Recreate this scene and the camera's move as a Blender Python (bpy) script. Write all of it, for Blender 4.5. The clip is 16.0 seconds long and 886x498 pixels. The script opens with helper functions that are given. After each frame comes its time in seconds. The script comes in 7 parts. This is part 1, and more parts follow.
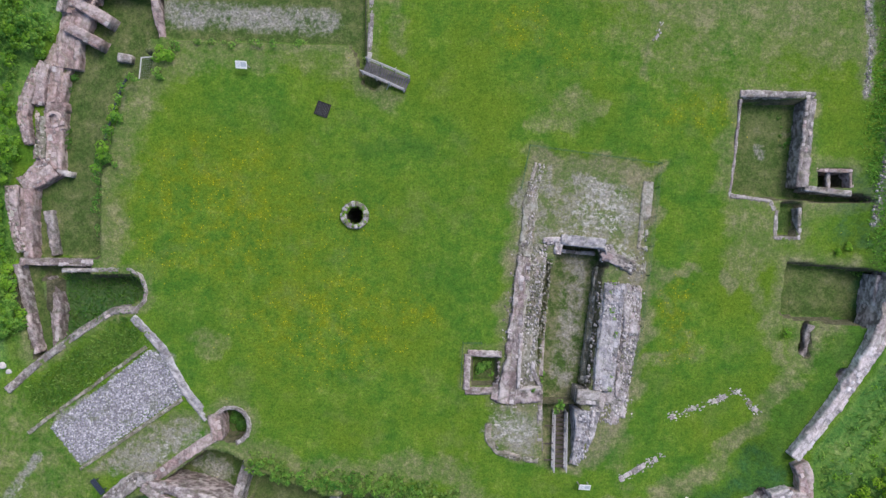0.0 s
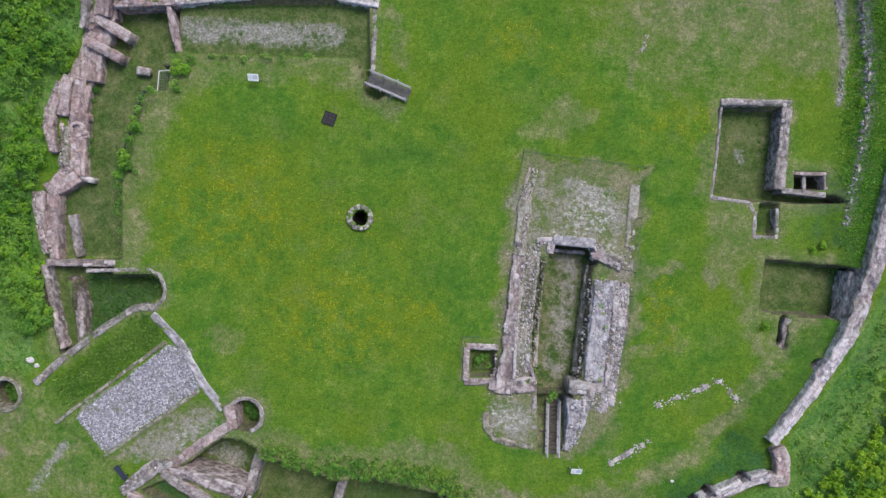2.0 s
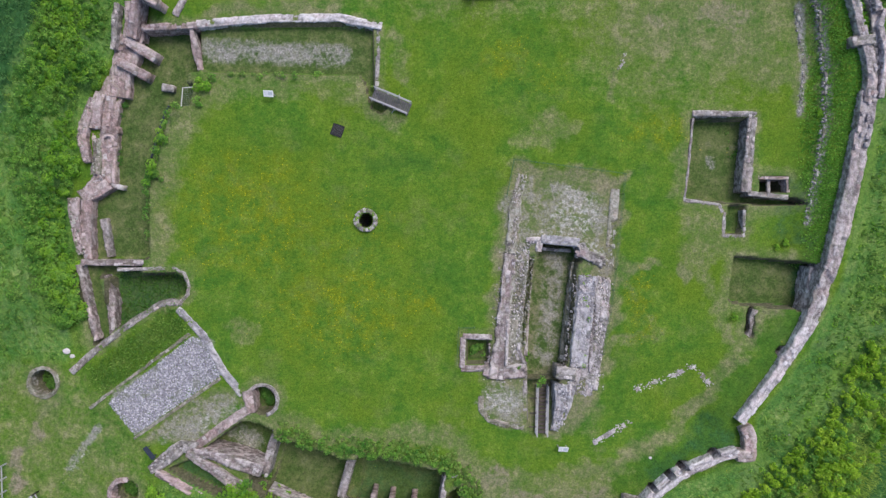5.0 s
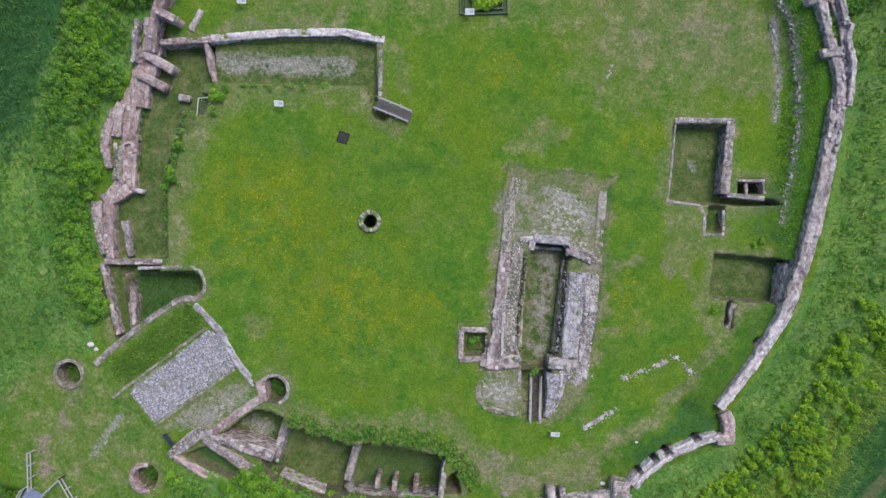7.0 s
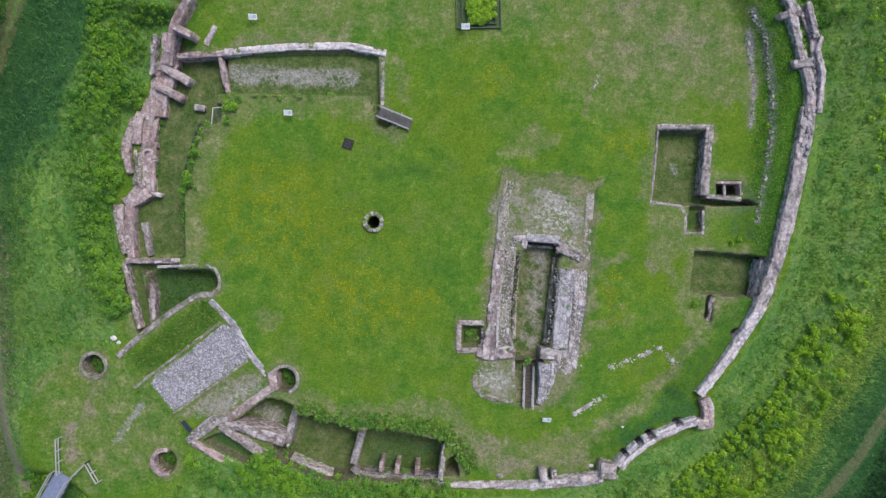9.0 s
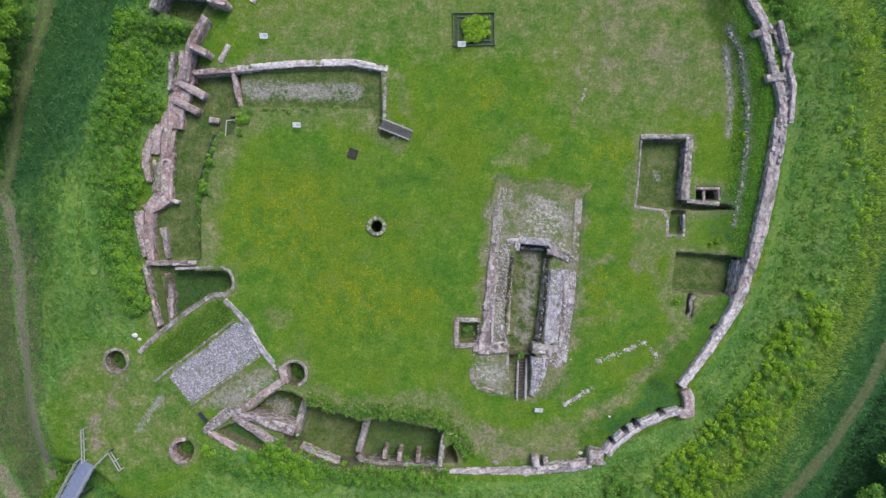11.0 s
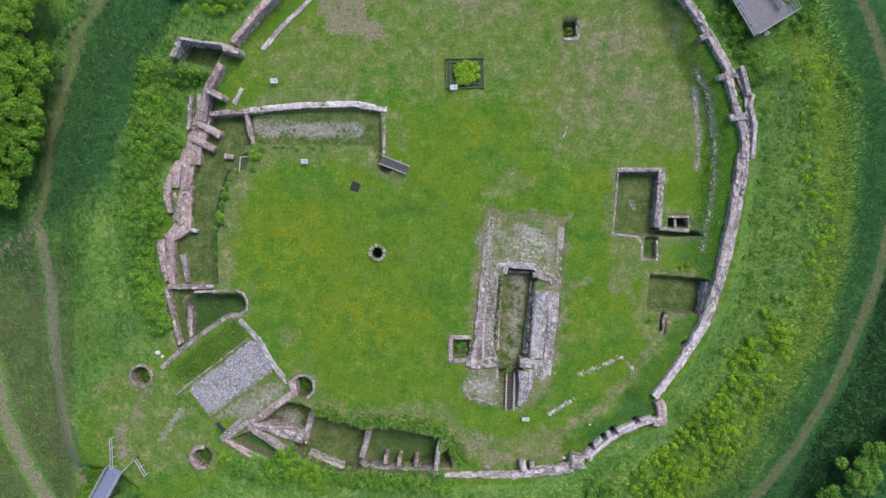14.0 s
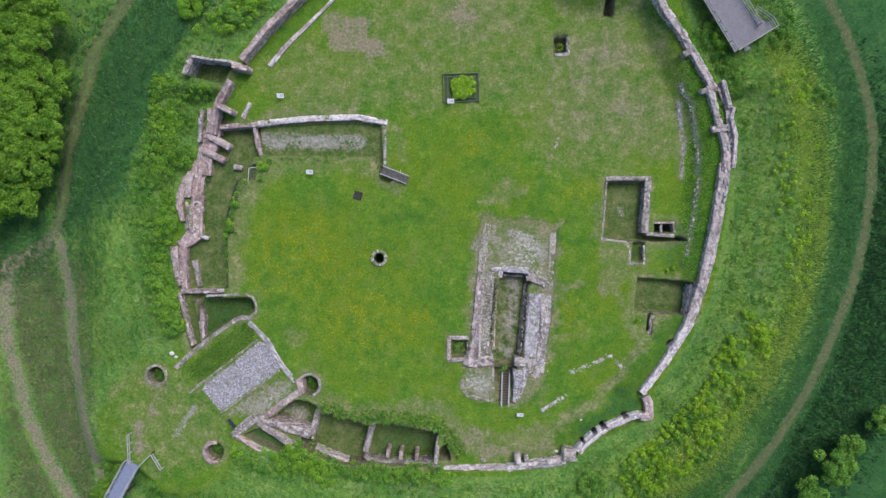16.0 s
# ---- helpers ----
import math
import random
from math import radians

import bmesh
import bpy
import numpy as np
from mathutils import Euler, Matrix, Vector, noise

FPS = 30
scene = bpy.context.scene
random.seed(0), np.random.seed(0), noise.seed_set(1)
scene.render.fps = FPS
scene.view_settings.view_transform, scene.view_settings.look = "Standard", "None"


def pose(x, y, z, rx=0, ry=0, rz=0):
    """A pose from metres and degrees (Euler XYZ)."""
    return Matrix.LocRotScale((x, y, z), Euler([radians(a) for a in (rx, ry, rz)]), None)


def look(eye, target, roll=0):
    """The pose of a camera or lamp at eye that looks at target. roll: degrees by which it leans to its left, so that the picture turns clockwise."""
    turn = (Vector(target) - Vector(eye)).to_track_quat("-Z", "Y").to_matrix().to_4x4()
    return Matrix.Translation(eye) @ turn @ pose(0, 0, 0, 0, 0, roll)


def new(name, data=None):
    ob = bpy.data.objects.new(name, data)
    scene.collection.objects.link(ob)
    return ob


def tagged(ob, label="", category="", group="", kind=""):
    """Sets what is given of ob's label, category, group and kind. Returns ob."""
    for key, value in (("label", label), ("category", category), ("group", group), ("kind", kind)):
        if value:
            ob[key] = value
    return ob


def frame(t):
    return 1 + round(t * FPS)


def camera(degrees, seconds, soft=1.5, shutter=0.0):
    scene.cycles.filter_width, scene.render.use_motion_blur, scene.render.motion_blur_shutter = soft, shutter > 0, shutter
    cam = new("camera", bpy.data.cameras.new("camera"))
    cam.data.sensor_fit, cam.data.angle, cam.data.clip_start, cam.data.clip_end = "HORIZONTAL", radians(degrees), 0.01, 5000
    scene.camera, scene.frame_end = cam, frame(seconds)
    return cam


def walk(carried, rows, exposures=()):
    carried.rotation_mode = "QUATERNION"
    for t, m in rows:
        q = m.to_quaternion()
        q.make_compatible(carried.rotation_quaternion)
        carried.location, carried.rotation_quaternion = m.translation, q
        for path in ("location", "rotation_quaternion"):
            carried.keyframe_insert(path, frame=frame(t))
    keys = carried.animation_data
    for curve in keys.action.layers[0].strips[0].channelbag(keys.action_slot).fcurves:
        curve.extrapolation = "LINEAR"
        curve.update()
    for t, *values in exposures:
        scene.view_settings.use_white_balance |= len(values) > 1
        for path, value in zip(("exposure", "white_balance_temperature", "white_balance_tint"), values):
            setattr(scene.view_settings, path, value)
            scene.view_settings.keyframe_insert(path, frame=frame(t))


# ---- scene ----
cam = camera(76.0, 16.0, 1.45)
# seconds, eye, turn about x, y and z
PATH = [
    (0, -0.143, 1.219, 46.076, -1.313, 0.005, 0.220),
    (0.5, -0.102, 1.268, 46.831, -1.385, 0.057, 0.154),
    (1, -0.093, 1.301, 47.595, -1.395, 0.069, 0.091),
    (1.5, -0.093, 1.346, 48.379, -1.405, 0.061, 0.022),
    (2, -0.085, 1.401, 49.171, -1.445, 0.047, -0.049),
    (2.5, -0.063, 1.440, 49.957, -1.482, 0.037, -0.115),
    (3, -0.038, 1.439, 50.750, -1.473, 0.029, -0.176),
    (3.5, -0.016, 1.401, 51.571, -1.419, 0.016, -0.223),
    (4, 0.004, 1.363, 52.428, -1.357, 0.000, -0.258),
    (6.5, 0.108, 1.363, 56.933, -1.393, 0.017, -0.521),
    (7, 0.107, 1.399, 57.957, -1.416, -0.031, -0.556),
    (7.5, 0.149, 1.439, 59.007, -1.461, -0.034, -0.613),
    (8, 0.213, 1.465, 60.063, -1.498, -0.017, -0.676),
    (8.5, 0.272, 1.484, 61.111, -1.527, 0.001, -0.737),
    (9, 0.315, 1.524, 62.150, -1.571, 0.016, -0.800),
    (11.5, 0.704, 2.173, 67.787, -1.537, 0.095, -1.034),
    (12, 0.828, 2.713, 68.885, -1.547, 0.084, -1.061),
    (12.5, 0.991, 3.354, 69.971, -1.571, 0.094, -1.104),
    (13, 1.162, 4.024, 71.049, -1.591, 0.113, -1.159),
    (13.5, 1.316, 4.654, 72.113, -1.603, 0.134, -1.222),
    (14, 1.447, 5.198, 73.159, -1.603, 0.155, -1.281),
    (14.5, 1.543, 5.636, 74.183, -1.600, 0.168, -1.334),
    (15, 1.607, 5.973, 75.191, -1.637, 0.170, -1.392),
    (15.5, 1.670, 6.229, 76.205, -1.750, 0.169, -1.460),
    (16, 1.750, 6.440, 77.228, -1.916, 0.167, -1.534),
]
walk(cam, [(t, pose(x, y, z, rx, ry, rz)) for t, x, y, z, rx, ry, rz in PATH],
     exposures=[(0, 0.10), (9, 0.12), (12.5, 0.16), (16, 0.19)])

# ---- light: an overcast spring day ----
world = bpy.data.worlds.new("sky")
scene.world = world
world.use_nodes = True
wn = world.node_tree
wn.nodes.clear()
w_out = wn.nodes.new("ShaderNodeOutputWorld")
w_bg = wn.nodes.new("ShaderNodeBackground")
w_sky = wn.nodes.new("ShaderNodeTexSky")
w_sky.sky_type = "NISHITA"
w_sky.sun_disc = False
w_sky.sun_elevation = radians(55)
w_sky.sun_rotation = radians(36)
w_sky.dust_density = 4.0
w_grey = wn.nodes.new("ShaderNodeHueSaturation")
w_grey.inputs["Saturation"].default_value = 1.2
wn.links.new(w_sky.outputs[0], w_grey.inputs["Color"])
wn.links.new(w_grey.outputs[0], w_bg.inputs["Color"])
w_bg.inputs["Strength"].default_value = 0.15
wn.links.new(w_bg.outputs[0], w_out.inputs["Surface"])

sun = new("sun", bpy.data.lights.new("sun", "SUN"))
sun.data.energy = 1.3
sun.data.angle = radians(25)
sun.data.color = (1.0, 0.975, 0.96)
sun.matrix_world = look((20, 28, 60), (0, 0, 11))


# ---- materials ----
class Nodes:
    """A short way to write node materials."""

    def __init__(self, name):
        self.m = bpy.data.materials.new(name)
        self.m.use_nodes = True
        self.t = self.m.node_tree
        self.b = self.t.nodes["Principled BSDF"]
        self.g = self.t.nodes.new("ShaderNodeNewGeometry")

    def add(self, kind, **values):
        n = self.t.nodes.new(kind)
        for k, v in values.items():
            n.inputs[k.replace("_", " ")].default_value = v
        return n

    def link(self, a, b):
        self.t.links.new(a, b)

    def noise(self, scale, detail=4.0, rough=0.6, at=None):
        n = self.add("ShaderNodeTexNoise", Scale=scale, Detail=detail, Roughness=rough)
        self.link(at or self.g.outputs["Position"], n.inputs["Vector"])
        return n.outputs["Fac"]

    def shifted(self, by):
        n = self.t.nodes.new("ShaderNodeVectorMath")
        n.inputs[1].default_value = (by, by * 0.7, 0)
        self.link(self.g.outputs["Position"], n.inputs[0])
        return n.outputs[0]

    def ramp(self, fac, stops):
        n = self.t.nodes.new("ShaderNodeValToRGB")
        e = n.color_ramp.elements
        while len(e) < len(stops):
            e.new(0.5)
        for el, (p, c) in zip(e, stops):
            el.position = p
            el.color = (*c, 1) if len(c) == 3 else c
        self.link(fac, n.inputs["Fac"])
        return n.outputs["Color"]

    def mix(self, fac, a, b, blend="MIX"):
        n = self.t.nodes.new("ShaderNodeMix")
        n.data_type = "RGBA"
        n.blend_type = blend
        for s, v in ((n.inputs[0], fac), (n.inputs[6], a), (n.inputs[7], b)):
            if isinstance(v, (int, float)):
                s.default_value = v
            elif isinstance(v, tuple):
                s.default_value = (*v, 1)
            else:
                self.link(v, s)
        return n.outputs[2]

    def math(self, op, a, b=0.0):
        n = self.t.nodes.new("ShaderNodeMath")
        n.operation = op
        for s, v in ((n.inputs[0], a), (n.inputs[1], b)):
            if isinstance(v, (int, float)):
                s.default_value = v
            else:
                self.link(v, s)
        return n.outputs[0]

    def steps(self, fac, lo, hi):
        n = self.add("ShaderNodeMapRange", From_Min=lo, From_Max=hi)
        self.link(fac, n.inputs["Value"])
        return n.outputs["Result"]

    def attr(self, name):
        n = self.t.nodes.new("ShaderNodeAttribute")
        n.attribute_name = name
        return n.outputs["Fac"]

    def finish(self, color, rough=0.9, bump=None, strength=0.4, distance=0.03, metal=0.0, spec=0.2):
        if isinstance(color, tuple):
            self.b.inputs["Base Color"].default_value = (*color, 1)
        else:
            self.link(color, self.b.inputs["Base Color"])
        self.b.inputs["Roughness"].default_value = rough
        self.b.inputs["Metallic"].default_value = metal
        self.b.inputs["Specular IOR Level"].default_value = spec
        if bump is not None:
            n = self.add("ShaderNodeBump", Strength=strength, Distance=distance)
            self.link(bump, n.inputs["Height"])
            self.link(n.outputs[0], self.b.inputs["Normal"])
        return self.m


def mat_ground():
    k = Nodes("grass_and_soil")
    mid, fine, blade = k.noise(0.55, 6, 0.65), k.noise(2.4, 6, 0.75), k.noise(6.5, 5, 0.85)
    m2 = k.math("ADD", k.math("ADD", k.math("MULTIPLY", mid, 0.45), k.math("MULTIPLY", fine, 0.28)), k.math("MULTIPLY", k.noise(1.2, 5, 0.7, k.shifted(22)), 0.27))
    lawn = k.ramp(m2, [(0.34, (0.034, 0.118, 0.016)), (0.44, (0.068, 0.171, 0.020)), (0.54, (0.114, 0.216, 0.025)), (0.65, (0.205, 0.282, 0.064))])
    drift_big = k.noise(0.16, 5, 0.6)
    lawn = k.mix(k.math("MULTIPLY", k.steps(drift_big, 0.46, 0.68), 0.5), lawn, (0.034, 0.132, 0.018))
    lawn = k.mix(k.math("MULTIPLY", k.steps(k.noise(0.13, 5, 0.6, k.shifted(40)), 0.42, 0.64), 0.5), lawn, (0.135, 0.205, 0.014))
    lawn = k.mix(k.math("MULTIPLY", k.steps(k.noise(0.28, 6, 0.7, k.shifted(90)), 0.54, 0.70), 0.55), lawn, (0.155, 0.205, 0.062))
    # lush grass; the same dark green paints shade along the south-east curtain's foot
    lawn = k.mix(k.math("MULTIPLY", k.attr("lush_shade"), 0.75), lawn, (0.046, 0.125, 0.022))
    dry = k.ramp(m2, [(0.36, (0.085, 0.150, 0.045)), (0.50, (0.160, 0.195, 0.082)), (0.60, (0.255, 0.26, 0.14)), (0.72, (0.37, 0.36, 0.235))])
    rough = k.ramp(k.math("ADD", k.math("MULTIPLY", fine, 0.6), k.math("MULTIPLY", k.noise(0.3, 5, 0.65), 0.4)), [(0.36, (0.032, 0.115, 0.028)), (0.46, (0.072, 0.188, 0.040)), (0.55, (0.125, 0.245, 0.058)), (0.66, (0.25, 0.33, 0.12))])
    rough = k.mix(k.math("MULTIPLY", k.steps(k.noise(0.22, 6, 0.7, k.shifted(51)), 0.52, 0.66), 0.45), rough, (0.195, 0.255, 0.115))
    rough = k.mix(k.math("MULTIPLY", k.steps(k.noise(0.35, 6, 0.7, k.shifted(11)), 0.52, 0.66), 0.5), rough, (0.135, 0.26, 0.030))
    small = k.t.nodes.new("ShaderNodeVectorMath")
    small.operation = "MULTIPLY"
    small.inputs[1].default_value = (0.10, 0.10, 0.0)
    k.link(k.g.outputs["Position"], small.inputs[0])
    round_ = k.t.nodes.new("ShaderNodeCombineXYZ")
    k.link(k.attr("ring"), round_.inputs[2])
    rings = k.t.nodes.new("ShaderNodeVectorMath")
    k.link(small.outputs[0], rings.inputs[0])
    k.link(round_.outputs[0], rings.inputs[1])
    streak = k.noise(0.9, 6, 0.72, rings.outputs[0])
    rough = k.mix(k.math("MULTIPLY", k.steps(streak, 0.50, 0.62), 0.55), rough, (0.170, 0.290, 0.055))
    rough = k.mix(k.math("MULTIPLY", k.steps(streak, 0.47, 0.36), 0.45), rough, (0.050, 0.160, 0.028))
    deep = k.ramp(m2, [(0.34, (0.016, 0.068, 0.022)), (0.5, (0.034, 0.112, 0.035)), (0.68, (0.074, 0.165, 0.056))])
    soil = k.ramp(fine, [(0.2, (0.15, 0.14, 0.085)), (0.5, (0.23, 0.21, 0.15)), (0.8, (0.33, 0.30, 0.24))])
    pitfloor = k.ramp(m2, [(0.35, (0.036, 0.088, 0.020)), (0.47, (0.076, 0.126, 0.034)), (0.57, (0.140, 0.168, 0.070)), (0.68, (0.25, 0.25, 0.165))])
    rubble = k.ramp(k.noise(5.5, 6, 0.9), [(0.36, (0.13, 0.135, 0.10)), (0.48, (0.25, 0.248, 0.235)), (0.64, (0.52, 0.515, 0.51))])
    spread = k.math("SUBTRACT", k.math("ADD", k.math("MULTIPLY", mid, 0.7), k.math("MULTIPLY", fine, 0.7)), 0.70)

    def patchy(name, soft=0.5, edge=0.22):
        """A mask that breaks up at its edge."""
        here = k.math("MULTIPLY", k.steps(k.attr(name), 0.02, 0.2), soft * 2.2)
        a = k.math("ADD", k.attr(name), k.math("MULTIPLY", spread, here))
        return k.steps(a, 0.5 - edge, 0.5 + edge)

    c = k.mix(patchy("dry", 1.0, 0.4), lawn, dry)
    c = k.mix(patchy("rough"), c, rough)
    c = k.mix(patchy("pale", 1.0, 0.35), c, k.ramp(m2, [(0.36, (0.085, 0.190, 0.030)), (0.50, (0.175, 0.280, 0.045)), (0.64, (0.31, 0.38, 0.10))]))
    worn = k.ramp(fine, [(0.25, (0.058, 0.088, 0.036)), (0.5, (0.102, 0.128, 0.060)), (0.75, (0.175, 0.188, 0.108))])
    c = k.mix(patchy("floor", 0.3), c, pitfloor)
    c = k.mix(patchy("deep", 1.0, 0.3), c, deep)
    c = k.mix(patchy("track", 0.6, 0.3), c, worn)
    c = k.mix(patchy("soil", 1.0, 0.35), c, soil)
    c = k.mix(patchy("rubble", 1.6, 0.42), c, rubble)
    blotch = k.steps(k.math("ADD", k.noise(2.2, 6, 0.75, k.shifted(77)), k.math("MULTIPLY", k.attr("mortar"), 0.10)), 0.58, 0.68)
    c = k.mix(k.math("MULTIPLY", blotch, k.steps(k.attr("mortar"), 0.1, 0.7)), c, k.ramp(k.noise(7.0, 5, 0.85), [(0.36, (0.24, 0.235, 0.21)), (0.62, (0.62, 0.615, 0.60))]))
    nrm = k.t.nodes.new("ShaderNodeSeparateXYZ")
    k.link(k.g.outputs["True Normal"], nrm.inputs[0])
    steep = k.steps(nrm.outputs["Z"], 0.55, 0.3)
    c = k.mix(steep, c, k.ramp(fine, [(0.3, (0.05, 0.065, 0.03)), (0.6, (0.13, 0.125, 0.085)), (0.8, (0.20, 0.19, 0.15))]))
    # buttercups: small dots in drifts
    v = k.add("ShaderNodeTexVoronoi", Scale=5.0)
    k.link(k.g.outputs["Position"], v.inputs["Vector"])
    dot = k.math("LESS_THAN", v.outputs["Distance"], 0.22)
    dab = k.steps(k.noise(0.7, 6, 0.75, k.shifted(15)), 0.43, 0.63)
    drift = k.math("MULTIPLY", dab, k.steps(k.math("ADD", k.attr("flower"), k.math("MULTIPLY", spread, 1.2)), 0.1, 0.9))
    part_c = k.t.nodes.new("ShaderNodeSeparateColor")
    k.link(v.outputs["Color"], part_c.inputs[0])
    pick = k.math("LESS_THAN", part_c.outputs[0], k.math("MULTIPLY", drift, 0.9))
    c = k.mix(k.math("MULTIPLY", drift, 0.6), c, (0.215, 0.240, 0.008))
    c = k.mix(k.math("MULTIPLY", k.math("MULTIPLY", dot, pick), 0.75), c, (0.50, 0.46, 0.01))
    shade = k.ramp(blade, [(0.32, (0.50, 0.54, 0.54)), (0.5, (1, 1, 1)), (0.68, (1.48, 1.42, 1.42))])
    c = k.mix(1.0, c, shade, "MULTIPLY")
    tuft = k.ramp(k.noise(2.9, 7, 0.85, k.shifted(7)), [(0.34, (0.50, 0.56, 0.56)), (0.5, (1, 1, 1)), (0.66, (1.45, 1.36, 1.3))])
    c = k.mix(0.75, c, tuft, "MULTIPLY")
    return k.finish(c, 0.95, k.math("ADD", blade, fine), 0.6, 0.06, spec=0.1)


def mat_stone(name, dark, mid, light, lichen=0.35, green=0.25, tint=(0.40, 0.31, 0.31), tinted=0.4):
    """Weathered masonry: each stone has its tone; blotches of another bed, lichen, moss in the joints."""
    k = Nodes(name)
    info = k.t.nodes.new("ShaderNodeObjectInfo")
    big, fine, grain = k.noise(0.45, 4), k.noise(4.0, 6, 0.75), k.noise(22.0, 3)
    tone, joint_v = k.attr("tone"), k.attr("joint")
    speck = k.noise(9.0, 5, 0.85)
    f = k.math("ADD", k.math("ADD", k.math("MULTIPLY", fine, 0.28), k.math("MULTIPLY", speck, 0.34)), k.math("ADD", k.math("MULTIPLY", big, 0.14), k.math("MULTIPLY", tone, 0.24)))
    c = k.ramp(f, [(0.39, dark), (0.49, mid), (0.59, light)])
    c = k.mix(k.math("MULTIPLY", k.steps(k.math("ADD", k.noise(0.6, 5, 0.7, k.shifted(31)), k.math("MULTIPLY", k.attr("bed"), 0.25)), 0.56, 0.74), tinted), c, k.mix(1.0, c, tuple(v / max(tint) * 1.06 for v in tint), "MULTIPLY"))
    each = k.ramp(info.outputs["Random"], [(0.0, (0.88, 0.86, 0.86)), (1.0, (1.10, 1.09, 1.09))])
    c = k.mix(0.8, c, each, "MULTIPLY")
    c = k.mix(k.math("MULTIPLY", k.steps(k.noise(3.4, 6, 0.85), 0.54, 0.62), lichen), c, (0.70, 0.69, 0.67))
    c = k.mix(k.math("MULTIPLY", k.steps(k.noise(1.1, 5, 0.75), 0.55, 0.66), green), c, (0.085, 0.125, 0.035))
    # dark cracks where water stands, soil and moss in the joints
    crack = k.steps(k.noise(1.5, 6, 0.8, k.shifted(63)), 0.40, 0.32)
    c = k.mix(k.math("MULTIPLY", crack, 0.55), c, (0.075, 0.065, 0.06))
    c = k.mix(k.math("MULTIPLY", joint_v, 0.5), c, k.mix(k.steps(big, 0.42, 0.6), (0.11, 0.10, 0.085), (0.10, 0.125, 0.05)))
    h = k.math("ADD", k.math("ADD", fine, k.math("MULTIPLY", grain, 0.5)), k.math("MULTIPLY", joint_v, -0.6))
    return k.finish(c, 0.92, h, 0.8, 0.05, spec=0.15)


def mat_leaf(name, dark, light, yellow=(0.2, 0.24, 0.02), glow=0.45):
    k = Nodes(name)
    per = k.g.outputs["Random Per Island"]
    c = k.ramp(per, [(0.0, dark), (0.6, light), (1.0, yellow)])
    c = k.mix(k.steps(k.noise(0.45, 3), 0.38, 0.66), k.mix(0.35, c, yellow), k.mix(0.4, c, dark))
    k.finish(c, 0.6, None, spec=0.25)
    # light also passes through the leaves
    tr = k.t.nodes.new("ShaderNodeBsdfTranslucent")
    k.link(c, tr.inputs["Color"])
    mx = k.t.nodes.new("ShaderNodeMixShader")
    mx.inputs[0].default_value = glow
    k.link(k.b.outputs[0], mx.inputs[1])
    k.link(tr.outputs[0], mx.inputs[2])
    k.link(mx.outputs[0], k.t.nodes["Material Output"].inputs["Surface"])
    return k.m


def mat_plain(name, color, rough=0.6, metal=0.0, vary=0.25, scale=6.0, spec=0.3):
    k = Nodes(name)
    n = k.noise(scale, 5, 0.7)
    lo = tuple(v * (1 - vary) for v in color)
    hi = tuple(min(1.0, v * (1 + vary)) for v in color)
    c = k.ramp(n, [(0.3, lo), (0.7, hi)])
    return k.finish(c, rough, n, 0.2, 0.01, metal, spec)


GROUND = mat_ground()
RED = mat_stone("red_sandstone", (0.20, 0.155, 0.156), (0.38, 0.310, 0.316), (0.58, 0.505, 0.515), 0.3, 0.15, (0.42, 0.32, 0.31), 0.4)
GREY = mat_stone("grey_weathered_stone", (0.12, 0.115, 0.112), (0.27, 0.255, 0.258), (0.53, 0.51, 0.52), 0.35, 0.4, (0.36, 0.30, 0.30), 0.4)
PALE = mat_stone("pale_weathered_stone", (0.18, 0.165, 0.174), (0.41, 0.383, 0.403), (0.68, 0.655, 0.68), 0.35, 0.15, (0.44, 0.37, 0.365), 0.5)
MAUVE = mat_stone("mauve_rubble_stone", (0.14, 0.115, 0.118), (0.30, 0.26, 0.268), (0.58, 0.54, 0.55), 0.5, 0.3, (0.40, 0.31, 0.32), 0.4)
LIME = mat_stone("lime_pale_stone", (0.29, 0.278, 0.30), (0.54, 0.52, 0.555), (0.76, 0.745, 0.785), 0.3, 0.06, (0.46, 0.39, 0.385), 0.35)
BLUE = mat_stone("blue_grey_stone", (0.17, 0.17, 0.195), (0.34, 0.34, 0.385), (0.58, 0.58, 0.63), 0.4, 0.25, (0.40, 0.38, 0.37), 0.4)
MOSSY = mat_stone("mossy_footing_stone", (0.13, 0.135, 0.09), (0.25, 0.25, 0.205), (0.47, 0.465, 0.43), 0.35, 0.6)
WOOD = mat_plain("weathered_grey_wood", (0.34, 0.32, 0.31), 0.85, 0, 0.35, 9)
DARKWOOD = mat_plain("dark_damp_wood", (0.10, 0.085, 0.075), 0.85, 0, 0.35, 9)
STEEL = mat_plain("galvanised_steel", (0.45, 0.46, 0.48), 0.45, 0.8, 0.15)
DARKSTEEL = mat_plain("worn_dark_steel", (0.12, 0.125, 0.135), 0.5, 0.6, 0.3)
IRON = mat_plain("dark_iron", (0.035, 0.036, 0.04), 0.6, 0.6, 0.3)
WHITE = mat_plain("white_board", (0.88, 0.89, 0.90), 0.4, 0, 0.05)
DECK = mat_plain("blue_grey_deck", (0.20, 0.198, 0.235), 0.7, 0, 0.25, 3)
BRIDGE_DECK = mat_plain("blue_painted_boards", (0.21, 0.25, 0.37), 0.7, 0, 0.2, 3)
GREENWIRE = mat_plain("green_coated_wire", (0.05, 0.13, 0.06), 0.5)
NAVY = mat_plain("dark_blue_paint", (0.03, 0.04, 0.065), 0.5)
LEAF = mat_leaf("bramble_leaves", (0.045, 0.175, 0.032), (0.160, 0.440, 0.068), (0.36, 0.57, 0.10), 0.5)
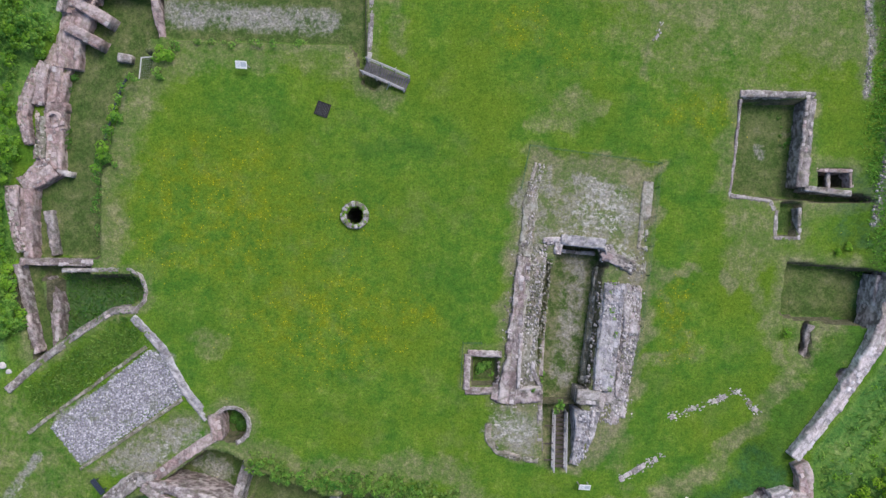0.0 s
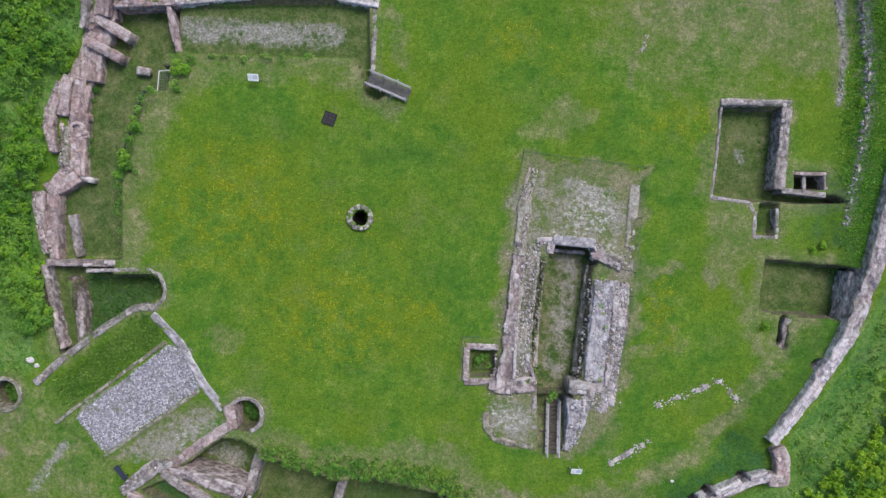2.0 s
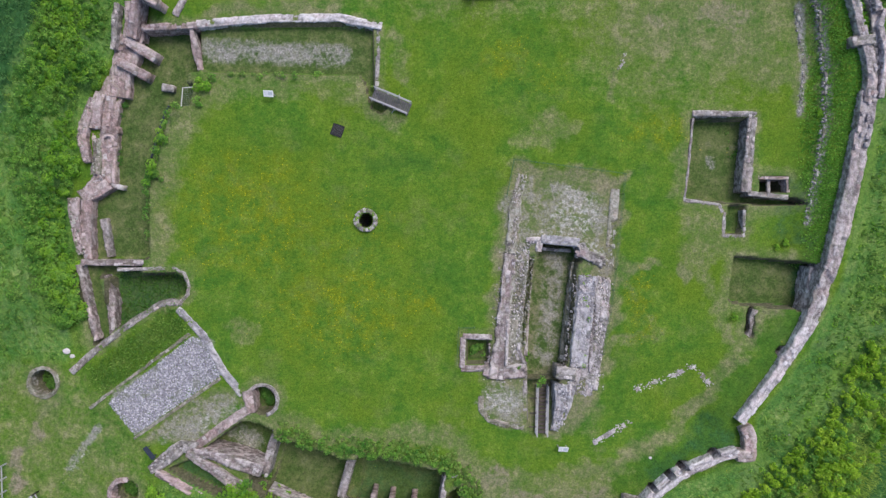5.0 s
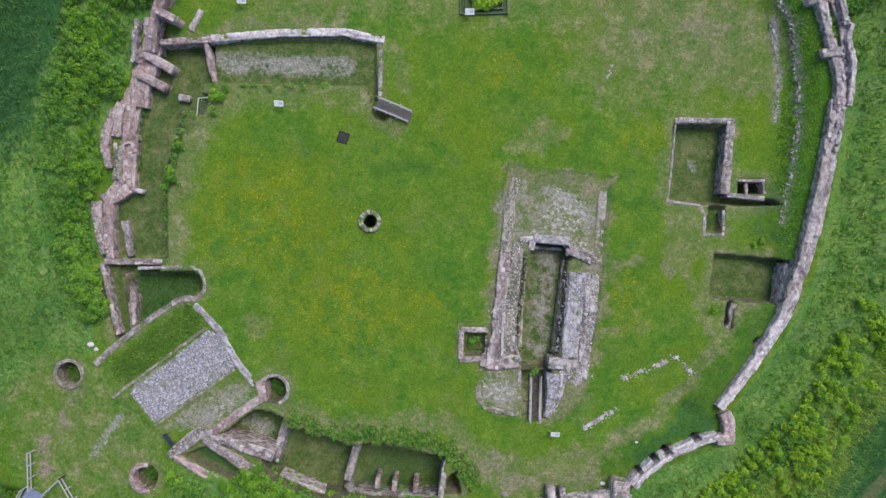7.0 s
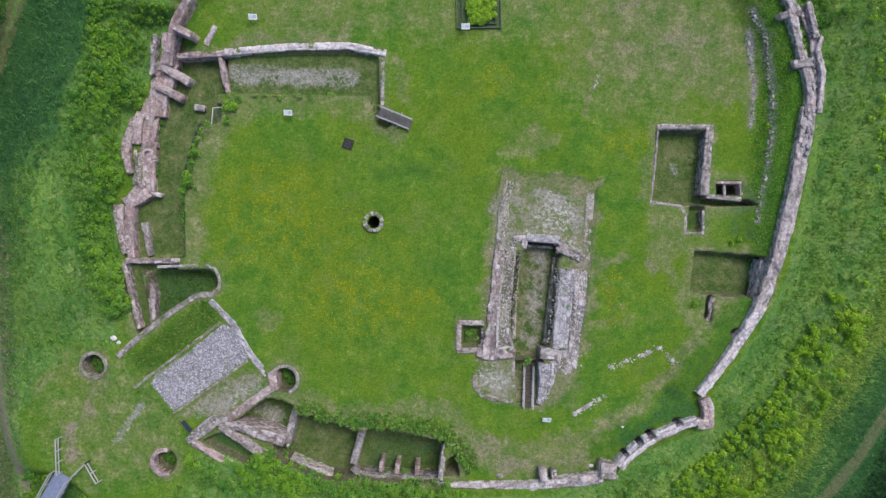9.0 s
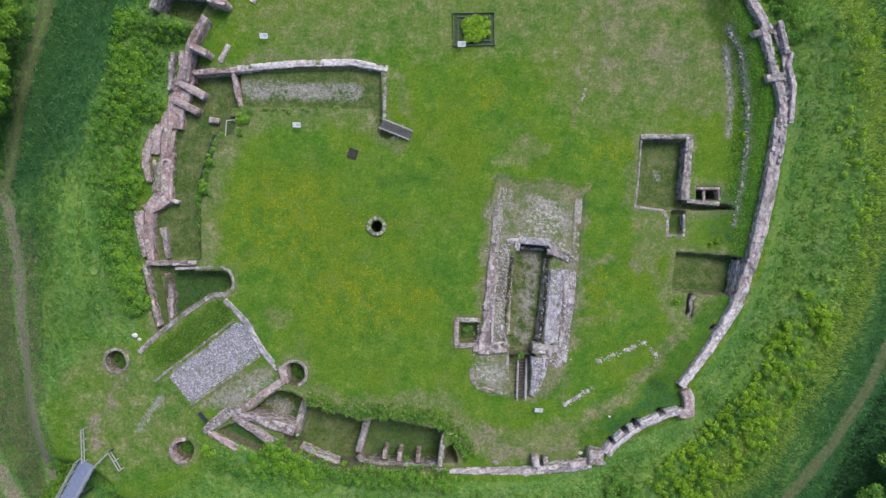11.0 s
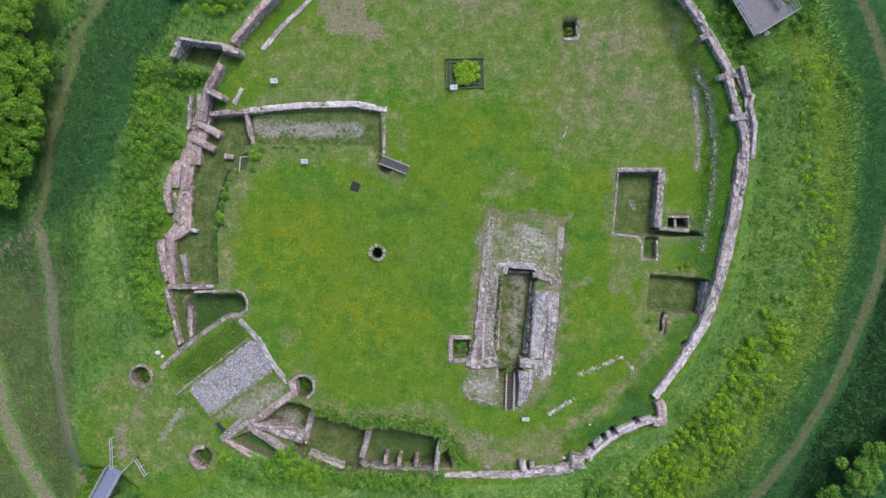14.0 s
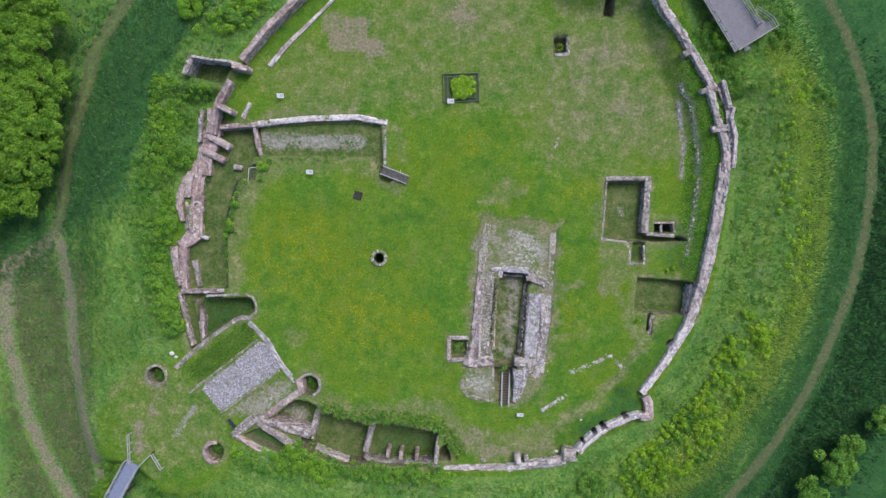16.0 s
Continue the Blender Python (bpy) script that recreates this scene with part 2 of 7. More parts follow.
LEAF_LIGHT = mat_leaf("pale_green_leaves", (0.115, 0.325, 0.030), (0.225, 0.510, 0.048), (0.40, 0.61, 0.07), 0.5)
LEAF_YELLOW = mat_leaf("yellow_green_leaves", (0.140, 0.335, 0.020), (0.345, 0.605, 0.042), (0.51, 0.69, 0.075), 0.5)
LEAF_TREE = mat_leaf("tree_leaves", (0.038, 0.140, 0.016), (0.190, 0.450, 0.046), (0.37, 0.59, 0.075), 0.5)
LEAF_BED = mat_leaf("bright_bed_leaves", (0.20, 0.43, 0.03), (0.36, 0.62, 0.05), (0.52, 0.70, 0.08), 0.5)
GRASS_TALL = mat_leaf("tall_grass", (0.085, 0.240, 0.040), (0.175, 0.370, 0.060), (0.36, 0.48, 0.13), 0.5)
GRASS_DEEP = mat_leaf("nettles_and_grass", (0.012, 0.062, 0.024), (0.030, 0.112, 0.038), (0.068, 0.170, 0.060), 0.5)
GRASS_DITCH = mat_leaf("bright_nettles", (0.028, 0.130, 0.042), (0.082, 0.255, 0.075), (0.190, 0.390, 0.125), 0.5)
GRASS_LUSH = mat_leaf("lush_grass", (0.055, 0.190, 0.032), (0.108, 0.285, 0.045), (0.19, 0.36, 0.065), 0.5)
GRASS_FRESH = mat_leaf("fresh_nettles", (0.090, 0.300, 0.040), (0.20, 0.50, 0.065), (0.36, 0.62, 0.11), 0.5)
GRASS_DRY = mat_leaf("meadow_grass", (0.140, 0.205, 0.085), (0.250, 0.320, 0.145), (0.42, 0.43, 0.25), 0.5)
GRASS_YELLOW = mat_leaf("yellowing_grass", (0.260, 0.430, 0.070), (0.420, 0.600, 0.110), (0.62, 0.72, 0.18), 0.5)
WHITE_FLOWER = mat_leaf("white_umbels", (0.45, 0.48, 0.42), (0.6, 0.62, 0.56), (0.7, 0.7, 0.66), 0.3)
SOIL = mat_plain("mossy_soil", (0.060, 0.105, 0.042), 0.95, 0, 0.4, 4)
WHITEPIPE = mat_plain("pale_painted_tube", (0.62, 0.64, 0.64), 0.4, 0, 0.1)
BEDRAIL = mat_plain("greenish_grey_rail", (0.15, 0.17, 0.14), 0.8, 0, 0.3, 5)
BARK = mat_plain("bark", (0.09, 0.07, 0.05), 0.9, 0, 0.3)


# ---- helpers of this scene ----
def empty(name, x=0, y=0, z=0, turn=0.0):
    ob = new(name)
    ob.matrix_world = pose(x, y, z, 0, 0, turn)
    ob.empty_display_size = 0.2
    return ob


def part(name, bm, material, parent=None, label=""):
    me = bpy.data.meshes.new(name)
    bm.to_mesh(me)
    bm.free()
    me.materials.append(material)
    ob = new(name, me)
    if parent is not None:
        ob.parent = parent
    if label:
        tagged(ob, label)
    return ob


def box(bm, cx, cy, cz, sx, sy, sz, turn=0.0, tilt=0.0, bevel=0.0):
    m = pose(cx, cy, cz, tilt, 0, turn) @ Matrix.Diagonal((sx, sy, sz, 1))
    r = bmesh.ops.create_cube(bm, size=1.0, matrix=m)
    if bevel:
        edges = list({e for v in r["verts"] for e in v.link_edges})
        bmesh.ops.bevel(bm, geom=edges, offset=bevel, segments=1, affect="EDGES", profile=0.5)
    return bm


def boxes(*rows):
    bm = bmesh.new()
    for r in rows:
        box(bm, *r)
    return bm


def rod(bm, a, b, r=0.03, n=6):
    a, b = Vector(a), Vector(b)
    d = b - a
    m = Matrix.Translation((a + b) / 2) @ d.to_track_quat("Z", "Y").to_matrix().to_4x4()
    bmesh.ops.create_cone(bm, cap_ends=True, segments=n, radius1=r, radius2=r, depth=d.length, matrix=m)
    return bm


def from_arrays(name, verts, faces, material, parent=None):
    me = bpy.data.meshes.new(name)
    verts = np.asarray(verts, np.float32)
    faces = np.asarray(faces, np.int32)
    n = faces.shape[1]
    me.vertices.add(len(verts))
    me.vertices.foreach_set("co", verts.ravel())
    me.loops.add(faces.size)
    me.loops.foreach_set("vertex_index", faces.ravel())
    me.polygons.add(len(faces))
    me.polygons.foreach_set("loop_start", np.arange(0, faces.size, n, dtype=np.int32))
    me.update(calc_edges=True)
    me.materials.append(material)
    ob = new(name, me)
    if parent is not None:
        ob.parent = parent
    return ob


def along(pts, step):
    """Points every step metres along a line, with the way and the side at each."""
    pts = [Vector((*p, 0)) for p in pts]
    out = []
    for a, b in zip(pts, pts[1:]):
        n = max(1, round((b - a).length / step))
        out += [a.lerp(b, i / n) for i in range(n)]
    out.append(pts[-1])
    ways = []
    for i in range(len(out)):
        w = (out[min(i + 1, len(out) - 1)] - out[max(i - 1, 0)]).normalized()
        ways.append(w)
    return out, ways


# ---- the lie of the land ----
def inside_distance(px, py, poly):
    """Signed distance to a closed outline, positive inside."""
    best = np.full(px.shape, 1e9)
    inside = np.zeros(px.shape, bool)
    for (ax, ay), (bx, by) in zip(poly, poly[1:] + poly[:1]):
        dx, dy = bx - ax, by - ay
        t = np.clip(((px - ax) * dx + (py - ay) * dy) / (dx * dx + dy * dy + 1e-9), 0, 1)
        best = np.minimum(best, np.hypot(px - ax - t * dx, py - ay - t * dy))
        cross = ((ay > py) != (by > py)) & (px < (bx - ax) * (py - ay) / (by - ay + 1e-12) + ax)
        inside ^= cross
    return np.where(inside, best, -best)


def line_distance(px, py, pts):
    best = np.full(px.shape, 1e9)
    for (ax, ay), (bx, by) in zip(pts, pts[1:]):
        dx, dy = bx - ax, by - ay
        t = np.clip(((px - ax) * dx + (py - ay) * dy) / (dx * dx + dy * dy + 1e-9), 0, 1)
        best = np.minimum(best, np.hypot(px - ax - t * dx, py - ay - t * dy))
    return best


def smooth(a, lo, hi):
    t = np.clip((a - lo) / (hi - lo), 0, 1)
    return t * t * (3 - 2 * t)


def circle(x, y, r, n=20, a0=0.0, a1=360.0):
    return [(x + r * math.cos(radians(a0 + (a1 - a0) * i / n)), y + r * math.sin(radians(a0 + (a1 - a0) * i / n))) for i in range(n + (abs(a1 - a0) < 359.9))]


# the castle's edge: the inner foot of the curtain wall all round
CURTAIN = [(32.4, 39.5), (34.4, 32.2), (37.3, 25.7), (39.2, 20.5), (39.9, 16.1), (39.3, 11.0), (38.1, 2.9), (36.7, -3.1), (33.8, -9.1), (28.8, -15.9), (28.4, -19.3), (21.8, -21.9), (18.0, -24.5), (11.1, -26.6), (1.9, -26.7), (-10.6, -25.6), (-18.3, -22.8), (-27.6, -20.6), (-34.3, -14.6), (-35.2, -7.5), (-34.7, 0.3), (-35.5, 4.9), (-34.1, 10.3), (-33.1, 14.9), (-30.8, 19.4), (-28.3, 25.7), (-25.1, 30.4), (-17.4, 37.2), (-9.7, 41.4)]
RING_TRACK_W = [(-36.1, 46.0), (-42.1, 39.3), (-44.4, 35.9), (-46.7, 32.8), (-47.7, 28.6), (-49.7, 22.8), (-51.2, 17.0), (-51.8, 12.3), (-52.9, 8.2), (-52.1, 4.4), (-51.5, 1.2), (-51.1, -4.4), (-50.8, -10.9), (-49.7, -17.4), (-48.7, -23.9), (-47.8, -30.6), (-47.0, -37.0)]
RING_TRACK_E = [(53.0, 43.1), (56.2, 36.7), (58.3, 32.8), (60.0, 28.1), (61.6, 22.6), (62.3, 17.2), (61.9, 10.1), (60.9, 3.9), (59.2, -3.2), (56.3, -10.3), (53.0, -17.4), (48.1, -25.3), (42.1, -32.4), (35.5, -39.0)]
SIDE_TRACK = [(-67.0, 1.9), (-60.8, 3.3), (-58.4, 4.1), (-55.1, 6.0), (-52.7, 8.4)]
SIDE_PATH = [(-60.6, 3.5), (-61.6, -1.0), (-61.7, -7.4), (-61.1, -10.6), (-60.1, -14.7), (-58.8, -20.4), (-56.6, -25.4), (-54.0, -30.4), (-51.2, -34.5)]

SWATH = [(31.5, -28.1), (39.8, -20.2), (44.4, -13.5), (47.6, -8.9), (50.7, -0.5), (51.7, 5.7), (51.4, 12.9), (50.1, 22.5), (48.2, 27.8)]
WEST_BAND = [(-28.8, 25.1), (-32.7, 25.1), (-32.7, 20.0), (-32.1, 17.9), (-32.8, 15.9), (-34.4, 15.4), (-35.6, 12.8), (-35.6, 10.7), (-34.9, 8.1), (-36.0, 6.3), (-36.8, 5.3), (-36.6, 2.4), (-35.8, -0.9), (-33.7, -0.9), (-33.6, 5.5), (-31.8, 6.0), (-31.2, 10.2), (-31.4, 12.0), (-30.3, 14.6), (-29.5, 17.9), (-28.4, 20.0)]
PITS = [
    # outline, floor height
    ([(-28.9, 21.3), (-24.2, 21.3), (-24.0, 17.1), (-24.4, 15.8), (-24.9, 13.8), (-26.0, 13.3), (-26.7, 10.5), (-27.4, 8.0), (-28.1, 5.9), (-28.1, -0.6), (-34.6, -0.8), (-34.5, 5.0), (-33.5, 5.6), (-32.4, 6.6), (-32.0, 10.3), (-32.2, 12.4), (-31.0, 15.0), (-30.4, 17.1), (-29.5, 18.7)], -1.6),
    ([(-23.5, 21.3), (-16.4, 21.5), (-9.6, 21.5), (-6.5, 21.1), (-6.4, 15.4), (-5.2, 13.6), (-5.7, 13.0), (-6.7, 13.5), (-7.3, 16.0), (-7.8, 16.6), (-22.1, 17.0), (-23.5, 17.5)], -0.75),
    ([(-32.2, -2.3), (-25.6, -2.1), (-24.7, -2.8), (-24.6, -3.9), (-26.4, -4.9), (-27.9, -5.1), (-30.1, -6.5), (-32.3, -7.9)], -1.8),
    ([(-34.9, -2.9), (-33.3, -2.6), (-32.6, -7.6), (-33.4, -8.8)], -1.0),
    ([(-23.7, -19.6), (-19.5, -16.5), (-18.1, -16.7), (-16.6, -17.4), (-17.9, -19.9), (-18.4, -21.2)], -2.5),
    ([(-15.7, -18.2), (-10.4, -20.0), (-10.2, -21.1), (-11.7, -25.3), (-12.9, -25.6), (-17.4, -23.6), (-17.0, -22.5)], -2.7),
    ([(-8.1, -19.8), (0.0, -21.6), (-0.1, -22.8), (-0.4, -26.0), (-8.6, -25.6), (-9.9, -24.6)], -3.0),
    ([(-18.1, -16.6), (-15.5, -18.6), (-17.4, -23.7), (-18.7, -22.4)], -2.3),
    ([(-11.0, -20.3), (-7.8, -20.3), (-8.5, -25.0), (-11.9, -25.7)], -2.6),
    ([(-26.6, -21.0), (-24.6, -20.2), (-20.6, -23.0), (-22.0, -23.4)], -0.9),
    ([(-34.5, -0.5), (-28.8, -0.5), (-28.9, -2.3), (-32.0, -2.6), (-34.6, -2.0)], -1.5),
    ([(-35.3, -1.3), (-33.3, -1.3), (-31.7, -8.1), (-33.4, -8.9)], -1.0),
    ([(-24.6, 21.3), (-23.2, 21.3), (-23.2, 17.2), (-24.4, 17.0)], -1.6),
    ([(0.4, -23.7), (1.5, -23.0), (1.6, -25.4), (0.2, -25.2)], -2.6),
    ([(9.4, -0.4), (12.9, -0.5), (12.4, -6.3), (11.7, -11.7), (11.1, -12.6), (8.2, -12.6), (7.9, -10.2), (8.3, -6.0), (8.8, -1.4)], -1.8),
    ([(7.2, -0.8), (8.6, -0.8), (8.2, -6.1), (7.8, -11.0), (6.6, -11.2), (6.4, -7.1), (7.1, -6.4)], -0.6),
    ([(2.3, -8.7), (4.4, -8.7), (4.4, -11.0), (2.2, -10.9)], -0.9),
    ([(9.4, 0.6), (13.1, 0.4), (13.2, -1.3), (9.1, -1.1)], -1.8),
    ([(-25.0, 15.9), (-23.7, 16.0), (-23.9, 14.0), (-25.3, 13.8)], -1.2),
    ([(24.6, 12.5), (29.3, 12.3), (28.9, 5.6), (29.5, 5.0), (33.7, 4.6), (34.5, 4.1), (31.1, 4.1), (28.4, 4.3), (26.4, 4.4), (23.3, 4.8), (23.8, 12.3)], -1.4),
    ([(27.4, 4.1), (29.0, 4.0), (28.5, 1.3), (26.9, 1.4)], -0.9),
    ([(30.4, 6.6), (32.8, 6.6), (32.8, 5.4), (30.4, 5.4)], -3.0),
    ([(27.9, -0.8), (35.8, -1.6), (35.6, -3.4), (35.3, -6.3), (33.0, -5.7), (28.9, -5.5), (27.4, -5.1)], -1.1),
    ([(29.3, -5.6), (29.8, -5.7), (29.5, -8.6), (28.9, -8.2)], -0.7),
    ([(-30.8, 29.9), (-26.3, 29.3), (-27.6, 26.9), (-31.6, 28.0)], -0.8),
    ([(17.2, 32.0), (18.8, 32.0), (18.8, 29.8), (17.2, 29.8)], -1.5),
    ([(24.0, 37.1), (24.8, 37.1), (25.1, 34.5), (23.8, 34.6)], -1.4),
]
RINGS = [(-38.47, -12.51, 1.25, -1.7), (-17.44, -14.36, 1.30, -1.7), (-30.89, -23.39, 1.20, -1.6)]
for x, y in [(19.8, -22.8), (21.3, -21.5), (22.5, -20.6), (25.4, -19.4)]:
    PITS.append((circle(x, y, 0.5), -0.9))
PITS.append((circle(31.9, -9.75, 0.5), -0.6))
for x, y, r, z in RINGS:
    PITS.append((circle(x, y, r), z))
WELL = (-7.26, 2.87)
STAIR_TOP = Vector((9.33, -17.75, 0))
STAIR_FOOT = Vector((9.76, -13.40, -1.8))


def land(px, py):
    """Height of the ground."""
    inside = inside_distance(px, py, CURTAIN)
    out = -inside
    east = smooth(px, -10, 15)
    bank = 1.3 + 0.8 * east
    tw = line_distance(px, py, RING_TRACK_W)
    te = line_distance(px, py, RING_TRACK_E)
    far = np.minimum(tw, te)
    h = np.zeros(px.shape)
    # inner slope down to the foot of the east and south curtain
    h += smooth(inside, 5.4, 2.0) * (inside > -1) * east * (1.1 + 1.0 * smooth(py, 0, 22)) * smooth(px, 14, 22)
    rise = smooth(out, 0.5, 9.0) * bank
    drop = smooth(out, 8.0, 19.0)
    hout = (0.3 + 0.6 * east + rise) * (1 - drop) + drop * (-3.0 - 0.8 * smooth(far, 1.2, 5.0) * (1 - east))
    under = smooth(np.hypot(px - 41.5, py - 33.0), 8.5, 5.0)
    hout = hout + (np.minimum(hout, 0.9) - hout) * under
    gate = smooth(np.hypot(px + 37.5, py + 18), 15, 9)
    hout = hout * (1 - gate) - 0.1 * gate
    moat = smooth(np.hypot((px + 45.5) / 6.5, (py + 30.5) / 6.0), 1.1, 0.6)
    hout = hout * (1 - moat) - 3.2 * moat
    h = np.where(out > -0.2, hout, h)
    beyond = smooth(np.hypot(px * 0.95, py), 70, 130)
    h = h + beyond * 1.5 * (1 + np.sin(px * 0.013) * np.cos(py * 0.017))
    h = h + (np.minimum(h, -1.05) - h) * smooth(inside_distance(px, py, WEST_BAND), -1.6, 0.2)
    for poly, z in PITS:
        d = inside_distance(px, py, poly)
        h = h + (z - h) * smooth(d, -0.08, 0.12)
    # the stair's cutting
    d = inside_distance(px, py, [(8.1, -12.8), (11.0, -12.8), (10.6, -17.8), (8.2, -17.8)])
    t = np.clip((py - STAIR_TOP.y) / (STAIR_FOOT.y - STAIR_TOP.y), 0, 1)
    h = h + (-1.8 * t - 0.25 - h) * smooth(d, -0.1, 0.1) * (h > -1.75)
    w = np.hypot(px - WELL[0], py - WELL[1])
    h = h + (-6.0 - h) * smooth(w, 0.85, 0.7)
    return h


def height_at(x, y):
    return float(land(np.array([x]), np.array([y]))[0])


def ditch_west(px, py, out):
    """The deep ditch below the west curtain, close to its foot in the north."""
    north = smooth(py, 6, 15)
    return np.maximum(smooth(out, 10, 13) * smooth(py, 4, 11), smooth(out, 6.2, 7.6) * north) * (px < 0) * smooth(out, 19.5, 17.5)


def build_ground():
    def axis(a, b, step, mid, far_a, far_b):
        xs = list(np.arange(a, b + 1e-6, step))
        s, x = step, b
        while x < far_b:
            s = min(s * (1.0 if x < mid else 1.25), 400)
            if x < mid:
                s = 0.5
            x += s
            xs.append(x)
        s, x, lo = step, a, []
        while x > far_a:
            s = 0.5 if x > -mid else min(s * 1.25, 400)
            x -= s
            lo.append(x)
        return np.array(lo[::-1] + xs)

    xs = axis(-42, 40, 0.2, 72, -3000, 3000)
    ys = axis(-28, 32, 0.2, 44, -3000, 3000)
    X, Y = np.meshgrid(xs, ys)
    px, py = X.ravel(), Y.ravel()
    h = land(px, py)
    rng = np.random.default_rng(4)
    h = h + rng.normal(0, 0.012, h.shape)
    nx, ny = len(xs), len(ys)
    i = np.arange(nx * ny).reshape(ny, nx)
    faces = np.stack([i[:-1, :-1], i[:-1, 1:], i[1:, 1:], i[1:, :-1]], -1).reshape(-1, 4)
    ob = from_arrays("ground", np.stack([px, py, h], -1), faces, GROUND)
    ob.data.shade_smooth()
    tagged(ob, "mown lawn, rough banks and worn tracks of a castle mound", "ground", kind="structure")
    # what grows or lies where, with some shade painted in
    inside = inside_distance(px, py, CURTAIN)
    out = -inside
    masks = {k: np.zeros(px.shape) for k in ("dry", "rough", "deep", "floor", "soil", "rubble", "mortar", "flower", "lush_shade", "track", "pale")}
    qx, qy = px, py
    px = px + 0.35 * np.sin(py * 1.3 + 0.4 * px) + 0.22 * np.sin(py * 3.3 - px * 2.1)
    py = py + 0.35 * np.sin(px * 1.1 - 0.5 * py) + 0.22 * np.sin(px * 2.9 + py * 2.3)
    gate = smooth(np.hypot(px + 37, py + 20), 12, 8)
    masks["rough"] = smooth(out, 0.0, 1.5) * (1 - gate)
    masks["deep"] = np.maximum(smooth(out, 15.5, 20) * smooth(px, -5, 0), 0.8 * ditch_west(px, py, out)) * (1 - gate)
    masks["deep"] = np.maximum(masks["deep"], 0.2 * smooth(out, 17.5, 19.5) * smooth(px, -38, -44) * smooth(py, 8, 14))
    masks["rough"] = np.maximum(masks["rough"], smooth(px, -50, -58) * smooth(py, 8, -4))
    for tr, wd in ((RING_TRACK_W, 0.9), (RING_TRACK_E, 0.6), (SIDE_TRACK, 0.8), (SIDE_PATH, 0.8)):
        d = line_distance(qx, qy, tr)
        firm = smooth(qy, 5, 9) if tr is RING_TRACK_W else 0.0 if tr is SIDE_PATH else 0.95
        masks["track"] = np.maximum(masks["track"], firm * (0.92 * smooth(d, wd + 0.3, wd - 0.1) - (0.1 if tr is RING_TRACK_E else 0.45) * smooth(d, 0.4, 0.2)))
        masks["deep"] *= 1 - (0.2 if tr is RING_TRACK_E else 0.7) * smooth(d, wd + 0.05, wd - 0.2)
        if wd >= 0.8:
            masks["soil"] = np.maximum(masks["soil"], 0.72 * smooth(d, wd + 0.7, wd - 0.3) * smooth(qy, 9, 6))
    for poly, z in PITS:
        d = inside_distance(qx, qy, poly)
        masks["floor"] = np.maximum(masks["floor"], smooth(d, 0.0, 0.4))
        masks["dry"] = np.maximum(masks["dry"], 0.75 * smooth(d, -1.6, -0.2) * (d < 0.1))
    for pts, wd, a in DRY:
        masks["dry"] = np.maximum(masks["dry"], 0.85 * a * smooth(line_distance(px, py, pts), wd * 1.5, wd * 0.2))
    for x, y, rx, ry, a in BARE:
        masks["soil"] = np.maximum(masks["soil"], a * smooth(np.hypot((px - x) / rx, (py - y) / ry), 1.2, 0.6))
    for x, y, rx, ry, a in FLOWERS:
        masks["flower"] = np.maximum(masks["flower"], a * smooth(np.hypot((px - x) / rx, (py - y) / ry), 1.2, 0.3))
    for pts, wd, a in RUBBLE:
        masks["rubble"] = np.maximum(masks["rubble"], a * smooth(line_distance(qx, qy, pts), wd * 1.15, wd * 0.3))
    for x, y, rx, ry, a in DRYPATCH:
        masks["dry"] = np.maximum(masks["dry"], a * smooth(np.hypot((px - x) / rx, (py - y) / ry), 1.2, 0.6))
    for poly, a in GRUBBED:
        masks["dry"] = np.maximum(masks["dry"], a * (0.8 + 0.35 * np.sin(qx * 0.9 + 1.2 * np.sin(qy * 0.6)) * np.sin(qy * 1.3 + 0.8 * np.sin(qx * 0.4))) * smooth(inside_distance(qx, qy, poly), -0.15, 0.25))
    for poly, a in RUBBLE_AREA:
        masks["rubble"] = np.maximum(masks["rubble"], a * smooth(inside_distance(px, py, poly), -0.3, 0.5))
    for poly, a in MORTAR:
        masks["mortar"] = np.maximum(masks["mortar"], a * smooth(inside_distance(px, py, poly), -0.5, 0.8))
    # deep green growth, and shade painted in the same dark green
    for poly, a in DEEP_AND_SHADE:
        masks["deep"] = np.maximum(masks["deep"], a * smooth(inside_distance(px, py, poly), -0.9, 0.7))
    for poly, a, b, c in WORN_AREA:
        d = inside_distance(px, py, poly)
        masks["dry"] = np.maximum(masks["dry"], a * smooth(d, -0.5, 0.5))
        masks["soil"] = np.maximum(masks["soil"], b * smooth(d, -0.2, 0.6))
        masks["rubble"] = np.maximum(masks["rubble"], c * smooth(d, 0.0, 0.8))
    # soft-edged shade painted on the inner slope below the south-east curtain
    masks["lush_shade"] = 0.9 * smooth(inside_distance(px, py, FOOT_SHADE), -1.2, 1.6)
    for poly, a in LUSH:
        masks["lush_shade"] = np.maximum(masks["lush_shade"], a * smooth(inside_distance(px, py, poly), -0.3, 0.3))
    masks["pale"] = smooth(line_distance(px, py, SWATH), 5.2, 1.6)
    masks["dry"] *= 1 - 0.9 * smooth(inside_distance(px, py, FOOT_SHADE), -0.5, 0.5)
    slope = smooth(out, 1.5, 4.0) * smooth(out, 13, 9) * smooth(px, 8, 22)
    masks["pale"] = np.maximum(masks["pale"], 0.2 * slope)
    at = ob.data.attributes.new("ring", "FLOAT", "POINT")
    at.data.foreach_set("value", np.clip(out, -40, 60).astype(np.float32))
    for name, v in masks.items():
        at = ob.data.attributes.new(name, "FLOAT", "POINT")
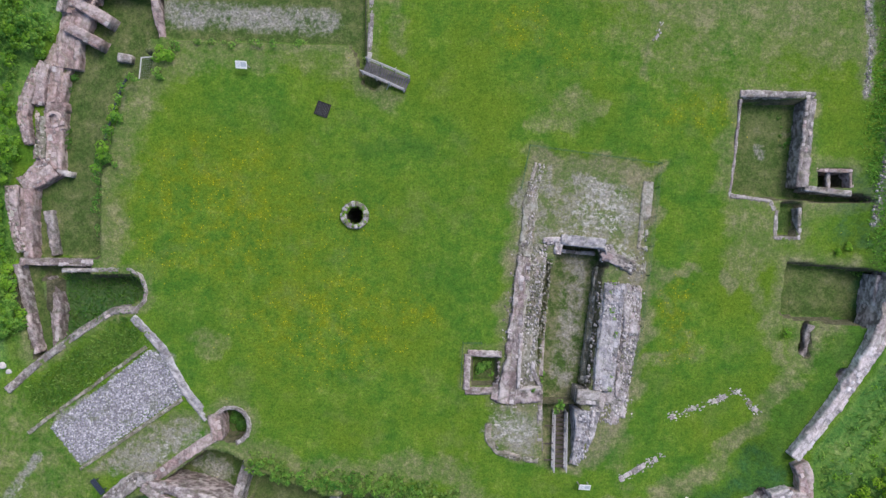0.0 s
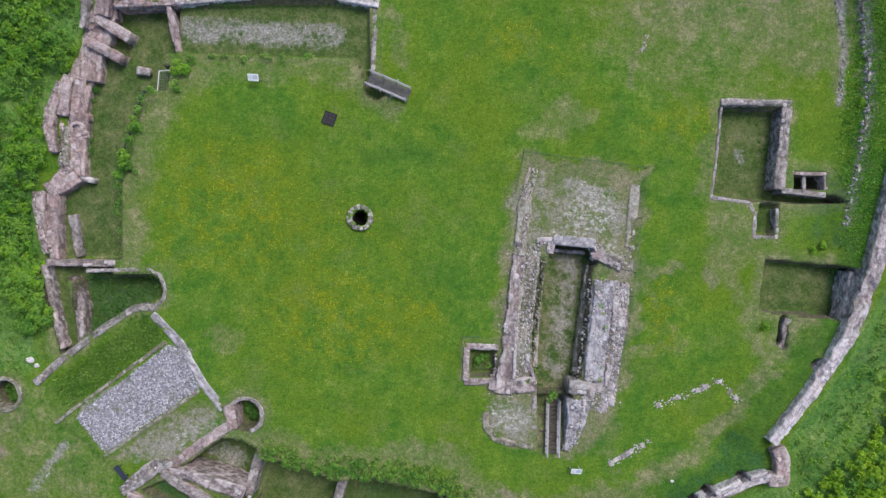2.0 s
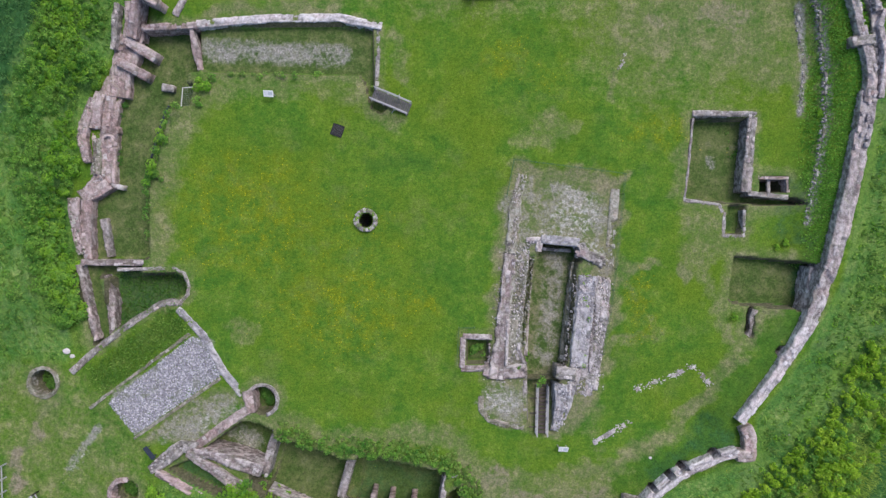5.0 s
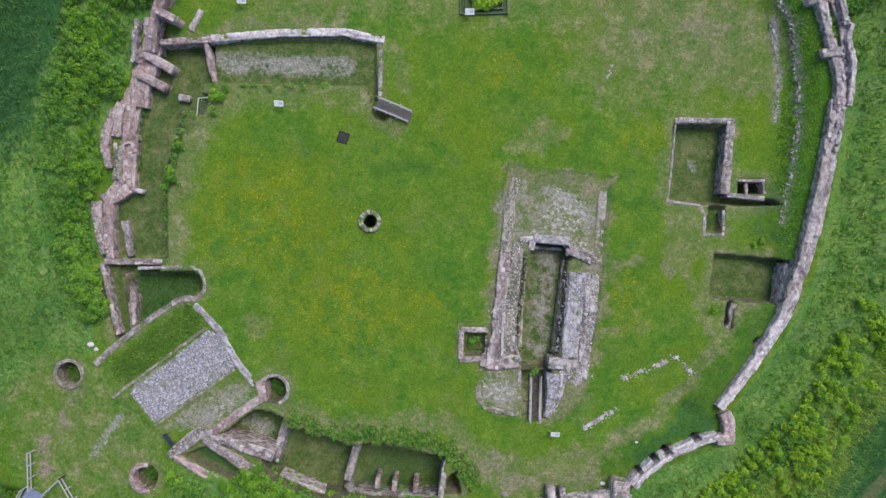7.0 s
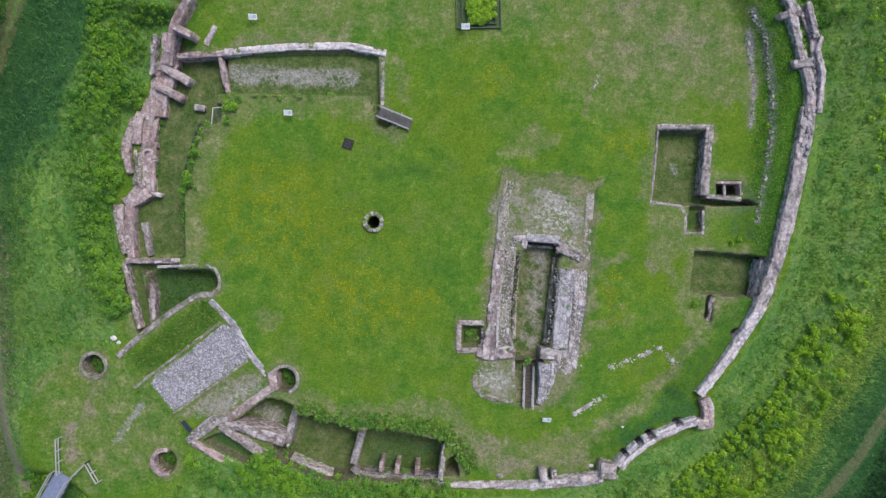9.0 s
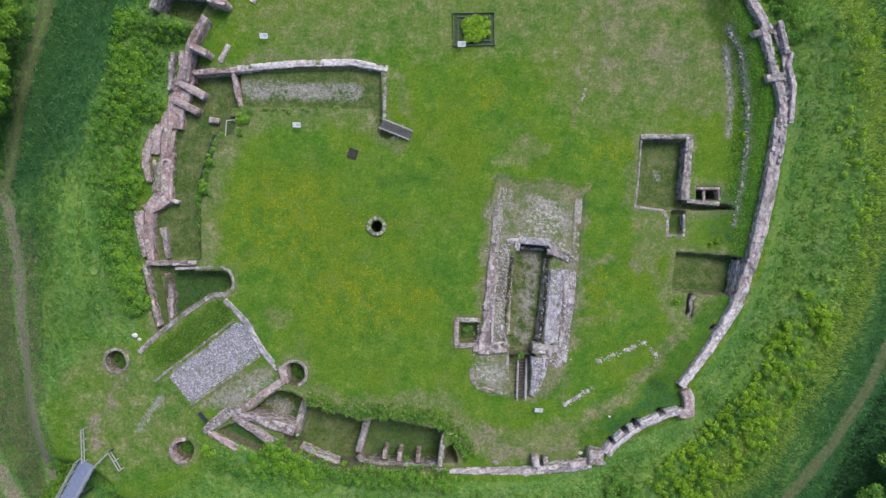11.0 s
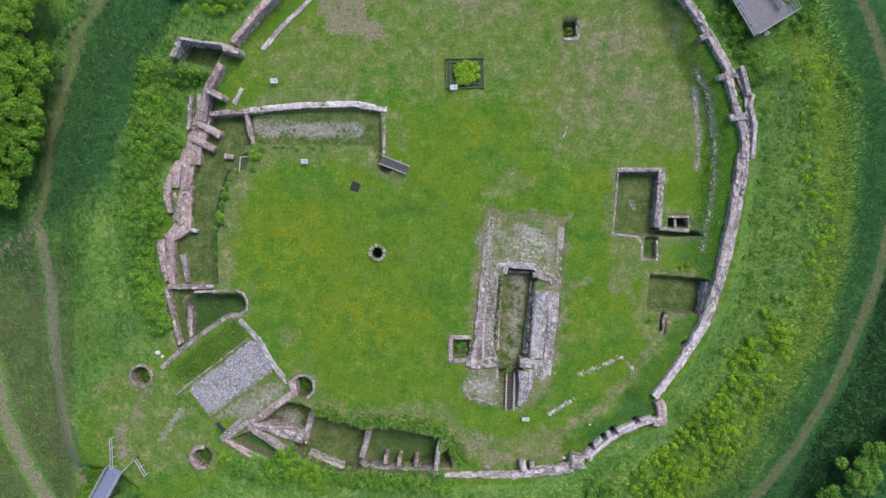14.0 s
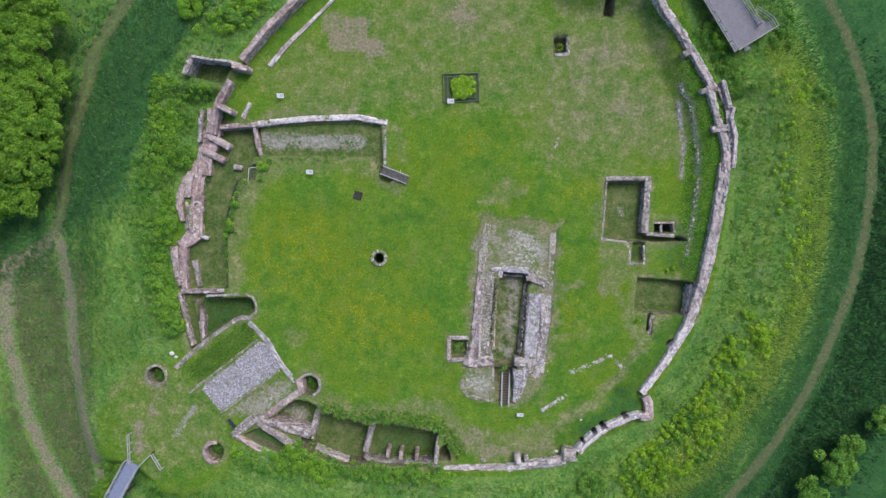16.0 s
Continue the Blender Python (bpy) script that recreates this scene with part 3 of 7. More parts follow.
        at.data.foreach_set("value", np.clip(v, 0, 1).astype(np.float32))
    return ob


# worn and dry places: lines with their width, spots with their radii
DRY = [
    ([(-23.2, 14.1), (-25.3, 11.5), (-26.4, 7.5), (-27.2, 4.9), (-27.1, -0.7)], 1.6, 0.8),
    ([(-22.1, 15.3), (-17.0, 15.8), (-9.4, 15.5), (-7.3, 14.2), (-4.3, 12.5)], 1.3, 0.6),
    ([(-4.7, 20.6), (-3.5, 16.5)], 0.7, 0.6),
    ([(-16.4, -16.3), (-9.7, -18.5), (-4.5, -18.0), (0.2, -17.5), (3.3, -20.6), (4.9, -21.7)], 1.2, 0.75),
    ([(8.0, 7.7), (6.2, 5.0), (5.8, 1.2), (5.3, -5.0), (4.8, -7.6)], 0.9, 0.95),
    ([(16.5, -3.0), (15.8, -8.1), (15.0, -12.8), (13.9, -15.4)], 0.9, 0.9),
    ([(8.0, 7.6), (13.1, 7.0), (16.7, 6.3)], 0.9, 0.8),
    ([(-18.1, 25.5), (-10.9, 24.9)], 0.5, 0.7),
    ([(-21.5, 22.6), (-16.0, 22.9), (-9.8, 22.8)], 0.8, 1.0),
    ([(-0.8, 32.0), (7.2, 32.3), (11.0, 31.7)], 0.9, 0.8),
    ([(-0.7, 38.4), (-0.8, 32.6)], 0.5, 0.9),
    ([(13.0, 38.0), (12.9, 32.2)], 0.6, 0.9),
    ([(17.0, 29.5), (16.6, 24.0), (16.8, 18.0), (16.2, 14.0)], 0.45, 0.9),
    ([(17.0, 28.7), (17.3, 21.9), (17.2, 17.3)], 0.7, 0.7),
    ([(13.5, -15.9), (14.8, -19.1)], 0.9, 0.5),
    ([(13.0, -21.4), (16.8, -20.6), (19.5, -19.2), (23.0, -16.2), (27.8, -11.0)], 0.8, 0.95),
    ([(1.9, -20.8), (4.1, -22.7), (7.2, -24.1), (11.0, -24.4), (15.0, -23.6)], 1.8, 1.0),
    ([(-53.0, 6.5), (-52.1, 3.3), (-51.5, 0.5), (-51.1, -4.3), (-50.8, -10.8), (-49.7, -17.4), (-48.7, -23.9)], 1.5, 1.0),
    (SIDE_PATH, 1.0, 0.9),
    ([(15.7, -10.2), (20.4, -8.2), (17.2, -2.0)], 0.5, 0.4),
    ([(16.7, -1.4), (20.8, -1.6)], 0.5, 0.8),
    ([(24.4, 0.1), (25.5, -4.6), (27.1, -6.1), (27.6, -10.3)], 0.9, 0.7),
    ([(23.3, 12.4), (22.6, 7.3), (22.1, 5.2)], 0.8, 0.8),
    ([(-37.6, -14.2), (-39.6, -17.6), (-41.4, -20.2), (-41.6, -23.0)], 0.8, 1.0),
    ([(-40.2, -23.1), (-38.7, -25.5)], 1.2, 0.6),
    ([(17.2, 5.3), (16.7, -1.6), (16.2, -7.1)], 0.5, 0.7),
    ([(17.1, -1.6), (20.8, -1.8)], 0.35, 0.95),
    ([(33.4, 22.7), (34.2, 17.2), (33.8, 12.7)], 0.6, 1.0),
    ([(33.6, 24.8), (35.0, 22.1), (35.6, 18.4), (36.0, 16.0), (35.9, 12.0), (35.4, 8.0), (34.4, 2.2)], 0.45, 0.9),
    ([(16.3, -9.0), (20.2, -8.1)], 0.3, 0.8),
    ([(-54.7, -0.8), (-56.6, -6.9), (-56.5, -13.2)], 1.8, 0.6),
]
DRYPATCH = [
    (4.0, 31.0, 17.0, 10.0, 0.44), (23.0, 25.0, 13.0, 13.0, 0.5), (-13.0, 27.5, 11.0, 6.0, 0.42), (6.0, 35.5, 7.0, 3.0, 0.75),
    (23.15, 30.00, 7.0, 3.0, 0.85), (22.31, 25.50, 6.0, 4.0, 0.72), (27.58, 21.58, 6.5, 5.0, 0.7), (19.94, 20.65, 3.0, 3.5, 0.75), (-36.87, -18.82, 9.0, 8.0, 0.42), (24.93, 22.41, 11.0, 10.0, 0.40), (8.04, 34.18, 9.0, 4.0, 0.36), (-8.93, 26.36, 9.0, 3.5, 0.34), (-38.11, -20.36, 6.0, 4.5, 0.5), (-24.14, -16.06, 3.5, 1.4, 0.85), (-25.20, -17.36, 2.5, 1.2, 0.8),
    (31.33, 16.92, 4.0, 2.0, 0.6), (5.78, 34.99, 6.5, 3.0, 0.6), (11.11, 35.59, 4.0, 4.0, 0.5), (-12.82, 24.20, 6.0, 1.5, 0.5),
    (11.05, 11.89, 2.5, 1.5, 0.5), (8.50, 10.63, 2.5, 1.5, 0.45), (23.16, -1.97, 0.8, 1.2, 0.9), (4.88, -11.22, 1.0, 1.0, 0.4),
    (24.94, 1.11, 2.5, 4.0, 0.6), (-8.79, 30.89, 4.0, 2.0, 0.6), (-18.85, -7.49, 2.0, 1.5, 0.45), (-54.86, -3.86, 6.0, 4.0, 0.6),
    (-57.68, -13.17, 4.0, 7.0, 0.6), (-53.00, -13.29, 5.0, 6.0, 0.5), (49.57, 5.73, 3.0, 8.0, 0.55), (40.20, -12.59, 3.5, 5.0, 0.5),
    (35.51, -16.37, 4.0, 4.0, 0.5), (-43.79, 0.51, 5.0, 7.0, 0.5), (-44.5, -9.5, 4.5, 7.0, 0.55), (-57.0, -8.0, 5.0, 12.0, 0.7), (-63.0, -6.0, 4.0, 12.0, 0.8), (7.45, -22.32, 6.0, 1.3, 0.6), (14.47, -21.72, 4.0, 1.2, 0.5), (9.74, -24.35, 5.0, 1.2, 0.6),
]
BARE = [
    (-41.0, -19.6, 0.7, 1.6, 0.7), (-41.5, -22.2, 0.8, 1.4, 0.75), (-39.2, -17.2, 0.6, 1.3, 0.6),
    (-10.6, 33.2, 3.4, 2.6, 0.75), (-7.4, 31.4, 2.6, 1.5, 0.75), (-12.4, 34.8, 1.6, 1.4, 0.6), (5.04, 35.39, 2.0, 1.6, 0.55), (19.95, 21.41, 1.0, 0.8, 0.5),
    (20.42, 25.93, 2.0, 0.6, 0.5), (10.77, -3.11, 1.0, 3.0, 0.55), (10.29, -7.92, 0.9, 2.5, 0.5),
    (4.72, -22.08, 1.6, 1.4, 0.5), (7.52, -23.89, 2.2, 1.0, 0.5), (14.09, -23.79, 2.0, 0.9, 0.45), (-52.30, 3.70, 0.9, 3.0, 0.6), (-51.73, -2.72, 0.9, 3.2, 0.6),
    (-60.14, -2.50, 1.0, 3.0, 0.5), (26.83, 21.97, 3.0, 1.6, 0.4), (23.14, 29.25, 3.5, 1.2, 0.4),
]
FLOWERS = [
    (-18.71, 3.33, 9.0, 8.0, 0.75), (-9.55, -5.98, 9.0, 5.5, 0.8), (-2.32, -4.97, 2.5, 1.5, 1.0), (18.81, -5.57, 2.0, 4.5, 0.9),
    (20.25, 11.35, 4.0, 2.5, 0.7), (5.95, 17.99, 4.0, 3.0, 0.6), (-11.54, 1.25, 9.0, 6.0, 0.5), (10.02, 16.46, 4.0, 3.0, 0.4),
]
RUBBLE = [
    ([(33.6, 24.8), (35.0, 22.1), (35.6, 18.4), (36.0, 16.0), (35.9, 12.0), (35.4, 8.0), (34.4, 2.2)], 0.42, 0.62),
    ([(33.6, 22.7), (34.4, 17.2), (34.0, 12.7)], 0.42, 0.6),
    ([(-22.7, 19.3), (-15.9, 19.0), (-9.6, 18.6)], 1.35, 0.62),
    ([(10.5, 5.8), (14.1, 4.7), (14.7, 2.2)], 1.1, 0.5),
    ([(11.1, 2.7), (15.2, 2.7)], 0.7, 0.45),
    ([(4.9, -14.3), (6.9, -14.3)], 1.1, 0.55),
    ([(26.1, 8.5), (26.3, 8.0)], 0.6, 0.7),
    ([(-20.8, -18.2), (-18.9, -19.2)], 1.2, 0.45),
    ([(10.9, -1.5), (10.7, -5.2), (10.0, -10.6)], 1.3, 0.36),
    ([(-26.8, -17.9), (-23.6, -16.8), (-18.9, -15.3)], 0.9, 0.45),
    ([(-36.2, -20.8), (-34.5, -18.5), (-33.3, -16.9)], 0.5, 0.6),
]
WORN_AREA = [
    # dry, soil, rubble
    ([(6.9, 8.4), (17.7, 7.1), (15.9, -5.9), (14.7, -13.6), (13.2, -17.8), (7.8, -18.0), (4.2, -16.3), (3.4, -11.8), (4.9, -7.0), (5.9, 0.2), (5.6, 3.8)], 1.0, 0.30, 0.0),
    ([(5.4, 0.2), (7.3, 0.2), (6.4, -7.1), (5.3, -13.2), (4.3, -11.3), (5.0, -7.0)], 1.0, 0.55, 0.1),
    ([(14.4, 0.3), (16.7, -1.1), (16.0, -5.9), (15.0, -13.1), (13.8, -13.6), (14.2, -7.1)], 1.0, 0.55, 0.15),
    ([(3.8, -12.7), (7.8, -13.2), (8.0, -16.4), (4.6, -16.0)], 1.0, 0.3, 0.38),
    ([(-29.5, -18.0), (-21.4, -12.4), (-19.9, -14.4), (-25.2, -18.8)], 1.0, 0.32, 0.34),
    ([(7.9, 6.2), (16.1, 5.5), (15.3, 2.1), (7.5, 2.1)], 0.75, 0.05, 0.2),
]
GRUBBED = [
    ([(-0.7, 44.0), (-0.7, 32.3), (12.9, 32.0), (13.0, 44.0)], 0.60),
    ([(17.3, 40.0), (17.2, 28.0), (16.4, 22.6), (16.0, 18.6), (22.0, 17.6), (33.6, 16.6), (33.8, 24.0), (31.6, 31.0), (29.4, 36.0)], 0.60),
]
# outline of the shade painted inside the south-east curtain
FOOT_SHADE = [(37.2, 1.4), (35.7, -4.5), (32.9, -9.4), (28.6, -15.0), (28.0, -18.6), (21.8, -21.0), (17.6, -23.4), (15.4, -22.8), (18.0, -21.2), (20.6, -19.4), (24.2, -16.0), (28.6, -11.2), (31.4, -6.4), (34.0, 0.7)]
LUSH = [
    ([(-34.4, -11.6), (-25.8, -5.3), (-24.3, -7.6), (-32.4, -13.8)], 0.45),
    ([(-7.4, 9.2), (-0.7, 8.9), (-0.7, 7.4), (-7.1, 7.9)], 0.5),
    ([(17.6, 7.4), (18.0, 7.1), (17.3, 2.8), (16.9, 2.8)], 0.9),
    ([(16.4, -2.5), (16.8, -2.5), (16.1, -11.3), (15.7, -11.3)], 0.9),
]

RUBBLE_AREA = [
    ([(8.8, 6.3), (13.6, 6.0), (15.4, 5.2), (15.2, 0.1), (13.1, 1.2), (9.0, 1.2)], 0.24),
    ([(5.7, 4.8), (8.5, 7.3), (8.8, 0.1), (5.9, -0.6)], 0.33),
    ([(3.8, -12.8), (8.0, -12.8), (8.0, -17.0), (4.4, -16.4), (3.3, -14.9)], 0.34),
    ([(-27.2, -17.9), (-21.5, -13.2), (-19.5, -14.2), (-24.2, -18.4)], 0.34),
    ([(-32.1, -14.3), (-24.3, -8.2), (-22.7, -8.6), (-21.5, -11.7), (-29.8, -17.6)], 0.8),
]
MORTAR = [
    ([(7.6, 1.6), (9.6, 2.0), (13.4, 1.8), (15.6, 0.8), (15.8, -1.6), (14.0, -1.4), (13.4, 0.6), (9.0, 0.8), (8.2, -0.2), (7.4, 0.2)], 1.0),
    ([(11.0, 6.0), (14.6, 5.4), (15.2, 3.4), (14.4, 1.4), (11.6, 1.6), (10.4, 3.4)], 1.0),
    ([(4.0, -13.2), (7.5, -13.2), (7.6, -15.6), (5.0, -15.6), (4.0, -14.6)], 1.0),
    ([(-24.6, -16.8), (-21.8, -14.4), (-20.6, -15.2), (-23.4, -17.4)], 0.9),
    ([(-37.0, -22.0), (-36.0, -20.8), (-34.7, -18.8), (-34.2, -17.2), (-33.7, -17.3), (-34.2, -19.0), (-35.6, -21.2), (-36.6, -22.3)], 1.0),
    ([(-20.6, -17.6), (-18.8, -18.4), (-19.0, -20.0), (-21.0, -19.2)], 0.7),
]
NETTLE_STRIPS = [
    [(34.8, 13.8), (35.5, 19.1), (33.7, 25.2), (34.2, 28.9), (32.3, 32.8), (33.8, 33.5), (36.1, 29.3), (37.9, 25.1), (39.0, 21.3), (39.6, 16.7), (39.3, 11.4), (38.2, 4.5), (36.9, -0.9), (34.5, -1.6), (34.6, 4.6), (34.4, 9.2)],
    [(30.8, 35.8), (32.3, 32.8), (31.2, 32.4), (30.1, 34.3)],
]
DEEP_AND_SHADE = [
    # the trees' shadow over the track junction, painted into the ground
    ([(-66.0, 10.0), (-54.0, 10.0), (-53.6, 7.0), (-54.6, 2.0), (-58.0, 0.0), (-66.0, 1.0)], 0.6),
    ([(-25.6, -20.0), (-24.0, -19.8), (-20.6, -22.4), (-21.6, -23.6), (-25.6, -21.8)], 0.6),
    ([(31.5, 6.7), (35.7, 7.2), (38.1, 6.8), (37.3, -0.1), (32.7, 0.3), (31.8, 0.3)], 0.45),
    # shade in the south-east corner of the curtain, painted as darker ground
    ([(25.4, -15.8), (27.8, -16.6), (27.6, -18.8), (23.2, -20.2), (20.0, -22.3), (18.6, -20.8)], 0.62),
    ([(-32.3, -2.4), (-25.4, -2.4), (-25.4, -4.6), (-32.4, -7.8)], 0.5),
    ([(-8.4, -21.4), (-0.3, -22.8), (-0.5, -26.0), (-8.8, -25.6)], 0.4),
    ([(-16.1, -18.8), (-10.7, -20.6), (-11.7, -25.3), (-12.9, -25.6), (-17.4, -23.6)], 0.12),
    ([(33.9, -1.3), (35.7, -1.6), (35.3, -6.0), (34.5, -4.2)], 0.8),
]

build_ground()


# ---- masonry ----
def stone_meshes(material, tag):
    """A handful of worn stones of about one metre edge, to be scaled."""
    rng = random.Random(tag)
    out = []
    for n in range(6):
        bm = bmesh.new()
        bmesh.ops.create_cube(bm, size=1.0)
        bmesh.ops.bevel(bm, geom=bm.edges[:], offset=0.12, segments=1, affect="EDGES", profile=0.5)
        for v in bm.verts:
            v.co += Vector((rng.uniform(-0.09, 0.09), rng.uniform(-0.09, 0.09), rng.uniform(-0.06, 0.06)))
        me = bpy.data.meshes.new("stone")
        bm.to_mesh(me)
        me.attributes.new("tone", "FLOAT", "POINT").data.foreach_set("value", [rng.uniform(0.2, 0.95)] * len(me.vertices))
        bm.free()
        me.materials.append(material)
        out.append(me)
    return out


STONES = {}
for _n, _m in enumerate((RED, GREY, PALE, BLUE, MOSSY, MAUVE, LIME)):
    STONES[_m.name] = stone_meshes(_m, _n + 1)


def lay_stones(pts, width, top, parent, material, size=0.42, rng=None, limit=300, other=None, skip=0.1):
    """Single stones bedded along the top of a wall."""
    rng = rng or random.Random(7)
    line, ways = along(pts, 0.1)
    total = 0.1 * (len(line) - 1)
    rows = max(1, round(width / (size * 0.95)))
    cell = width / rows
    count = 0
    for r in range(rows):
        s = rng.uniform(0, size * 0.5)
        while s < total - 0.1 and count < limit:
            ln = rng.uniform(0.7, 1.5) * size
            i = min(len(line) - 1, int((s + ln / 2) / 0.1))
            p, w = line[i], ways[i]
            side = Vector((-w.y, w.x, 0))
            off = (r + 0.5) * cell - width / 2 + rng.uniform(-0.05, 0.05)
            c = p + side * off
            s += ln * rng.uniform(0.92, 1.05)
            if rng.random() < skip:
                continue
            mat = other if (other and rng.random() < 0.3) else material
            ob = new("stone", rng.choice(STONES[mat.name]))
            ob.parent = parent
            k = rng.uniform(0.75, 1.12)
            ob.matrix_basis = pose(c.x, c.y, top(i / max(1, len(line) - 1)) - 0.105 + rng.uniform(-0.012, 0.012), rng.uniform(-1.5, 1.5), rng.uniform(-1.5, 1.5), math.degrees(math.atan2(w.y, w.x)) + rng.uniform(-7, 7)) @ Matrix.Diagonal((ln, cell * k, 0.22, 1))
            count += 1


def rubble(pts, width, top, parent, material, size, rng, cover=0.93, spill=0.04, relief=0.35):
    """Small broken stones over a wall's crest, as one part."""
    line, ways = along(pts, 0.05)
    n = max(12, int(0.05 * len(line) * (width + spill) / (size * size) * 1.5))
    r = np.random.default_rng(rng.randrange(10 ** 6))
    idx = r.integers(0, len(line), n)
    off = r.uniform(-0.5, 0.5, n) * (width + spill)
    keep = r.random(n) < cover
    keep[:4] = True
    idx, off = idx[keep], off[keep]
    n = len(idx)
    p = np.array([(line[i].x - ways[i].y * o, line[i].y + ways[i].x * o, top(i / (len(line) - 1))) for i, o in zip(idx, off)])
    p[:, 2] += r.normal(-0.02, 0.035, n) * relief - 0.06 * (np.abs(off) > width * 0.47)
    turn = np.array([math.atan2(ways[i].y, ways[i].x) for i in idx]) + r.normal(0, 0.25, n)
    ang = np.array([0.35, 1.1, 2.1, 3.5, 4.2, 5.2])[None] + r.uniform(-0.25, 0.25, (n, 6))
    rad = size * r.uniform(0.40, 0.85, (n, 1)) * r.uniform(0.75, 1.15, (n, 6))
    ux, uy = np.cos(ang) * rad * r.uniform(1.0, 1.5, (n, 1)), np.sin(ang) * rad * 0.8
    cx, sx = np.cos(turn)[:, None], np.sin(turn)[:, None]
    x, y = ux * cx - uy * sx, ux * sx + uy * cx
    tilt = r.normal(0, 0.12, (n, 2)) * relief
    low = np.stack([p[:, :1] + x, p[:, 1:2] + y, np.repeat(p[:, 2:] - 0.22, 6, 1)], -1)
    k = r.uniform(0.78, 0.95, (n, 1))
    up = np.stack([p[:, :1] + x * k, p[:, 1:2] + y * k, p[:, 2:] + 0.012 + 0.02 * relief + tilt[:, :1] * x + tilt[:, 1:] * y], -1)
    verts = np.concatenate([low, up], 1).reshape(-1, 3)
    base = (np.arange(n) * 12)[:, None, None]
    i6 = np.arange(6)
    sides = np.stack([i6, (i6 + 1) % 6, (i6 + 1) % 6 + 6, i6 + 6], -1)[None] + base
    caps = np.array([[6, 7, 8, 9], [6, 9, 10, 11]])[None] + base
    ob = from_arrays("rubble", verts, np.concatenate([sides, caps], 1).reshape(-1, 4), material, parent)
    ob.data.attributes.new("tone", "FLOAT", "POINT").data.foreach_set("value", np.repeat(r.random(n), 12).astype(np.float32))
    tagged(ob, kind="stuff")


def cells(u, v, du, dv, seed):
    """Uneven stones over a surface: a tone for each stone and how near its joint lies."""
    a, b = u / du, v / dv
    row = np.floor(b)
    a = a + 0.5 * (row % 2)
    ia, ib = np.floor(a), np.floor(b)
    d1 = np.full(a.shape, 9.0)
    d2 = np.full(a.shape, 9.0)
    tone = np.zeros(a.shape)

    def dice(x, y, k):
        return np.modf(np.abs(np.sin(x * 127.1 + y * 311.7 + seed * 17.3 + k * 74.7) * 43758.5453))[0]

    for i in (-1, 0, 1):
        for j in (-1, 0, 1):
            x, y = ia + i, ib + j
            d = np.hypot(x + 0.15 + 0.7 * dice(x, y, 0) - a, y + 0.2 + 0.6 * dice(x, y, 1) - b)
            tone = np.where(d < d1, dice(x, y, 2), tone)
            d2 = np.where(d < d1, d1, np.minimum(d2, d))
            d1 = np.minimum(d1, d)
    return tone, 1 - smooth(d2 - d1, 0.02, 0.22)


def drift(u, size, seed):
    """A smooth uneven line between -1 and 1."""
    x = u / size
    i = np.floor(x)
    f = x - i
    f = f * f * (3 - 2 * f)
    h = [np.modf(np.abs(np.sin((i + k) * 91.7 + seed * 13.1) * 9631.7))[0] * 2 - 1 for k in (0, 1)]
    return h[0] * (1 - f) + h[1] * f


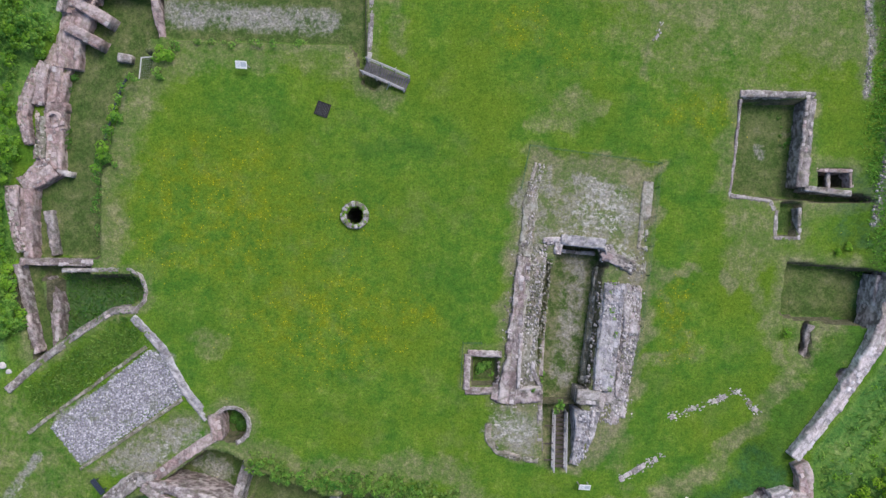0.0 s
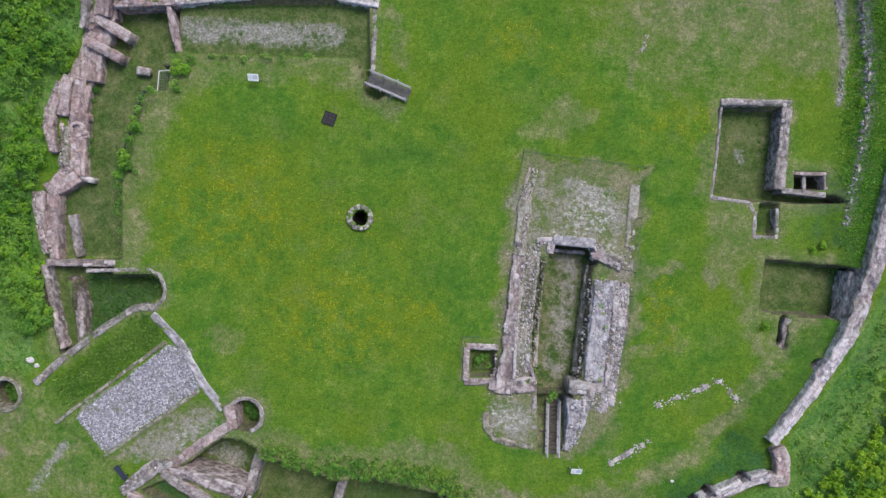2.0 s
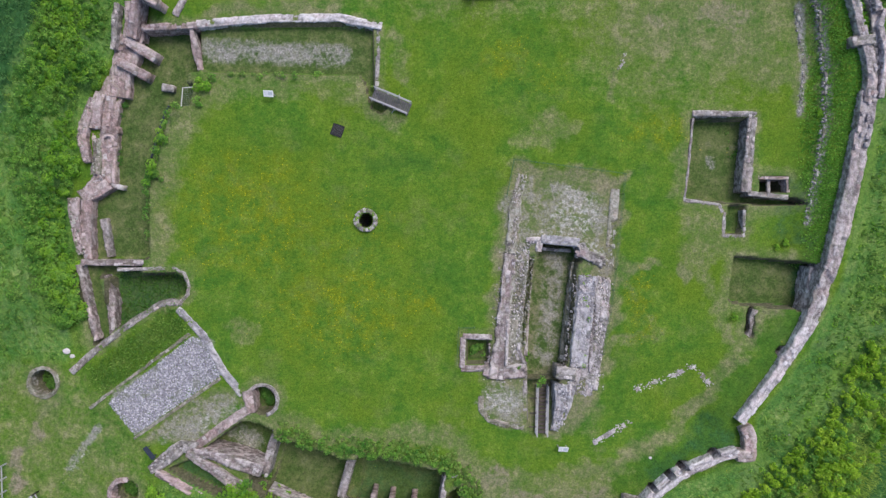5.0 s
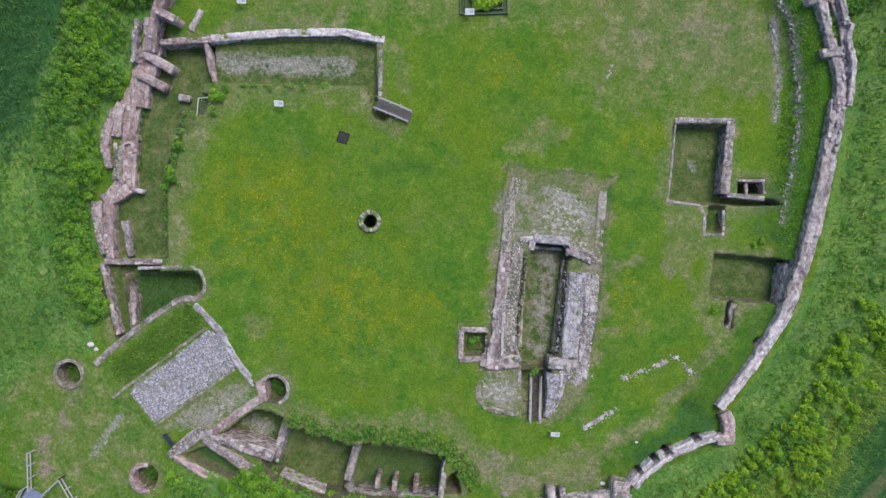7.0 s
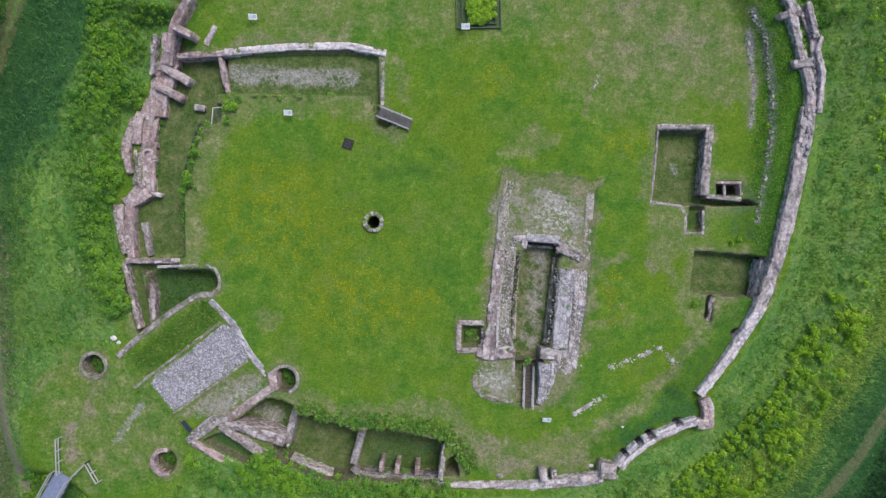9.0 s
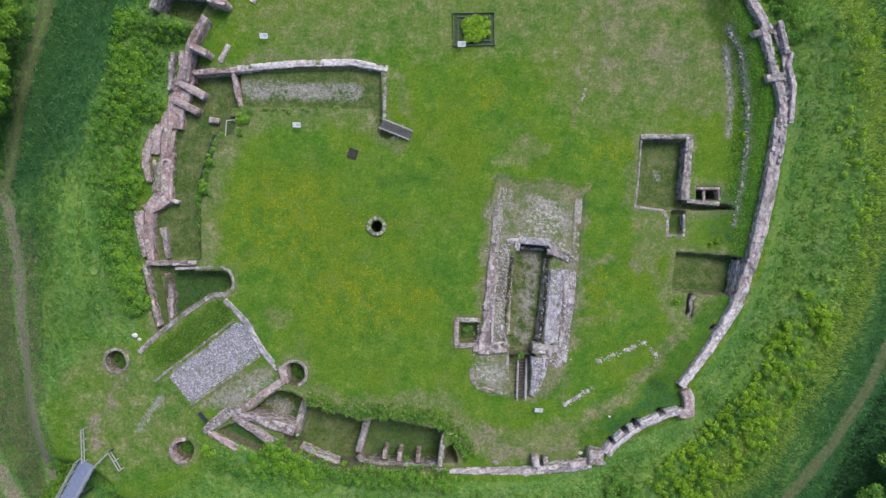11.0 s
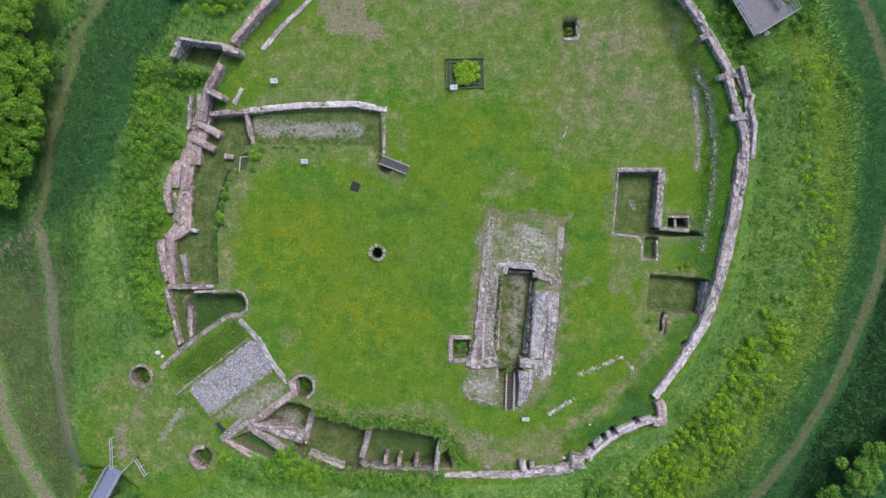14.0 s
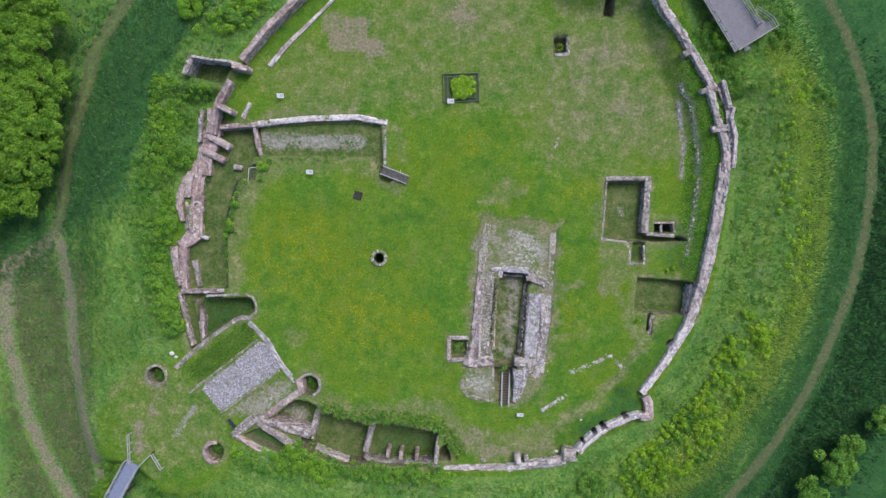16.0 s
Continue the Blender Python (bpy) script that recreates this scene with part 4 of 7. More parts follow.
def masonry(name, pts, wide, base, crest, material, parent, seed, edge, ragged, broken, stone):
    """A wall of bedded stones: an uneven crest and faces whose stones stand out from their joints."""
    step = 0.13
    line, ways = along(pts, step)
    n = len(line)
    u = np.arange(n) / max(1, n - 1)
    s = np.arange(n) * step
    px, py = np.array([p.x for p in line]), np.array([p.y for p in line])
    wx, wy = np.array([w.x for w in ways]), np.array([w.y for w in ways])
    half = np.array([wide(v) for v in u]) / 2
    top = np.array([crest(v) for v in u])
    rows = int(min(16, max(3, (top.max() - base) / 0.2)))
    cols = int(min(22, max(5, 2 * half.max() / 0.12)))
    lw = half + edge * (0.6 * drift(s, 1.7, seed) + 0.5 * drift(s, 0.33, seed + 5))
    rw = half + edge * (0.6 * drift(s, 1.9, seed + 9) + 0.5 * drift(s, 0.37, seed + 11))
    lw, rw = np.maximum(lw, half * 0.5), np.maximum(rw, half * 0.5)
    S = np.repeat(s[:, None], cols + 1, 1)
    F = np.linspace(0, 1, cols + 1)[None]
    O = -lw[:, None] + (lw + rw)[:, None] * F
    tone_t, joint_t = cells(S, O + 7.3, stone * 0.75, stone * 0.5, seed)
    slab, seam = cells(S + 3.1, O + 5.7, 1.35, 0.62, seed + 40)
    bed = np.modf(slab * 7.31)[0]
    tone_t = np.clip(0.55 * slab + 0.45 * tone_t, 0, 1)
    joint_t = np.maximum(joint_t * 0.7, seam * 0.9)
    z = top[:, None] + (slab - 0.5) * min(0.16, 2.0 * broken) + ragged * 0.35 * drift(S + 0.35 * O, 1.1, seed + 2) + (tone_t - 0.5) * 0.05 - joint_t * 0.03
    # places where the top course has gone
    gone = drift(S + 0.3 * drift(O, 0.5, seed), 2.3, seed + 3) + 0.7 * drift(O + 0.15 * drift(S, 0.9, seed + 8), 0.42, seed + 4)
    z = z - broken * smooth(gone, 0.70, 0.78) * (0.6 + 0.4 * tone_t)
    z[:, 0] -= 0.02
    z[:, -1] -= 0.02
    z = np.maximum(z, base + 0.04)
    blocks, tones, joints, beds = [], [], [], []
    for side, w, zc in ((-1, lw, z[:, 0]), (1, rw, z[:, -1])):
        t = np.linspace(0, 1, rows + 1)[None, :-1]
        Z = base + (zc - base)[:, None] * t
        tn, jn = cells(np.repeat(s[:, None], rows, 1), Z + 11.0, stone, stone * 0.5, seed + side)
        off = side * (w[:, None] + (tn - 0.5) * 0.05 - jn * 0.03)
        blocks.append((off, Z))
        tones.append(tn)
        joints.append(jn)
        beds.append(np.repeat((bed[:, :1] if side < 0 else bed[:, -1:]), rows, 1))
    off = np.concatenate([blocks[0][0], O, blocks[1][0][:, ::-1]], 1)
    Z = np.concatenate([blocks[0][1], z, blocks[1][1][:, ::-1]], 1)
    tone = np.concatenate([tones[0], tone_t, tones[1][:, ::-1]], 1)
    joint = np.concatenate([joints[0], joint_t, joints[1][:, ::-1]], 1)
    bed = np.concatenate([beds[0], bed, beds[1]], 1)
    X = px[:, None] - wy[:, None] * off
    Y = py[:, None] + wx[:, None] * off
    m = off.shape[1]
    i = np.arange(n * m).reshape(n, m)
    faces = np.stack([i[:-1, :-1], i[:-1, 1:], i[1:, 1:], i[1:, :-1]], -1).reshape(-1, 4)
    ends = [[i[e, k], i[e, k + 1], i[e, m - 2 - k], i[e, m - 1 - k]][::1 if e else -1] for e in (0, -1) for k in range((m - 1) // 2)]
    ob = from_arrays(name, np.stack([X, Y, Z], -1).reshape(-1, 3), np.concatenate([faces, np.array(ends)]), material, parent)
    for key, v in (("tone", tone), ("joint", joint), ("bed", bed)):
        at = ob.data.attributes.new(key, "FLOAT", "POINT")
        at.data.foreach_set("value", v.ravel().astype(np.float32))
    return ob


def wall(name, pts, width, base, top, material, label, ragged=0.12, stones=0.42, limit=90, other=None, seed=1, category="wall", cover=0.0, fine=0.17, single=0.2, relief=0.08, edge=0.05, scatter=0.0, broken=0.08):
    """A ruined wall along a line of points, its core and the loose stones on it. top: one height or several along it."""
    rng = random.Random(seed * 31 + len(pts))
    tops = top if isinstance(top, (list, tuple)) else [top, top]
    bumps = [rng.uniform(-ragged, ragged) for _ in range(40)]

    def crest(u):
        f = min(max(u, 0), 1) * (len(tops) - 1)
        i = min(int(f), len(tops) - 2)
        g = min(max(u, 0), 1) * 38
        b = bumps[int(g)] * (1 - g % 1) + bumps[int(g) + 1] * (g % 1)
        return tops[i] + (tops[i + 1] - tops[i]) * (f - i) + 0.5 * b

    widths = width if isinstance(width, (list, tuple)) else [width, width]

    def wide(u):
        f = min(max(u, 0), 1) * (len(widths) - 1)
        i = min(int(f), len(widths) - 2)
        return widths[i] + (widths[i + 1] - widths[i]) * (f - i)

    root = empty(name)
    tagged(root, label, category, kind="structure")
    masonry("core", pts, wide, base, crest, material, root, seed, min(edge, 0.22 * min(widths)), ragged, broken if min(widths) > 0.4 else broken * 0.3, stones)
    mean = sum(widths) / len(widths)
    if cover:
        rubble(pts, mean * 0.9, crest, root, material, fine, rng, cover * 0.6, 0.12 * relief - 0.05, relief)
        if other:
            rubble(pts, mean * 0.9, lambda u: crest(u) + 0.01, root, other, fine, rng, cover * 0.35, -0.05, relief)
    if scatter:
        low = min(tops) - 0.04
        rubble(pts, mean, lambda u: min(low, 0.03), root, material, 0.15, rng, scatter, 0.9, 0.6)
    if single:
        lay_stones(pts, mean * 0.9, crest, root, material, stones * 0.8, rng, limit, other, 1 - single)
    return root


def footing(pts, width, material, label, seed, gaps=0.45, other=None, name="footing"):
    """The sunken line of a lost wall: flat stones here and there, level with the turf."""
    rng = random.Random(seed)
    root = empty(name)
    tagged(root, label, name.replace("_", " "), kind="structure")
    line, ways = along(pts, 0.5)
    levels = land(np.array([p.x for p in line]), np.array([p.y for p in line]))

    def turf(u):
        f = min(max(u, 0.0), 1.0) * (len(levels) - 1)
        i = min(int(f), len(levels) - 2)
        return float(levels[i] + (levels[i + 1] - levels[i]) * (f - i))

    lay_stones(pts, width, lambda u: turf(u) + 0.06 + 0.02 * math.sin(u * 40 + seed), root, material, 0.4, rng, 90, other, gaps)
    rubble(pts, width, lambda u: turf(u) + 0.035, root, other or material, 0.13, rng, 0.3, 0.35, 0.5)
    return root


def ring_wall(name, x, y, r, width, base, top, material, label, a0=0.0, a1=360.0, stones=0.38, seed=3):
    return wall(name, circle(x, y, r, 26, a0, a1) + ([circle(x, y, r, 26)[0]] if a1 - a0 > 359 else []), width, base, top, material, label, 0.04, stones, seed=seed)


# west curtain and its rooms
FLAT = dict(relief=0.08, single=0.2, broken=0.12, edge=0.06)
wall("curtain_wall_west", [(-29.3, 23.9), (-29.2, 21.9), (-29.5, 20.4)], [1.7, 1.9, 2.0], -1.8, [-0.3, -0.4, -0.6], RED, "broad ruined red sandstone curtain wall", 0.1, 0.5, other=PALE, seed=2, **FLAT)
wall("curtain_wall_west", [(-29.9, 20.8), (-30.2, 18.9), (-30.8, 17.3), (-31.1, 14.9)], [2.2, 2.3, 1.8, 1.9], -1.8, [-0.8, -0.8, -0.8, -0.7], RED, "broad ruined red sandstone curtain wall", 0.12, 0.5, other=PALE, seed=3, **FLAT)
wall("curtain_wall_west", [(-32.1, 15.2), (-32.3, 13.5), (-32.5, 12.0)], [1.4, 1.5, 1.4], -1.8, [-0.8, -0.9, -0.9], RED, "smooth mauve sandstone stretch of the curtain wall", 0.06, 0.55, other=PALE, seed=4, **FLAT)
wall("curtain_wall_west", [(-32.1, 12.1), (-32.1, 11.4)], [1.7, 1.7], -1.8, -0.75, RED, "pale sandstone block round a drain shaft", 0.04, 0.5, other=PALE, seed=5, **FLAT)
wall("curtain_wall_west", [(-32.8, 11.4), (-32.8, 10.0)], 0.45, -1.8, -0.75, RED, "sandstone side of a drain shaft", 0.04, 0.4, seed=205, **FLAT)
wall("curtain_wall_west", [(-31.6, 11.4), (-31.7, 9.9)], 0.6, -1.8, -0.75, RED, "sandstone side of a drain shaft", 0.04, 0.4, seed=206, **FLAT)
wall("curtain_wall_west", [(-32.3, 10.1), (-32.4, 8.6), (-32.5, 6.6)], [1.75, 1.6, 1.7], -1.8, [-0.75, -0.85, -0.85], RED, "red brick and sandstone stretch of the curtain wall", 0.1, 0.45, other=PALE, seed=207, **FLAT)
wall("curtain_wall_west_core", [(-30.2, 20.6), (-31.2, 17.4), (-32.2, 14.6), (-32.9, 11.2), (-33.0, 8.4), (-33.2, 6.6)], [1.9, 1.9, 2.2, 2.3, 2.2, 2.0], -1.8, -1.0, RED, "worn red sandstone mass of the west curtain", 0.06, 0.5, other=PALE, seed=230, **FLAT)
wall("curtain_wall_west_skin", [(-30.8, 23.6), (-31.0, 21.6), (-31.3, 19.4)], [0.5, 0.6, 0.5], -1.0, [0.0, -0.2], GREY, "outer skin of the ruined west curtain", 0.1, 0.4, other=RED, seed=200, **FLAT)
wall("curtain_wall_west_skin", [(-32.7, 15.3), (-33.3, 13.7), (-33.5, 11.9)], [0.9, 1.3, 1.2], -1.0, [-0.5, -0.5, -0.6], RED, "sloping red outer skin of the west curtain", 0.1, 0.45, other=PALE, seed=201, **FLAT)
wall("curtain_wall_west_skin", [(-33.4, 14.7), (-34.1, 12.9), (-34.5, 10.9), (-34.1, 8.6)], [0.8, 1.0, 0.8, 0.6], -1.0, [-0.5, -0.3, -0.4], RED, "broken outer skin of the west curtain", 0.15, 0.4, other=MOSSY, seed=208, cover=0.5, relief=0.3)
wall("curtain_wall_west_skin", [(-33.2, 10.9), (-33.3, 7.5)], [0.7, 0.9], -1.0, -0.6, MOSSY, "mossy rubble behind the drain shaft", 0.12, 0.4, other=RED, seed=209, cover=0.6, relief=0.4)
wall("curtain_wall_west_lower", [(-32.4, 6.9), (-33.6, 6.0), (-34.7, 5.2)], [2.0, 1.8, 1.2], -1.8, [-0.7, -0.6, -0.5], RED, "collapsed red brick stretch of the curtain wall", 0.15, 0.42, other=PALE, seed=6, cover=0.5, relief=0.35, fine=0.17)
wall("curtain_wall_west_lower", [(-34.2, 5.0), (-34.4, 2.4), (-34.2, -0.8)], [0.95, 1.0, 0.75], -1.8, [-0.4, -0.4, -0.5], RED, "eroded red sandstone wall spreading into grass", 0.08, 0.5, other=PALE, seed=15, **FLAT)
wall("curtain_wall_west_skin", [(-35.4, 5.2), (-35.3, 2.9), (-34.8, -0.2)], [1.1, 0.9, 0.6], -0.6, [-0.2, -0.3], RED, "weathered outer rubble of the west curtain", 0.1, 0.4, other=MOSSY, seed=202, cover=0.5, relief=0.25)
wall("buttress", [(-30.1, 20.2), (-27.3, 18.5)], 0.95, -1.8, -0.3, RED, "squared red sandstone buttress running from the curtain wall", 0.05, 0.5, other=PALE, seed=6, **FLAT)
wall("buttress", [(-31.0, 18.2), (-28.1, 16.7)], 0.85, -1.8, -0.4, RED, "squared red sandstone buttress running from the curtain wall", 0.05, 0.5, other=PALE, seed=7, **FLAT)
wall("wall_stub", [(-32.6, 6.5), (-30.9, 6.2)], 0.5, -1.8, -0.9, PALE, "low pale stone wall stub in the sunken room", 0.1, 0.4, seed=9)
ring_wall("drain_shaft", -32.21, 10.68, 0.58, 0.32, -1.8, -0.72, RED, "sandstone shaft with a round opening beside the curtain", seed=10)
wall("sunken_wall", [(-33.0, 3.2), (-32.4, -0.5)], 0.7, -1.8, -1.1, GREY, "low grey stone wall in the sunken room", 0.08, 0.4, seed=11)
wall("cross_wall", [(-34.7, -1.0), (-28.1, -1.1)], 0.55, -2.4, -0.1, MAUVE, "low red sandstone cross wall between sunken rooms", 0.08, 0.42, seed=12)
wall("apse_wall_north", [(-31.1, -1.7), (-25.6, -1.6), (-24.7, -2.1), (-24.3, -3.1)], 0.32, -2.4, 0.05, GREY, "thin grey stone lining of a rounded room", 0.06, 0.4, seed=13)
wall("apse_wall_end", [(-24.3, -3.1), (-24.4, -4.1), (-25.1, -4.9)], 0.3, -2.4, 0.05, GREY, "thin grey stone lining of a rounded room", 0.06, 0.4, seed=14)
wall("diagonal_wall", [(-25.0, -4.9), (-27.0, -5.0), (-29.2, -6.4), (-32.8, -9.0), (-35.7, -11.5)], 0.62, -2.4, 0.1, GREY, "diagonal grey and red stone wall beside a grass strip", 0.07, 0.42, other=RED, seed=15)
wall("inner_wall_west", [(-32.8, -2.3), (-32.1, -4.9), (-32.2, -8.1)], [0.75, 0.85, 0.5], -2.4, -0.6, MAUVE, "leaning red sandstone wall in a sunken room", 0.1, 0.45, seed=16)
wall("outer_wall_west", [(-34.8, -1.2), (-34.2, -4.3), (-33.3, -8.5)], 0.42, -1.6, 0.1, MAUVE, "narrow red sandstone wall on the bank", 0.08, 0.4, seed=17)

# north trench
wall("trench_wall_north", [(-28.3, 21.2), (-23.1, 21.4)], 0.6, -2.1, 0.1, RED, "red sandstone wall along the sunken trench", 0.08, 0.42, other=PALE, seed=20)
wall("trench_wall_north", [(-23.1, 21.5), (-19.5, 21.8), (-15.9, 22.0), (-9.8, 22.0), (-5.6, 21.2)], 0.75, -2.1, 0.1, LIME, "pale stone wall with a red brick crest along the trench", 0.08, 0.42, other=RED, seed=21)
wall("trench_wall_east", [(-5.9, 20.9), (-6.0, 18.0), (-6.2, 15.0)], 0.4, -2.1, 0.05, GREY, "thin grey stone wall at the end of the trench", 0.05, 0.4, seed=22)
wall("trench_cross_wall", [(-23.7, 21.1), (-23.4, 19.2), (-23.0, 16.5)], [0.3, 0.75, 0.3], -1.8, [0.0, -0.3, -0.8], RED, "sloping red stone cross wall in the trench", 0.06, 0.42, seed=23)
wall("trench_block", [(-27.1, 15.9), (-25.9, 15.7)], 0.7, -1.7, -1.1, GREY, "fallen grey stone block on the trench floor", 0.05, 0.5, seed=24)

# south-west gate and rooms
wall("platform_edge", [(-34.0, -15.0), (-24.3, -7.9)], 0.3, -0.6, 0.1, MOSSY, "mossy stone edge of a cobbled platform", 0.05, 0.42, seed=30)
wall("platform_edge", [(-29.8, -18.0), (-21.4, -12.2)], 0.3, -0.6, 0.1, MOSSY, "mossy stone edge of a cobbled platform", 0.05, 0.42, seed=31)
wall("platform_end", [(-25.4, -5.5), (-23.0, -8.0), (-21.1, -11.5), (-19.3, -13.8)], 0.7, -0.6, 0.1, BLUE, "blue-grey stone wall at the court's edge", 0.07, 0.42, seed=32)
wall("gate_wall", [(-24.2, -19.0), (-19.9, -15.9), (-18.5, -15.1)], 0.85, -2.7, 0.25, RED, "thick red sandstone gate wall", 0.06, 0.45, other=GREY, seed=33)
wall("gate_wall_end", [(-18.5, -15.5), (-18.6, -14.3), (-18.9, -13.4)], 0.9, -1.5, 0.3, RED, "red sandstone wall end of a round turret", 0.06, 0.45, seed=34)
wall("gate_tower_wall", [(-28.2, -21.0), (-25.1, -18.7), (-23.7, -18.8)], [0.9, 1.3, 1.0], -0.5, 0.35, GREY, "broken grey stone corner of the gate tower", 0.12, 0.42, other=PALE, seed=35, broken=0.2, edge=0.12, cover=0.3, relief=0.3)
wall("gate_tower_wall", [(-24.0, -19.0), (-21.0, -19.9), (-17.5, -21.2)], [0.6, 1.2, 1.25], -2.9, [0.6, 0.45, 0.3], MAUVE, "sloping mauve stone wall of the gate tower", 0.06, 0.45, other=GREY, seed=36, edge=0.05, broken=0.14)
wall("gate_tower_wall", [(-24.6, -19.3), (-22.2, -20.9), (-19.3, -23.0)], [0.7, 0.95, 1.15], -2.9, [0.5, 0.4, 0.3], MAUVE, "sloping mauve stone wall of the gate tower", 0.06, 0.45, other=GREY, seed=37, edge=0.05, broken=0.14)
wall("gate_tower_wall", [(-27.6, -21.2), (-25.0, -22.6), (-22.3, -24.1)], [0.7, 0.8, 0.9], -1.0, [0.5, 0.4, 0.3], RED, "sloping red stone wall of the gate tower", 0.06, 0.42, other=GREY, seed=38, edge=0.06)
wall("room_wall", [(-16.2, -17.4), (-17.0, -20.0), (-17.5, -21.9)], 0.8, -3.0, [-0.3, -0.6], GREY, "grey stone wall between two sunken rooms", 0.08, 0.42, seed=39)
wall("room_wall", [(-8.9, -19.9), (-9.5, -22.0), (-10.1, -24.1)], 0.8, -3.2, [-0.3, -0.6], GREY, "grey stone wall between two sunken rooms", 0.08, 0.42, seed=40)
wall("doorway_sill", [(-18.0, -16.1), (-16.5, -16.5)], 0.7, -2.6, -0.6, RED, "red stone sill of a turret doorway", 0.05, 0.4, seed=41)

# south curtain
wall("curtain_wall_south_west", [(-17.2, -23.5), (-12.0, -25.9)], 0.28, -2.9, -0.8, PALE, "pale stone curtain wall under brambles", 0.08, 0.42, seed=44)
wall("curtain_wall_south", [(-11.2, -26.3), (-5.3, -26.5), (-1.6, -26.5), (4.0, -26.4), (8.4, -26.4), (10.9, -26.2)], [0.6, 0.8, 1.0, 0.9], -3.2, [-0.3, -0.1, 0.5, 0.9], PALE, "long pale stone curtain wall with a level crest", 0.1, 0.45, other=RED, seed=45, broken=0.3)
wall("curtain_wall_south", [(10.9, -26.1), (14.6, -25.7), (17.2, -25.2)], [0.9, 1.2], -1.2, [0.9, 1.5], PALE, "long pale stone curtain wall with a level crest", 0.1, 0.45, other=RED, seed=46, broken=0.3)
wall("room_lining", [(-10.3, -24.6), (-9.7, -25.3), (-8.6, -25.6), (-0.3, -26.1)], 0.5, -3.2, -0.6, GREY, "grey stone lining of a sunken room", 0.08, 0.4, seed=47)
for n, (x, y) in enumerate(((-6.99, -24.75), (-5.25, -25.05), (-3.05, -25.3))):
    wall("pier", [(x, y - 0.2), (x + 0.12, y + 0.9)], 0.5, -3.2, -0.5, RED, "short red stone pier in a sunken room", 0.05, 0.45, seed=48 + n)
wall("room_turret", [(-0.4, -25.8), (-0.2, -24.4), (0.1, -22.6), (0.3, -21.8)], 0.5, -3.2, 0.0, GREY, "grey stone turret end of a sunken room", 0.1, 0.42, seed=52)
wall("room_turret", [(0.2, -21.9), (1.3, -22.0)], 0.5, -3.2, 0.0, GREY, "grey stone turret end of a sunken room", 0.1, 0.42, seed=53)

# south-east and east curtain
wall("wall_tower", [(16.9, -24.2), (18.6, -24.4)], 1.7, -1.0, [1.9, 1.9], GREY, "broken grey stone wall tower with a dark hole", 0.3, 0.5, other=PALE, seed=55)
wall("curtain_wall_south_east", [(19.1, -24.1), (19.9, -23.1), (22.0, -21.4), (23.5, -20.7), (26.1, -19.5), (27.7, -19.2)], [0.55, 0.45, 0.45], -0.7, [1.9, 1.9, 1.9], LIME, "pale stone curtain wall with open sockets", 0.05, 0.36, seed=56, edge=0.03)
for n, pts in enumerate((
        [(18.7, -23.7), (19.5, -22.7)], [(19.9, -22.3), (20.9, -21.4)], [(21.5, -21.0), (22.1, -20.7)], [(22.8, -20.4), (25.0, -19.5)], [(25.8, -19.2), (27.3, -18.8)])):
    wall("curtain_wall_inner_skin", pts, 0.46, -0.4, 1.95, LIME, "pale stone inner skin between open sockets", 0.04, 0.36, seed=150 + n)
wall("curtain_corner", [(27.4, -19.3), (28.6, -19.4), (28.5, -17.5), (28.1, -16.6)], 1.1, -0.7, [1.9, 1.9, 1.9], RED, "red sandstone corner of the curtain wall", 0.06, 0.4, seed=57)
wall("curtain_wall_east", [(27.6, -16.17), (30.57, -12.4), (32.86, -9.02), (34.25, -6.54)], [0.75, 0.95, 1.2], -0.6, [1.9, 1.9, 1.9], LIME, "pale stone curtain wall curving along the mound", 0.08, 0.4, seed=58, broken=0.3)
wall("curtain_wall_east", [(33.55, -7.83), (34.74, -5.05), (35.93, -1.48), (36.83, 2.19), (37.72, 6.66), (38.42, 10.93), (38.81, 14.21)], [1.1, 1.3, 1.4, 1.4, 1.4], -0.6, [1.9, 2.18, 2.61], PALE, "pale and red stone curtain wall curving along the mound", 0.1, 0.42, other=RED, seed=59, broken=0.3)
wall("curtain_wall_east_inner_skin", [(38.91, 13.21), (39.01, 15.5), (38.61, 17.48), (37.82, 19.66), (37.22, 21.95), (36.53, 24.23)], [1.2, 0.9, 0.8, 0.8], -0.6, [2.58, 2.81, 2.98], PALE, "pale stone curtain wall with broken chambers", 0.12, 0.42, other=RED, seed=60, broken=0.3)
wall("curtain_wall_east_outer_skin", [(39.8, 13.6), (40.0, 15.6), (40.1, 17.6), (39.5, 20.0), (39.9, 21.4)], 0.5, -0.6, [2.59, 2.73, 2.87], PALE, "thin outer skin of a hollow curtain wall", 0.1, 0.4, other=RED, seed=160)
wall("curtain_wall_east_outer_skin", [(39.3, 21.3), (38.9, 23.0), (38.4, 24.8)], 0.5, -0.6, [2.87, 2.93, 3.0], PALE, "thin outer skin of a hollow curtain wall", 0.1, 0.4, other=GREY, seed=161)
wall("curtain_chamber_fill", [(40.0, 14.2), (39.7, 18.4), (39.3, 21.8), (38.2, 24.1)], 1.0, -0.6, [2.09, 2.37, 2.45], GREY, "rubble fill of a hollow curtain wall", 0.15, 0.4, seed=162)
wall("curtain_wall_north_east", [(37.1, 23.9), (35.04, 27.8), (33.16, 31.08), (31.17, 33.96), (29.48, 37.53)], [0.9, 0.95, 0.9], -0.6, [3.0, 3.0, 3.0], PALE, "pale stone curtain wall curving along the mound", 0.08, 0.42, other=RED, seed=61, broken=0.3)
